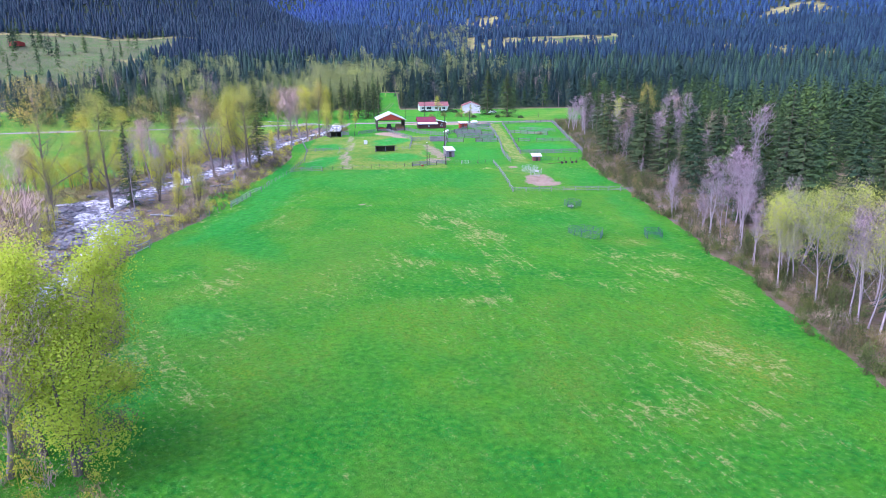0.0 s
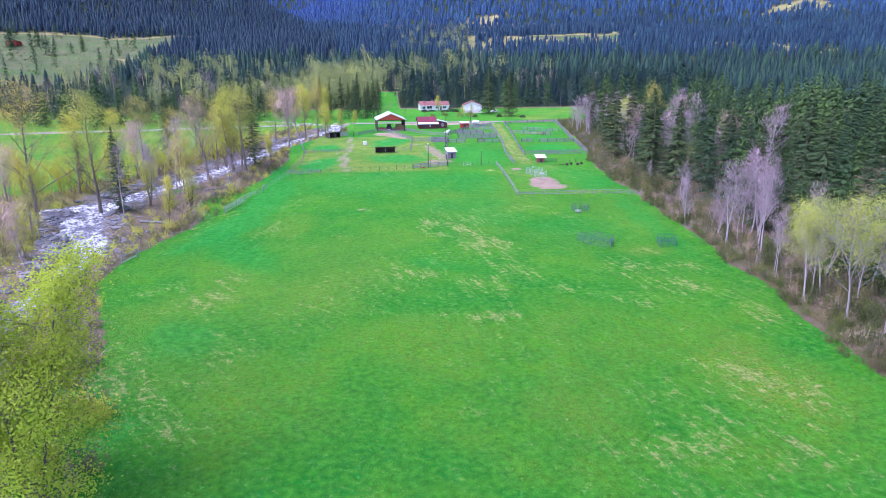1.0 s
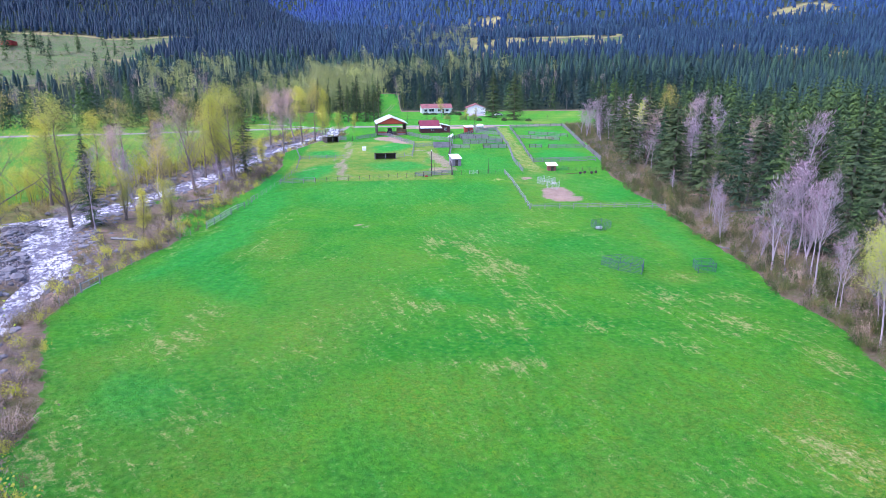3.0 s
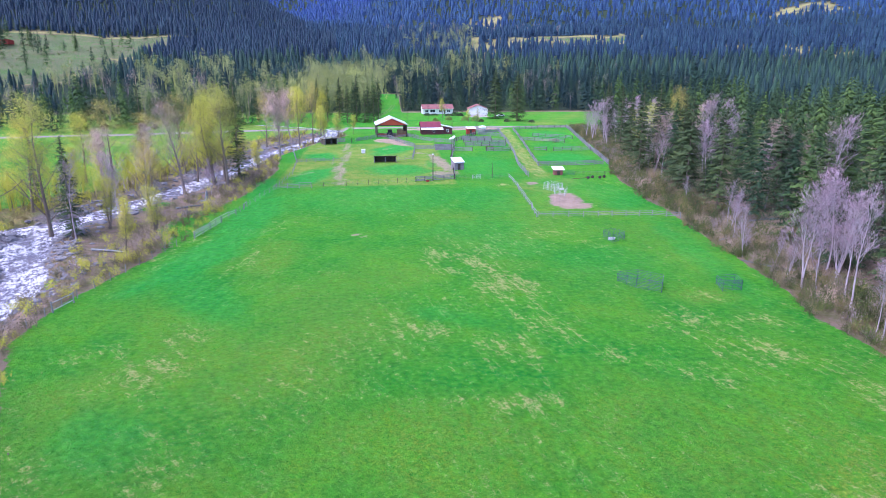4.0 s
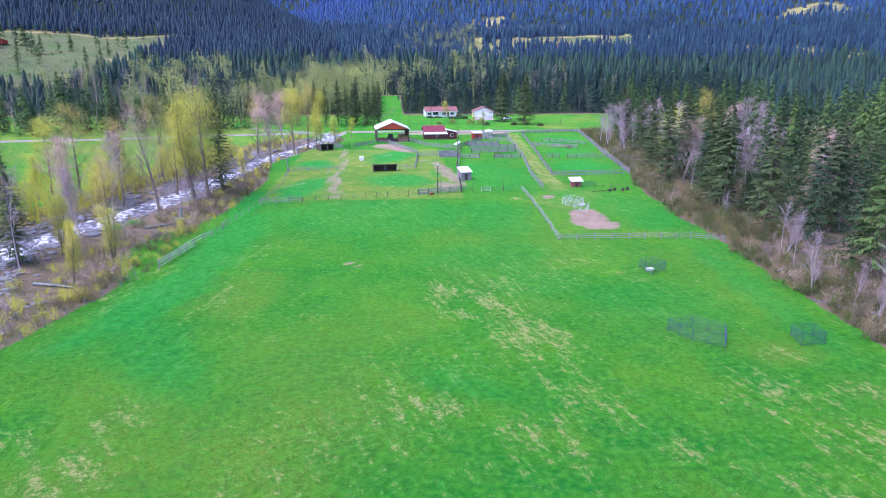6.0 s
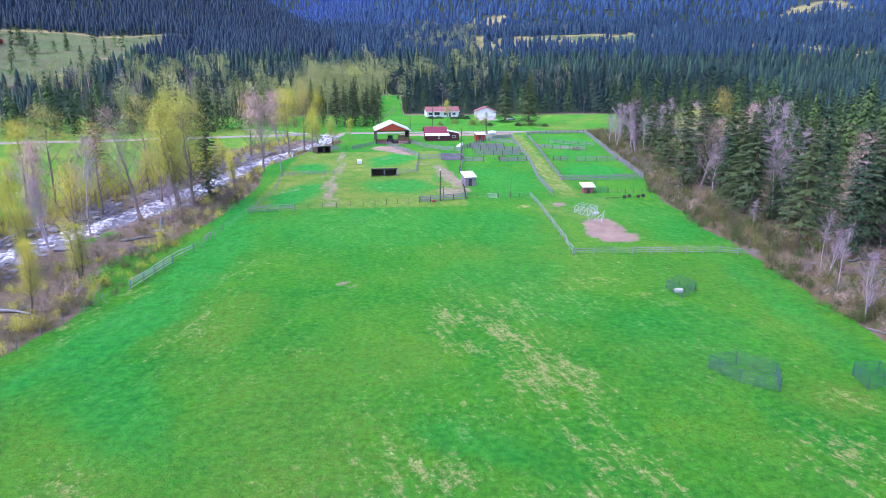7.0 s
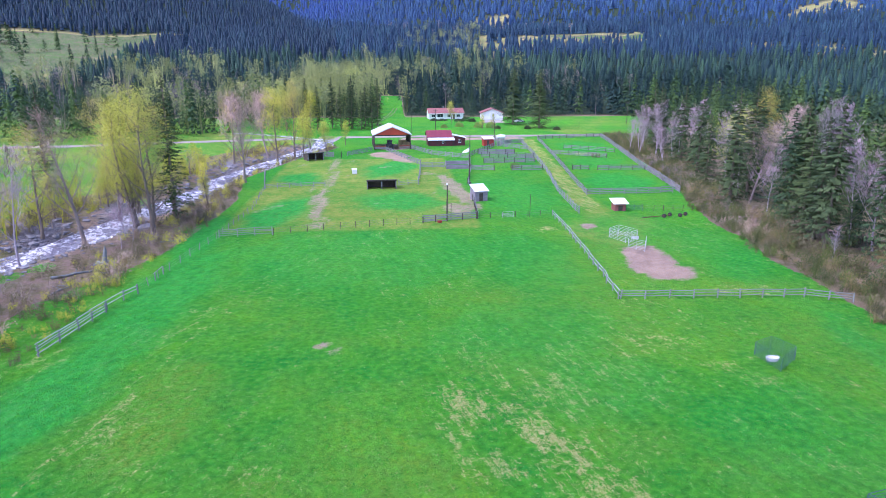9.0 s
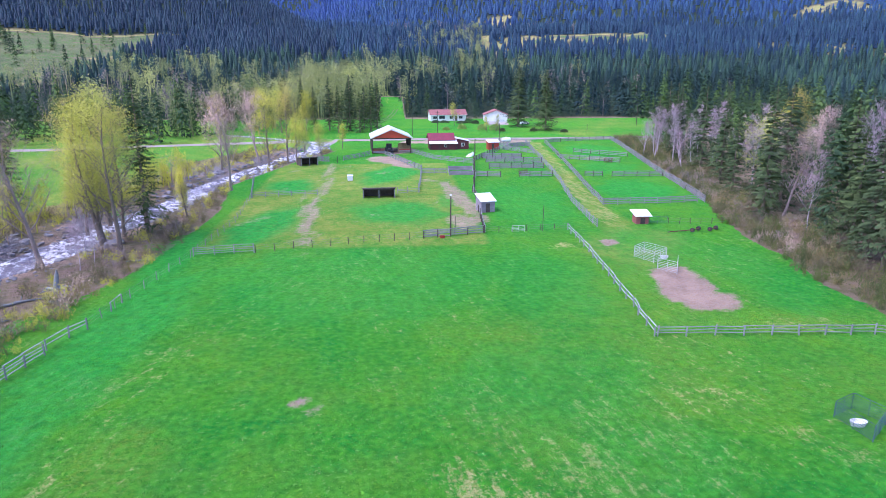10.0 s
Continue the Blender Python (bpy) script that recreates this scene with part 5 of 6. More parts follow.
wire_fence([(15.2, 104.9), (28.3, 106.4)], 1.1, 2.2, "thin wire fence on short posts", "pasture fences")
wire_fence([(-28.1, 70.4), (-27.7, 76), (-25.3, 94.5), (-24.1, 115), (-25.7, 135.3)], 1.1, 2.9, "wire fence on grey posts along the river", "pasture fences", OLD_WOOD)
wire_fence([(-38.2, 18), (-37, 27), (-34.5, 40), (-32.5, 50)], 1.1, 3.2, "wire fence on grey posts along the river", "pasture fences", OLD_WOOD)
wire_fence([(-29.4, 157), (-26.9, 171.6), (-22.4, 186)], 1.0, 3.0, "wire fence on grey posts along the river", "pasture fences", OLD_WOOD)
wire_fence([(45.5, 109), (56, 108.8)], 1.0, 1.8, "thin wire fence beside the red coop", "pasture fences")


# ---- livestock panels ----
def panel_mesh(length, tall, bars, r, material):
    verts, faces = [], []
    c = 0.12
    ring = [(0, 0.12), (0, tall - c), (c * 0.3, tall - c * 0.3), (c, tall), (length - c, tall), (length - c * 0.3, tall - c * 0.3), (length, tall - c), (length, 0.12)]
    tube(verts, faces, [Vector((x, 0, z)) for x, z in ring], [r] * len(ring), 5)
    frame_me = raw_mesh("panel_frame", verts, faces, material, True)
    verts, faces = [], []
    tube(verts, faces, [Vector((0, 0, 0)), Vector((length, 0, 0))], [r * 0.8] * 2, 5)
    bar_me = raw_mesh("bar", verts, faces, material, True)
    verts, faces = [], []
    tube(verts, faces, [Vector((0, 0, 0)), Vector((0, 0, tall))], [r * 0.9] * 2, 5)
    return frame_me, bar_me, raw_mesh("upright", verts, faces, material, True)


def cattle_fence(a, b, tall, bars, material, label, group, r=0.026):
    length = math.hypot(b[0] - a[0], b[1] - a[1])
    fm, bm_, um = panel_mesh(length, tall, bars, r, material)
    ob = root("cattle_fence", pose(a[0], a[1], height_at(*a), 0, 0, math.degrees(math.atan2(b[1] - a[1], b[0] - a[0]))), label, "cattle fence", group)
    mesh_part("panel_frame", fm, ob)
    for k in range(bars):
        mesh_part("bar", bm_, ob, pose(0, 0, 0.16 + (tall - 0.22) * k / bars))
    for x in (0.02, length / 2, length - 0.02):
        mesh_part("upright", um, ob, pose(x, 0, 0) @ Matrix.Scale(1.0, 4))
    return ob


def pen(points, tall, bars, material, label, group, closed=True):
    pts = list(points) + ([points[0]] if closed else [])
    for a, b in zip(pts[:-1], pts[1:]):
        cattle_fence(a, b, tall, bars, material, label, group)


pen([(33.2, 49.3), (33.7, 45.9), (36.2, 48.0), (35.3, 50.4)], 1.3, 6, TEAL, "dark teal tubular cattle fence section on the meadow", "small teal pen")
pen([(28.2, 27.9), (29.6, 25.1), (32.1, 23.3), (33.4, 26.1), (31.1, 28.6)], 1.3, 6, TEAL, "dark teal tubular cattle fence section on the meadow", "large teal pen")
pen([(40, 25.6), (39.6, 23.1), (42.1, 23.3), (42.4, 25.7)], 1.3, 6, TEAL, "dark teal tubular cattle fence section near the brush", "far teal pen")
pen([(33.2, 90.7), (35.3, 92.6), (37.1, 89.5), (34.7, 87.7)], 1.5, 6, GALV, "white-grey tubular cattle fence section by the gravel pad", "white pen")
pen([(34.2, 85.2), (35.8, 83.0), (37.2, 86.2)], 1.5, 6, GALV, "white-grey tubular cattle fence section on the gravel pad", "white pen", False)
cattle_fence((42.2, 109.2), (45.2, 109.0), 1.2, 5, TEAL, "dark teal tubular gate beside the red coop", "coop gate")
cattle_fence((19.4, 105.3), (21.4, 105.4), 1.0, 4, GALV, "small white tubular gate in the wire fence", "wire fence gate")


def tub(x, y, r, material, name, label, category):
    verts, faces = [], []
    prof = ((r * 0.8, 0.0), (r * 0.95, 0.25), (r, 0.34), (r * 0.9, 0.34), (r * 0.82, 0.10))
    n = 12
    for rr, z in prof:
        verts += [(math.cos(6.283 * s / n) * rr * 1.25, math.sin(6.283 * s / n) * rr * 0.8, z) for s in range(n)]
    for k in range(4):
        faces += [(k * n + s, k * n + (s + 1) % n, (k + 1) * n + (s + 1) % n, (k + 1) * n + s) for s in range(n)]
    verts.append((0, 0, 0.10))
    me = bpy.data.meshes.new(name)
    me.from_pydata(verts, [], faces + [tuple(range(4 * n, 5 * n)), tuple(range(n))[::-1]])
    me.materials.append(material)
    ob = new(name, me)
    ob.matrix_basis = pose(x, y, height_at(x, y))
    return tagged(ob, label, category)


tub(34.2, 48.1, 0.5, WHITE, "water_tub", "low white water tub inside the teal pen", "tub")
tub(37.0, 89.9, 0.45, WHITE, "water_tub", "low white water tub beside the white pen", "tub")
tub(8.6, 102.6, 0.35, RED, "feed_tub", "small red feed tub by the board fence", "tub")


# ---- poles ----
def pole(x, y, tall, label, arm=False, cap=None, r=0.13):
    ob = root("utility_pole" if tall > 5 else "marker_pole", pose(x, y, height_at(x, y)), label, "pole", "poles")
    verts, faces = [], []
    tube(verts, faces, [Vector((0, 0, -0.3)), Vector((0.02, 0, tall * 0.5)), Vector((0.04, 0.02, tall))], [r, r * 0.85, r * 0.65], 8)
    mesh_part("shaft", raw_mesh("shaft", verts, faces, DARK_WOOD, True), ob)
    if arm:
        part("crossarm", boxed((-0.8, 0.8, -0.05, 0.05, tall - 0.6, tall - 0.48)), DARK_WOOD, ob)
    if cap:
        part("cap", boxed((-0.14, 0.16, -0.12, 0.14, tall, tall + 0.28), bevel=0.04), cap, ob, "white lamp cap")
    return ob


pole(9.9, 103.9, 6.0, "dark wooden pole with a white lamp cap", cap=WHITE)
pole(10.6, 104.3, 2.9, "short thin dark pole by the fence", r=0.07)
pole(17.6, 138.8, 10.6, "tall dark wooden utility pole by the alley")
pole(24.2, 105.6, 4.0, "thin grey pole in the grass", r=0.06)
pole(17.5, 252, 8.5, "dark wooden utility pole by the house", True)
pole(8.3, 248, 7.0, "thin dark utility pole behind the barn", r=0.09)
pole(36.5, 228, 6.0, "dark wooden pole by the road", cap=WHITE)
pole(103, 283, 9.5, "grey wooden utility pole at the lawn's edge", True)
pole(-64.0, 159.3, 9.5, "grey wooden utility pole beyond the river", True)
pole(-13.2, 183, 1.8, "dark leaning gate post", r=0.12)
pole(76, 262, 2.6, "white marker post on the lawn", r=0.09)


# ---- buildings ----
def gable_roof(w, d, eave, ridge, over, thick, along="y"):
    """Two slabs of a gable roof over x -w/2..w/2, y 0..d; the ridge runs along y or x."""
    if along == "y":
        o, h = over, (ridge - eave) / (w / 2)
        e = eave - h * o
        return [slab([(-w / 2 - o, -o, e), (0, -o, ridge), (0, d + o, ridge), (-w / 2 - o, d + o, e)], thick),
                slab([(0.004, -o, ridge), (w / 2 + o, -o, e), (w / 2 + o, d + o, e), (0.004, d + o, ridge)], thick)]
    o, h = over, (ridge - eave) / (d / 2)
    e = eave - h * o
    return [slab([(-w / 2 - o, -o, e), (w / 2 + o, -o, e), (w / 2 + o, d / 2, ridge), (-w / 2 - o, d / 2, ridge)], thick),
            slab([(-w / 2 - o, d / 2 + 0.004, ridge), (w / 2 + o, d / 2 + 0.004, ridge), (w / 2 + o, d + o, e), (-w / 2 - o, d + o, e)], thick)]


def gable_prism(w, y0, y1, eave, ridge):
    bm = bmesh.new()
    f = [bm.verts.new((x, y0, z)) for x, z in ((-w / 2, eave), (w / 2, eave), (0, ridge))]
    b = [bm.verts.new((x, y1, z)) for x, z in ((-w / 2, eave), (w / 2, eave), (0, ridge))]
    bm.faces.new(f), bm.faces.new(b[::-1])
    for k in range(3):
        bm.faces.new((f[k], b[k], b[(k + 1) % 3], f[(k + 1) % 3]))
    bmesh.ops.recalc_face_normals(bm, faces=bm.faces)
    return bm


def window(parent, x, y, z, w, h, material=WHITE, name="window"):
    fr = boxed((x - w / 2 - 0.08, x + w / 2 + 0.08, y - 0.06, y + 0.02, z + h, z + h + 0.1), (x - w / 2 - 0.08, x + w / 2 + 0.08, y - 0.09, y + 0.02, z - 0.1, z),
               (x - w / 2 - 0.08, x - w / 2, y - 0.06, y + 0.02, z, z + h), (x + w / 2, x + w / 2 + 0.08, y - 0.06, y + 0.02, z, z + h), (x - 0.03, x + 0.03, y - 0.05, y + 0.02, z, z + h))
    ob = part(name, fr, material, parent, "white window frame")
    part("pane", boxed((x - w / 2, x - 0.03, y - 0.03, y + 0.01, z, z + h)), GLASS_DARK, ob, "dark glass pane")
    part("pane", boxed((x + 0.03, x + w / 2, y - 0.03, y + 0.01, z, z + h)), GLASS_DARK, ob, "dark glass pane")
    return ob


def hay_barn():
    ob = root("hay_barn", pose(1.0, 199.5, 0, 0, 0, 4), "open-ended hay barn, red gable, white metal roof, dark posts", "barn")
    w, d, e, r = 10.9, 13.0, 4.55, 6.8
    for bm in gable_roof(w, d, e + 0.15, r + 0.15, 0.55, 0.1):
        part("roof", bm, WHITE_METAL, ob, "white metal roof slope")
    part("gable", gable_prism(w - 0.3, 0.02, 0.12, e - 0.1, r - 0.12), ORANGE_RED, ob, "orange-red boarded gable")
    part("back_gable", gable_prism(w - 0.3, d - 0.12, d - 0.02, e, r - 0.12), DARK_WOOD, ob)
    for s, bmx in ((-1, None), (1, None)):
        h = (r - e) / (w / 2)
        x1 = w / 2 + 0.55
        part("bargeboard", slab([(s * x1, -0.62, e + 0.28 - h * 0.55), (0, -0.62, r + 0.28), (0, -0.62, r - 0.05), (s * x1, -0.62, e - 0.05 - h * 0.55)], 0.06), WHITE, ob, "white bargeboard")
    part("header", boxed((-w / 2, w / 2, 0.14, 0.3, e - 0.45, e - 0.12)), DARK_WOOD, ob)
    for x in (-w / 2, w / 2):
        for y in np.linspace(0.15, d - 0.15, 5):
            part("post", boxed((x - 0.16, x + 0.16, y - 0.16, y + 0.16, 0, e)), DARK_WOOD, ob)
    for y in (4.5, 9.0):
        part("tie_beam", boxed((-w / 2, w / 2, y - 0.1, y + 0.1, e - 0.3, e)), DARK_WOOD, ob)
    for k in range(12):
        y = 0.5 + k * 1.04
        part("wall_board", boxed((-w / 2 - 0.10, -w / 2 - 0.06, y - 0.45, y + 0.5, 0.1, e - 0.1)), DARK_WOOD, ob)
        part("wall_board", boxed((w / 2 + 0.06, w / 2 + 0.10, y - 0.45, y + 0.5, 0.1, e - 0.1)), DARK_WOOD, ob)
    for x0, x1 in ((-w / 2 + 0.2, -1.9), (2.2, w / 2 - 0.2)):
        for z in (0.35, 0.7, 1.05):
            part("manger_board", boxed((x0, x1, 0.3, 0.36, z - 0.11, z + 0.11)), RED if z > 1 else MAUVE_WOOD, ob)
    return ob


def bale_mesh():
    bm = boxed((-0.6, 0.6, -0.4, 0.4, 0, 0.62), bevel=0.06)
    me = bpy.data.meshes.new("hay_bale")
    bm.to_mesh(me)
    bm.free()
    me.materials.append(HAY)
    return me


def tractor(x, y, turn):
    ob = root("tractor", pose(x, y, height_at(x, y), 0, 0, turn), "dark old tractor with a cab parked in the barn", "tractor")
    part("hood", boxed((-0.4, 0.4, -2.0, -0.3, 0.85, 1.5), bevel=0.08), DARK, ob)
    part("cab", boxed((-0.75, 0.75, -0.3, 1.0, 1.0, 1.5), (-0.75, -0.66, -0.3, 1.0, 1.5, 2.5), (0.66, 0.75, -0.3, 1.0, 1.5, 2.5)), DARK, ob)
    part("cab_roof", boxed((-0.85, 0.85, -0.4, 1.1, 2.5, 2.65), bevel=0.04), DARK, ob)
    part("windscreen", boxed((-0.66, 0.66, -0.28, -0.25, 1.5, 2.5)), GLASS_DARK, ob, "dark glass windscreen")
    for sx, yy, r, w in ((-1, 0.6, 0.78, 0.42), (1, 0.6, 0.78, 0.42), (-1, -1.55, 0.45, 0.26), (1, -1.55, 0.45, 0.26)):
        bm = bmesh.new()
        bmesh.ops.create_cone(bm, cap_ends=True, segments=20, radius1=r, radius2=r, depth=w, matrix=pose(sx * 0.85, yy, r, 0, 90, 0))
        wheel = part("wheel", bm, DARK, ob, "black rubber tyre")
        bm = bmesh.new()
        bmesh.ops.create_cone(bm, cap_ends=True, segments=16, radius1=r * 0.55, radius2=r * 0.45, depth=w + 0.06, matrix=pose(sx * 0.85, yy, r, 0, 90, 0))
        part("rim", bm, RUST, wheel)
    part("bucket", boxed((-1.0, 1.0, -3.0, -2.5, 0.05, 0.12), (-1.0, 1.0, -2.56, -2.5, 0.05, 0.65), (-1.0, -0.94, -3.0, -2.5, 0.05, 0.6), (0.94, 1.0, -3.0, -2.5, 0.05, 0.6)), DARK, ob)
    part("loader_arm", boxed((-0.65, -0.53, -2.5, 0.1, 0.9, 1.05)), DARK, ob)
    part("loader_arm", boxed((0.53, 0.65, -2.5, 0.1, 0.9, 1.05)), DARK, ob)
    return ob


def red_shed():
    ob = root("farm_shed", pose(12.2, 207.0, 0, 0, 0, 3), "low dark red farm shed with maroon and white roofs", "shed")
    part("wall", boxed((0.2, 7.8, 1.6, 6.5, 0, 2.7)), SHED_RED, ob, "dark red boarded wall")
    part("roof", slab([(-0.2, 1.2, 2.7), (8.0, 1.2, 2.7), (8.0, 4.4, 4.6), (-0.2, 4.4, 4.6)], 0.12), MAROON, ob, "maroon metal roof slope")
    part("roof", slab([(-0.2, 4.404, 4.6), (8.0, 4.404, 4.6), (8.0, 7.3, 2.9), (-0.2, 7.3, 2.9)], 0.12), MAROON, ob, "maroon metal roof slope")
    bm = bmesh.new()
    for x in (0.2, 7.68):
        f = [bm.verts.new(p) for p in ((x, 1.6, 2.7), (x, 6.5, 2.7), (x, 4.4, 4.45))]
        b = [bm.verts.new((v.co.x + 0.12, v.co.y, v.co.z)) for v in f]
        bm.faces.new(f), bm.faces.new(b[::-1])
        for k in range(3):
            bm.faces.new((f[k], b[k], b[(k + 1) % 3], f[(k + 1) % 3]))
    bmesh.ops.recalc_face_normals(bm, faces=bm.faces)
    part("gable", bm, SHED_RED, ob)
    part("porch_roof", slab([(0.0, -0.6, 1.9), (8.6, -0.6, 1.9), (8.6, 1.5, 2.62), (0.0, 1.5, 2.62)], 0.08), WHITE_METAL, ob, "white metal lean-to roof")
    part("porch_wall", boxed((0.25, 8.3, -0.1, 0.0, 0, 1.85)), SHED_RED, ob, "dark red boarded wall")
    for k in range(4):
        x = 0.35 + k * 2.6
        part("post", boxed((x - 0.08, x + 0.08, -0.3, -0.14, 0, 1.9)), DARK_WOOD, ob)
    wd = part("window", boxed((4.5, 4.58, -0.16, -0.08, 0.9, 1.5), (5.02, 5.1, -0.16, -0.08, 0.9, 1.5), (4.5, 5.1, -0.16, -0.08, 1.5, 1.58), (4.5, 5.1, -0.16, -0.08, 0.82, 0.9)), WHITE, ob, "white window frame")
    part("pane", boxed((4.58, 5.02, -0.14, -0.11, 0.9, 1.5)), GLASS_DARK, wd, "dark glass pane")
    ext = part("extension", boxed((8.4, 12.0, 0.6, 5.5, 0, 2.4)), SHED_RED, ob, "dark red boarded lean-to")
    part("extension_roof", slab([(7.9, 0.2, 3.5), (12.4, 0.2, 2.45), (12.4, 5.9, 2.45), (7.9, 5.9, 3.5)], 0.1), WHITE_METAL, ob, "white metal roof slope")
    part("gable_fill", slab([(8.4, 0.62, 2.4), (12.0, 0.62, 2.4), (8.4, 0.62, 3.2)], 0.08), SHED_RED, ob)
    window(ob, 10.2, 0.58, 1.0, 0.8, 0.8)
    return ob


def house():
    ob = root("farm_house", pose(26.4, 311, 0.1, 0, 0, 6), "long white bungalow with a red shingled roof", "house")
    w, d = 16.2, 8.0
    part("wall", boxed((-w / 2, w / 2, 0, d, 0, 2.9)), WHITE, ob, "white painted wall")
    for bm in gable_roof(w, d, 2.9, 4.9, 0.5, 0.14, "x"):
        part("roof", bm, ROOF_RED, ob, "red shingled roof slope")
    for x in (-w / 2 + 0.02, w / 2 - 0.14):
        part("gable", slab([(x, 0, 2.88), (x, d, 2.88), (x, d / 2, 4.72)], 0.12), WHITE, ob)
    for x, ww, hh in ((-6.2, 1.6, 1.1), (-3.0, 2.6, 1.4), (1.2, 1.4, 1.1), (5.6, 1.6, 1.1)):
        window(ob, x, 0.0, 1.0, ww, hh)
    door = part("door", boxed((3.0, 3.95, -0.05, 0.02, 0.15, 2.2)), DARK_WOOD, ob, "dark front door")
    part("doorstep", boxed((2.8, 4.2, -0.9, -0.06, 0, 0.14)), OLD_WOOD, ob)
    part("chimney", boxed((-1.0, -0.3, d / 2 + 0.3, d / 2 + 1.0, 4.2, 5.6)), STONE, ob)
    part("fascia", boxed((-w / 2 - 0.5, w / 2 + 0.5, -0.56, -0.51, 2.52, 2.72)), WHITE, ob, "white fascia board")
    return ob


def garage():
    ob = root("garage", pose(47.2, 306, 0.1, 0, 0, -4), "white double garage with a low red gable roof", "garage")
    w, d = 10.2, 9.0
    part("wall", boxed((-w / 2, w / 2, 0, d, 0, 3.1)), WHITE, ob, "white painted wall")
    part("gable", gable_prism(w, 0.0, 0.14, 3.1, 5.0), WHITE, ob)
    part("back_gable", gable_prism(w, d - 0.14, d, 3.1, 5.0), WHITE, ob)
    for bm in gable_roof(w, d, 3.15, 5.1, 0.5, 0.16):
        part("roof", bm, ROOF_RED, ob, "red shingled roof slope")
    door = part("garage_door", boxed((-2.6, 3.8, -0.05, 0.0, 0.05, 2.6)), WHITE_METAL, ob, "white sectional garage door")
    for k in range(4):
        part("door_panel", boxed((-2.5, 3.7, -0.075, -0.055, 0.12 + k * 0.62, 0.66 + k * 0.62)), WHITE_METAL, door)
    return ob


def small_shed(name, x, y, turn, w, d, low, high, wall, roof, label, open_front=False, over=0.25):
    """Mono-pitch shed; low is the height at the back, high at the front."""
    ob = root(name, pose(x, y, height_at(x, y), 0, 0, turn), label, "shed")
    t = 0.08
    part("side_wall", slab([(0, 0, 0), (0, d, 0), (0, d, low), (0, 0, high)], t), wall, ob)
    part("side_wall", slab([(w, 0, 0), (w, d, 0), (w, d, low), (w, 0, high)], t), wall, ob)
    part("back_wall", boxed((0.05, w - 0.05, d - t, d, 0, low)), wall, ob)
    if open_front:
        for px in (0.05, w / 2, w - 0.05):
            part("post", boxed((px - 0.09, px + 0.09, -0.09, 0.09, 0, high)), OLD_WOOD, ob)
        part("header", boxed((-0.1, w + 0.1, -0.14, -0.09, high - 0.25, high - 0.03)), DARK_WOOD, ob)
    else:
        n = max(3, int(w / 0.4))
        for k in range(n):
            part("wall_board", boxed((w * k / n + 0.01, w * (k + 1) / n - 0.01, -0.05, 0.0, 0, high - 0.02)), wall, ob)
        part("door", boxed((w * 0.3, w * 0.3 + 0.75, -0.09, -0.055, 0.05, min(1.75, high - 0.3))), DARK_WOOD, ob)
    part("roof", slab([(-over, -over, high + 0.08), (w + over, -over, high + 0.08), (w + over, d + over, low + 0.08), (-over, d + over, low + 0.08)], 0.07), roof, ob)
    return ob


barn = hay_barn()
tractor(0.2, 201.2, 6)
bale = bale_mesh()
r2 = random.Random(3)
for layer in range(4):
    for row in range(2):
        for k in range(3 if layer < 3 else 2):
            ob = new("hay_bale", bale)
            ob.matrix_basis = pose(3.3 + k * 1.25 + r2.gauss(0, 0.03) + layer * 0.05, 202.6 + row * 0.85, 0.02 + layer * 0.63, 0, 0, 4 + r2.gauss(0, 2))
            tagged(ob, "rectangular hay bale stacked in the barn", "hay bale", "hay bales in the barn")
for k in range(5):
    ob = new("hay_bale", bale)
    ob.matrix_basis = pose(-3.9 + (k % 3) * 1.25, 202.2, 0.02 + (k // 3) * 0.63, 0, 0, 4)
    tagged(ob, "rectangular hay bale stacked in the barn", "hay bale", "hay bales in the barn")
red_shed()
house()
garage()
small_shed("livestock_shelter", -4.3, 133.3, 3, 6.0, 2.2, 1.5, 1.85, DARK_WOOD, DARK_WOOD, "low open-fronted dark wooden livestock shelter", True)
small_shed("plank_shed", 16.6, 119.4, 12, 2.4, 3.0, 2.75, 1.9, MAUVE_WOOD, WHITE_METAL, "grey plank shed with a white metal roof")
small_shed("chicken_coop", 40.2, 109.0, 0, 1.9, 1.9, 1.85, 1.3, PINK_RED, WHITE, "small red coop with a white roof", over=0.45)
small_shed("red_hut", 30.1, 207.2, 8, 3.2, 2.4, 2.7, 2.1, RED, WHITE_METAL, "small red wooden hut with a white roof")
small_shed("river_shed", -21.6, 176.5, 28, 4.4, 3.0, 1.6, 2.1, DARK_WOOD, OLD_WOOD, "small dark wooden shed near the river", True)
small_shed("far_barn", -392, 684, -12, 12.0, 8.0, 3.5, 5.0, RED, RED, "small red barn on the far hillside")


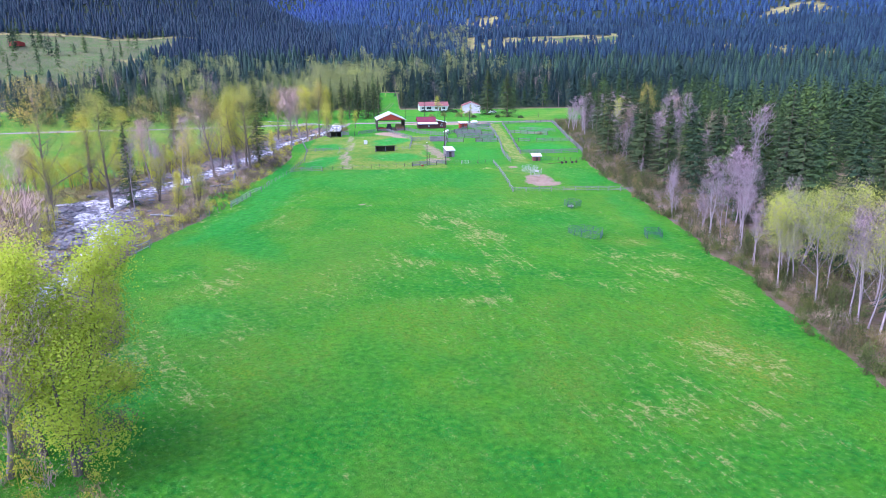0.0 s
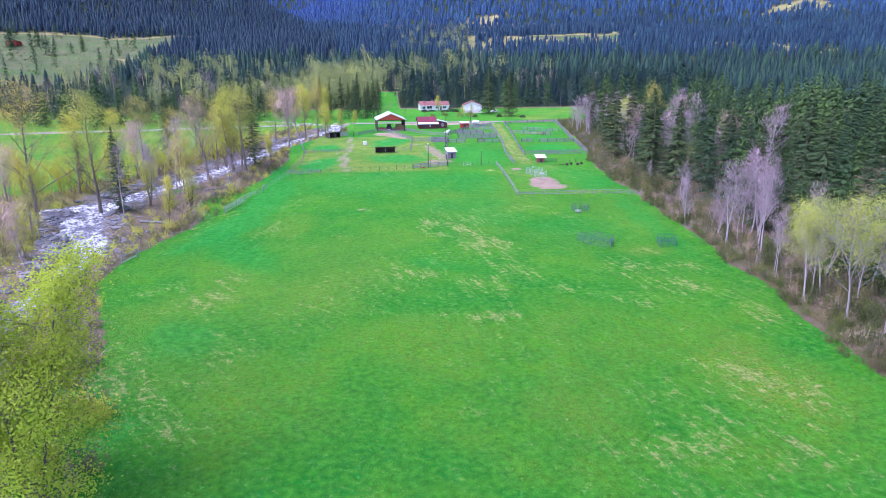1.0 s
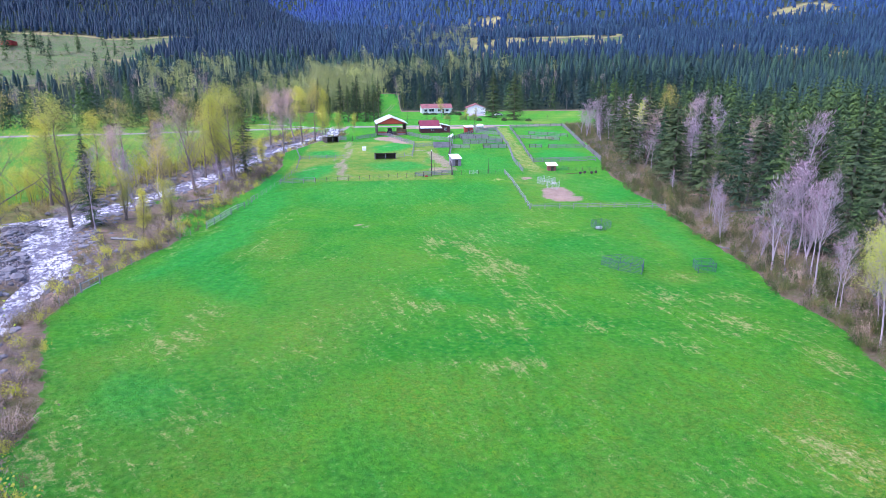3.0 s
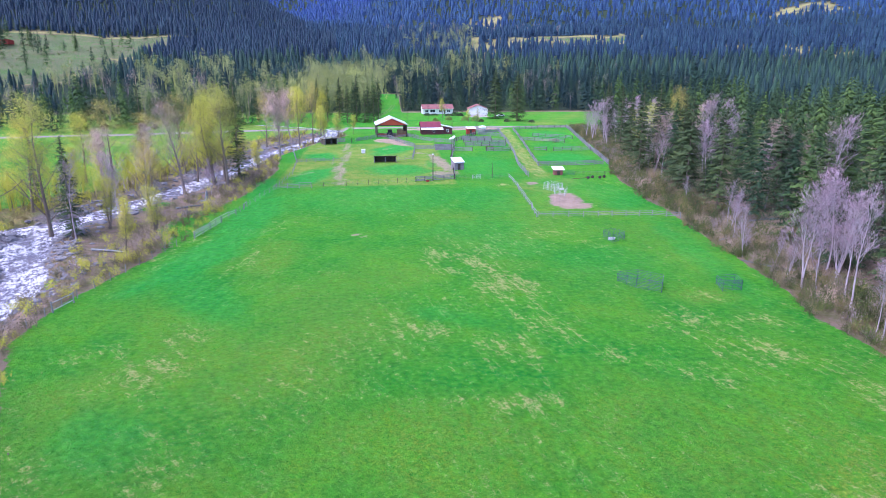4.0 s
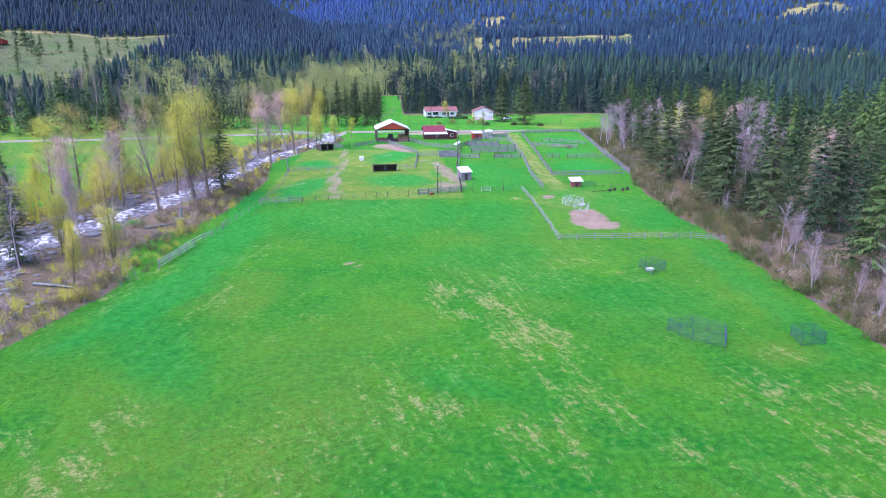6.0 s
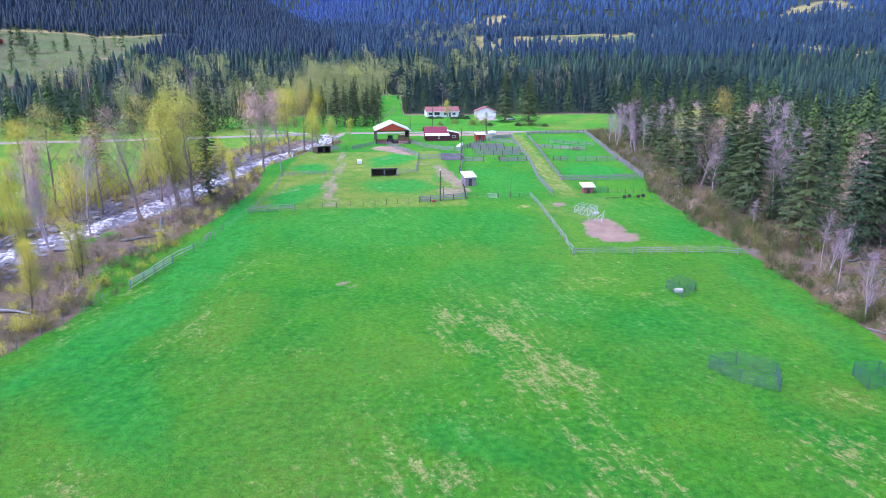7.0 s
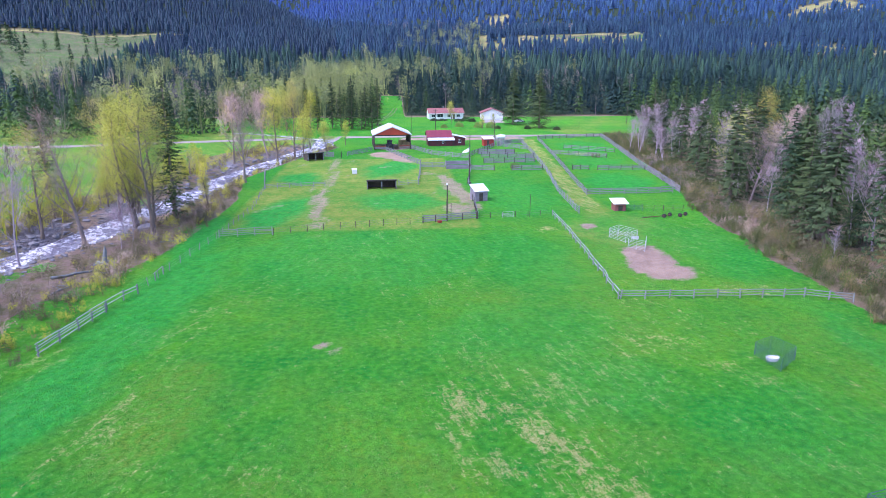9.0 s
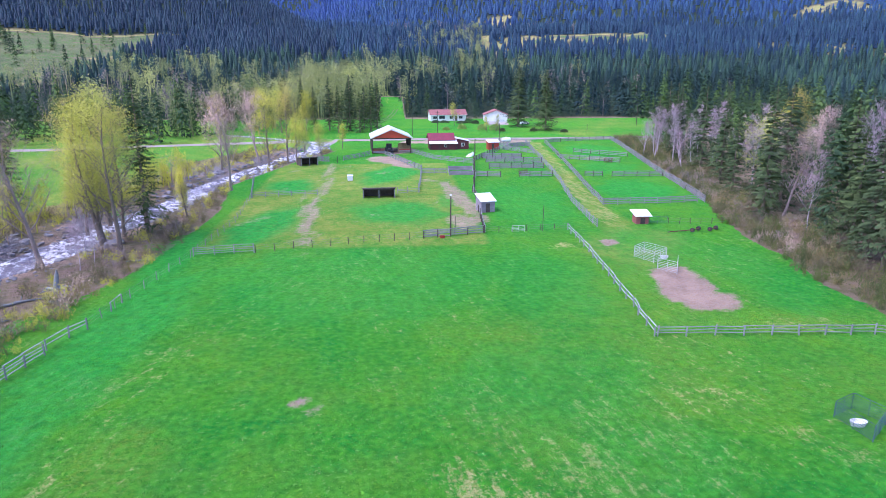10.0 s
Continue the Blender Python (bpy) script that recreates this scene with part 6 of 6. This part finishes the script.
def water_bin():
    ob = root("feed_bunk", pose(14.3, 159.5, 0, 0, 0, 0), "low open feed bunk of silvered boards", "feed bunk")
    for z in (0.2, 0.45, 0.7, 0.95):
        part("board", boxed((0, 5.6, 0.0, 0.06, z - 0.12, z + 0.12)), MAUVE_WOOD, ob)
        part("board", boxed((0.3, 6.2, 7.4, 7.46, z - 0.12, z + 0.12)), MAUVE_WOOD, ob)
        part("board", slab([(0.0, 0.07, z - 0.12), (0.3, 7.39, z - 0.12), (0.3, 7.39, z + 0.12), (0.0, 0.07, z + 0.12)], 0.05), MAUVE_WOOD, ob)
        part("board", slab([(5.6, 0.07, z - 0.12), (6.2, 7.39, z - 0.12), (6.2, 7.39, z + 0.12), (5.6, 0.07, z + 0.12)], 0.05), MAUVE_WOOD, ob)
    for x, y in ((0, 0), (2.8, 0), (5.6, 0), (0.3, 7.4), (6.2, 7.4)):
        part("post", boxed((x - 0.08, x + 0.08, y - 0.16, y - 0.01, 0, 1.2)), OLD_WOOD, ob)
    return ob


water_bin()


def tank(x, y):
    ob = root("propane_tank", pose(x, y, height_at(x, y), 0, 0, 5), "white horizontal propane tank on stands", "tank")
    bm = bmesh.new()
    bmesh.ops.create_uvsphere(bm, u_segments=16, v_segments=10, radius=0.75)
    bmesh.ops.rotate(bm, verts=bm.verts, matrix=Matrix.Rotation(radians(90), 3, "Y"))
    for v in bm.verts:
        v.co.x = v.co.x * 0.6 + (1.1 if v.co.x > 0.01 else -1.1 if v.co.x < -0.01 else 0)
        v.co.z += 1.05
    part("vessel", bm, WHITE, ob)
    for sx in (-0.9, 0.9):
        part("stand", boxed((sx - 0.08, sx + 0.08, -0.5, 0.5, 0, 0.45)), OLD_WOOD, ob)
    part("valve_hood", boxed((-0.2, 0.2, -0.2, 0.2, 1.78, 2.0), bevel=0.04), WHITE, ob)


tank(38.2, 224)
ob = root("upturned_boat", pose(22.8, 192.0, 0.05, 0, -14, 50), "upturned white boat lying in the grass", "boat")
bm = bmesh.new()
rows = []
for k in range(7):
    f = k / 6
    half = 0.75 * math.sin(math.pi * (0.18 + 0.80 * f)) + 0.05
    rows.append([bm.verts.new((-1.9 + 3.8 * f, half * math.cos(a), 0.7 * math.sin(a) * (0.6 + 0.4 * math.sin(math.pi * f)))) for a in np.linspace(0, math.pi, 7)])
for a, b in zip(rows[:-1], rows[1:]):
    for k in range(6):
        bm.faces.new((a[k], b[k], b[k + 1], a[k + 1]))
bm.faces.new(rows[0]), bm.faces.new(rows[-1][::-1])
bmesh.ops.recalc_face_normals(bm, faces=bm.faces)
part("hull", bm, WHITE, ob)
part("keel", boxed((-1.7, 1.7, -0.03, 0.03, 0.62, 0.76)), WHITE, ob)

ob = root("salt_box", pose(-8.5, 153.0, height_at(-8.5, 153), 0, 0, 8), "white box feeder with a grey side on the pasture", "feeder")
part("bin", boxed((0, 1.1, 0, 0.9, 0.1, 1.1), bevel=0.05), WHITE, ob)
part("lid", slab([(-0.08, -0.1, 1.12), (1.18, -0.1, 1.12), (1.18, 1.0, 1.3), (-0.08, 1.0, 1.3)], 0.06), WHITE_METAL, ob)
part("skid", boxed((0.05, 0.15, -0.2, 1.1, 0, 0.1)), DARK_WOOD, ob)
part("skid", boxed((0.95, 1.05, -0.2, 1.1, 0, 0.1)), DARK_WOOD, ob)


def roller(x, y, turn):
    ob = root("ground_roller", pose(x, y, height_at(x, y), 0, 0, turn), "dark iron field roller resting in the grass", "farm implement", "field rollers")
    for s in (-0.85, 0.85):
        bm = bmesh.new()
        bmesh.ops.create_cone(bm, cap_ends=True, segments=18, radius1=0.34, radius2=0.34, depth=0.26, matrix=pose(s, 0, 0.34, 0, 90, 0))
        wheel = part("wheel", bm, DARK, ob)
        bm = bmesh.new()
        bmesh.ops.create_cone(bm, cap_ends=True, segments=12, radius1=0.13, radius2=0.13, depth=0.36, matrix=pose(s, 0, 0.34, 0, 90, 0))
        part("hub", bm, RUST, wheel)
    part("axle", boxed((-1.0, 1.0, -0.05, 0.05, 0.29, 0.39)), RUST, ob)
    return ob


roller(47.6, 104.0, 35)
roller(50.6, 104.5, 35)
ob = root("drawbar", pose(43.4, 103.6, height_at(43.4, 103.6), 0, -3, 4), "long rusty drawbar lying towards the rollers", "farm implement")
part("beam", boxed((0, 4.1, -0.06, 0.06, 0.02, 0.14)), RUST, ob)
part("hitch", boxed((-0.3, 0.0, -0.12, 0.12, 0.02, 0.10)), DARK, ob)


def hay_feeder(x, y):
    ob = root("hay_ring", pose(x, y, height_at(x, y)), "rusty round hay feeder inside the corral", "hay feeder", "hay feeders")
    n = 14
    for z in (0.05, 0.6, 1.1):
        verts, faces = [], []
        tube(verts, faces, [Vector((math.cos(6.283 * k / n) * 1.1, math.sin(6.283 * k / n) * 1.1, z)) for k in range(n + 1)], [0.03] * (n + 1), 5)
        mesh_part("ring", raw_mesh("ring", verts, faces, RUST), ob)
    for k in range(n):
        a = 6.283 * k / n
        part("bar", boxed((math.cos(a) * 1.1 - 0.025, math.cos(a) * 1.1 + 0.025, math.sin(a) * 1.1 - 0.025, math.sin(a) * 1.1 + 0.025, 0.05, 1.1)), RUST, ob)
    return ob


hay_feeder(31.5, 160)
hay_feeder(57.5, 178)


def car(x, y, turn):
    ob = root("parked_car", pose(x, y, height_at(x, y), 0, 0, turn), "white car parked beside the garage spruces", "car")
    bm = bmesh.new()
    prof = [(-2.1, 0.35), (-2.1, 0.85), (-1.3, 0.95), (-0.7, 1.45), (0.9, 1.45), (1.5, 0.98), (2.1, 0.9), (2.15, 0.35)]
    a = [bm.verts.new((x_, -0.85, z_)) for x_, z_ in prof]
    b = [bm.verts.new((x_, 0.85, z_)) for x_, z_ in prof]
    bm.faces.new(a), bm.faces.new(b[::-1])
    for k in range(8):
        bm.faces.new((a[k], b[k], b[(k + 1) % 8], a[(k + 1) % 8]))
    bmesh.ops.recalc_face_normals(bm, faces=bm.faces)
    part("body", bm, WHITE, ob)
    part("window", boxed((-0.6, 0.85, -0.87, -0.855, 0.98, 1.35)), GLASS_DARK, ob, "dark glass window")
    for sx in (-1.3, 1.3):
        for sy in (-0.78, 0.78):
            bm = bmesh.new()
            bmesh.ops.create_cone(bm, cap_ends=True, segments=14, radius1=0.33, radius2=0.33, depth=0.2, matrix=pose(sx, sy, 0.33, 90, 0, 0))
            part("wheel", bm, DARK, ob, "black rubber tyre")


car(57, 291, 20)


# ---- rocks, brush, stumps ----
def stone_template(rnd):
    bm = bmesh.new()
    bmesh.ops.create_icosphere(bm, subdivisions=1, radius=1)
    v = np.array([tuple(q.co * rnd.uniform(0.75, 1.2)) for q in bm.verts]) * np.array([1, 1, 0.6])
    f = np.array([[q.index for q in p.verts] for p in bm.faces])
    bm.free()
    return v, f


def bush_template(rnd, twigs, leaves, upright=0.8):
    verts, faces = [], []
    for k in range(twigs):
        a, r = rnd.uniform(0, 6.283), rnd.uniform(0.15, 1.0)
        p = Vector((rnd.gauss(0, 0.18), rnd.gauss(0, 0.18), 0))
        q = Vector((math.cos(a) * r, math.sin(a) * r, rnd.uniform(0.45, 1.0) * (1.15 - 0.4 * r)))
        w = Vector((-math.sin(a), math.cos(a), 0)) * 0.011
        b = len(verts)
        m = (p + q) / 2 + Vector((0, 0, 0.1))
        verts += [p - w, p + w, m + w * 0.8, q, m - w * 0.8]
        faces += [(b, b + 1, b + 2), (b, b + 2, b + 4), (b + 4, b + 2, b + 3)]
        for _ in range(leaves):
            f = rnd.uniform(0.35, 1.0)
            o = p.lerp(q, f) + Vector((rnd.gauss(0, 0.10), rnd.gauss(0, 0.10), rnd.gauss(0, 0.08)))
            u = Vector((rnd.gauss(0, 1), rnd.gauss(0, 1), rnd.gauss(0, 1))).normalized() * rnd.uniform(0.03, 0.065)
            w2 = u.orthogonal().normalized() * 0.03
            b = len(verts)
            verts += [o - u, o + w2, o + u, o - w2]
            faces += [(b, b + 1, b + 2), (b, b + 2, b + 3)]
    return np.array([tuple(v) for v in verts]), np.array(faces)


rnd = random.Random(21)
stones = [stone_template(rnd) for _ in range(6)]
places = []
r3 = np.random.RandomState(8)
while len(places) < 3200:
    k = r3.randint(3, len(RIVER) - 3)
    t = r3.uniform()
    (ax, ay), (bx, by) = RIVER[k], RIVER[k + 1]
    side = r3.choice([-1, 1]) * abs(r3.normal(4.6, 1.9)) if r3.uniform() < 0.8 else r3.uniform(-4, 4)
    n = np.array([-(by - ay), bx - ax]) / math.hypot(bx - ax, by - ay)
    x, y = ax + (bx - ax) * t + n[0] * side, ay + (by - ay) * t + n[1] * side
    if x > edge_at(EDGE_L, y) - 3:
        continue
    s = r3.gamma(2.0, 0.11) + 0.10
    places.append((x, y, max(height_at(x, y), -1.25), s, s * r3.uniform(0.8, 1.3), r3.uniform()))
tagged(new("river_stones", scatter_mesh("river_stones", stones, places, STONE, rnd)), "grey cobbles and boulders along the river", "stones", kind="stuff")

bushes = [bush_template(rnd, 22, 5) for _ in range(5)]
green_bushes = [bush_template(rnd, 18, 10) for _ in range(4)]
places, leafy_places, olive_places = [], [], []
for k in range(1700):
    y = r3.uniform(-40, 235)
    x = float(edge_at(EDGE_R, y)) + abs(r3.normal(0, 5.0)) - 0.4 + 1.1 * math.sin(y / 3.1) * math.sin(y / 7.7)
    h = r3.uniform(1.0, 3.0) * (0.7 + 0.05 * min(10, x - float(edge_at(EDGE_R, y))))
    (olive_places if r3.uniform() < 0.5 else places).append((x, y, height_at(x, y) - 0.05, h, h * r3.uniform(0.55, 0.95), r3.uniform() ** 2))
for k in range(900):
    y = r3.uniform(-50, 205)
    x = float(edge_at(EDGE_L, y)) - abs(r3.normal(0, 6.0)) - 0.2
    z = height_at(x, y)
    if z < -0.75:
        continue
    h = r3.uniform(0.6, 2.2)
    (leafy_places if r3.uniform() < 0.26 else places).append((x, y, z - 0.05, h, h * r3.uniform(0.6, 1.0), r3.uniform() ** 2))
for k in range(500):
    t = r3.uniform()
    y = r3.uniform(20, 215)
    x = float(edge_at([(p[0], p[1]) for p in RIVER[::-1]], y)) - 8 - abs(r3.normal(0, 6))
    h = r3.uniform(0.6, 2.6)
    (leafy_places if r3.uniform() < 0.35 else places).append((x, y, height_at(x, y) - 0.05, h, h * r3.uniform(0.6, 1.0), r3.uniform() ** 2))
for k in range(46):
    x, y = -23.5 - abs(r3.normal(0, 6)), r3.uniform(-52, -20)
    h = r3.uniform(1.2, 3.2)
    leafy_places.append((x, y, height_at(x, y) - 0.05, h, h * r3.uniform(0.7, 1.0), r3.uniform() ** 2))
tagged(new("brush", scatter_mesh("brush", bushes, places, BRUSH, rnd)), "brown budding brush along the wood and river edges", "brush", kind="stuff")
tagged(new("olive_brush", scatter_mesh("olive_brush", bushes, olive_places, OLIVE, rnd)), "olive-green budding brush at the wood's edge", "brush", kind="stuff")
tagged(new("green_brush", scatter_mesh("green_brush", green_bushes, leafy_places, LEAF, rnd)), "yellow-green leafing willow brush by the river", "brush", kind="stuff")

mauve = [bush_template(rnd, 24, 2) for _ in range(4)]
places = []
for k in range(260):
    y = r3.uniform(-25, 60) if k < 110 else r3.uniform(90, 175)
    x = float(edge_at(EDGE_R, y)) + 1.0 + abs(r3.normal(0, 6.0))
    h = r3.uniform(1.2, 2.6)
    places.append((x, y, height_at(x, y) - 0.05, h, h * r3.uniform(0.8, 1.2), r3.uniform()))
for k in range(160):
    y = r3.uniform(-45, 120)
    x = float(edge_at(EDGE_L, y)) - 1.5 - abs(r3.normal(0, 5.0))
    h = r3.uniform(1.0, 2.6)
    if height_at(x, y) > -0.8:
        places.append((x, y, height_at(x, y) - 0.05, h, h * r3.uniform(0.8, 1.2), r3.uniform()))
tagged(new("mauve_brush", scatter_mesh("mauve_brush", mauve, places, FAR_TWIG, rnd)), "mauve leafless thicket along the meadow's edges", "brush", kind="stuff")


def shrub(x, y, tall, wide, material, label):
    verts, faces = [], []
    rr = random.Random(int(x * 7 + y))
    for _ in range(420):
        d = Vector((rr.gauss(0, 1), rr.gauss(0, 1), abs(rr.gauss(0, 1)))).normalized() * rr.uniform(0.6, 1.0)
        o = Vector((d.x * wide, d.y * wide * 0.7, d.z * tall))
        u = Vector((rr.gauss(0, 1), rr.gauss(0, 1), rr.gauss(0, 1))).normalized() * 0.22
        w = u.orthogonal().normalized() * 0.15
        b = len(verts)
        verts += [o - u, o + w, o + u, o - w]
        faces.append((b, b + 1, b + 2, b + 3))
    ob = root("garden_shrub", pose(x, y, height_at(x, y)), label, "shrub", "garden shrubs")
    mesh_part("foliage", raw_mesh("foliage", verts, faces, material), ob)
    verts, faces = [], []
    tube(verts, faces, [Vector((0, 0, -0.1)), Vector((0.05, 0, tall * 0.6))], [0.08, 0.03], 5)
    mesh_part("stem", raw_mesh("stem", verts, faces, BARK), ob)


for x, y, t, w in ((20, 303, 1.2, 1.8), (24, 304, 1.0, 2.4), (31, 300, 1.2, 2.2), (34.5, 301, 2.6, 2.2), (37, 298, 1.6, 1.8), (43, 262, 1.4, 1.3), (55, 262, 1.5, 1.4), (66, 258, 1.3, 1.6)):
    shrub(x, y, t, w, NEEDLE, "dark green rounded shrub on the farm lawn")
for x, y, t, w in ((28.5, 272, 2.2, 2.0), (36, 268, 2.4, 2.2), (41, 267, 2.6, 2.4), (22, 268, 1.4, 1.5)):
    shrub(x, y, t, w, GARDEN_LEAF, "pale green leafing shrub on the farm lawn")


def stump(x, y):
    ob = root("uprooted_stump", pose(x, y, height_at(x, y), 0, 0, 30), "grey uprooted stump with broken roots", "stump")
    rr = random.Random(4)
    verts, faces = [], []
    tube(verts, faces, [Vector((0, 0, 0)), Vector((0.1, 0, 0.9)), Vector((0.3, 0.1, 2.0)), Vector((0.35, 0.1, 2.6))], [0.4, 0.3, 0.22, 0.05], 7)
    mesh_part("snag", raw_mesh("snag", verts, faces, OLD_WOOD, True), ob)
    for k in range(7):
        a = rr.uniform(0, 6.28)
        verts, faces = [], []
        tube(verts, faces, [Vector((0, 0, 0.3)), Vector((math.cos(a) * 0.8, math.sin(a) * 0.8, 0.55)), Vector((math.cos(a) * 1.7, math.sin(a) * 1.7, rr.uniform(0.05, 0.9)))], [0.2, 0.13, 0.03], 5)
        mesh_part("broken_root", raw_mesh("broken_root", verts, faces, OLD_WOOD, True), ob)


def fallen_log(x, y, length, r, turn, label):
    rr = random.Random(int(x * 3))
    verts, faces = [], []
    n = 6
    pts = [Vector((length * k / n, rr.gauss(0, 0.12), r * 0.8 + rr.gauss(0, 0.03))) for k in range(n + 1)]
    tube(verts, faces, pts, [r * (1 - 0.5 * k / n) for k in range(n + 1)], 7)
    ob = root("fallen_log", pose(x, y, height_at(x, y), 0, 0, turn), label, "log", "fallen logs")
    mesh_part("stem", raw_mesh("stem", verts, faces, OLD_WOOD, True), ob)
    for k in range(3):
        verts, faces = [], []
        p = pts[2 + k]
        tube(verts, faces, [p, p + Vector((0.3, rr.choice((-1, 1)) * 0.5, 0.4)), p + Vector((0.5, rr.choice((-1, 1)) * 0.9, 0.5))], [r * 0.35, r * 0.2, 0.02], 4)
        mesh_part("limb", raw_mesh("limb", verts, faces, OLD_WOOD, True), ob)


stump(-36.3, 81.6)
for x, y, ln, r, turn in ((-40.5, 76.5, 5.5, 0.2, 40), (-35.5, 78, 2.2, 0.18, -30), (-38, 70, 4, 0.15, 70), (-44, 48, 6, 0.22, -20), (-33, 93, 3.5, 0.12, 20)):
    fallen_log(x, y, ln, r, turn, "bleached fallen log on the river bank")
for x, y, ln, r, turn in ((50.5, 46, 6, 0.14, 25), (53, 30, 7, 0.13, 130), (58, 98, 5, 0.13, 60), (62, 58, 6, 0.15, 10), (76, 172, 6, 0.15, 40)):
    fallen_log(x, y, ln, r, turn, "pale fallen log in the woodland brush")


# ---- grass ----
def tuft_template(rnd, blades):
    verts, faces = [], []
    for k in range(blades):
        a, r = rnd.uniform(0, 6.283), rnd.uniform(0.2, 1.0)
        p = Vector((rnd.gauss(0, 0.35), rnd.gauss(0, 0.35), 0))
        w = Vector((-math.sin(a), math.cos(a), 0)) * 0.12
        b = len(verts)
        verts += [p - w, p + w, p + Vector((math.cos(a) * r, math.sin(a) * r, rnd.uniform(0.6, 1.0)))]
        faces.append((b, b + 1, b + 2))
    return np.array([tuple(v) for v in verts]), np.array(faces)


tufts = [tuft_template(rnd, 5) for _ in range(8)]
n = 62000
y = -45 + 155 * r3.beta(1.2, 1.6, n)
x = edge_at(EDGE_L, y) + 0.3 + (edge_at(EDGE_R, y) - edge_at(EDGE_L, y) - 0.6) * r3.uniform(0, 1, n)
keep = (patches(x, y, SOIL) < 0.3) & (wobble(x, y, 6, 3) + r3.uniform(-1, 1, n) > -0.4)
x, y = x[keep], y[keep]
s = r3.uniform(0.10, 0.26, len(x))
tint = np.clip(0.22 + 0.25 * wobble(x, y, 11, 8) + r3.normal(0, 0.3, len(x)), 0, 1)
tagged(new("grass", scatter_mesh("grass", tufts, np.stack([x, y, height(x, y) - 0.02, s * 0.7, s, tint], -1), TUFT, rnd)), "uneven tufts of bright green meadow grass", "grass", kind="stuff")
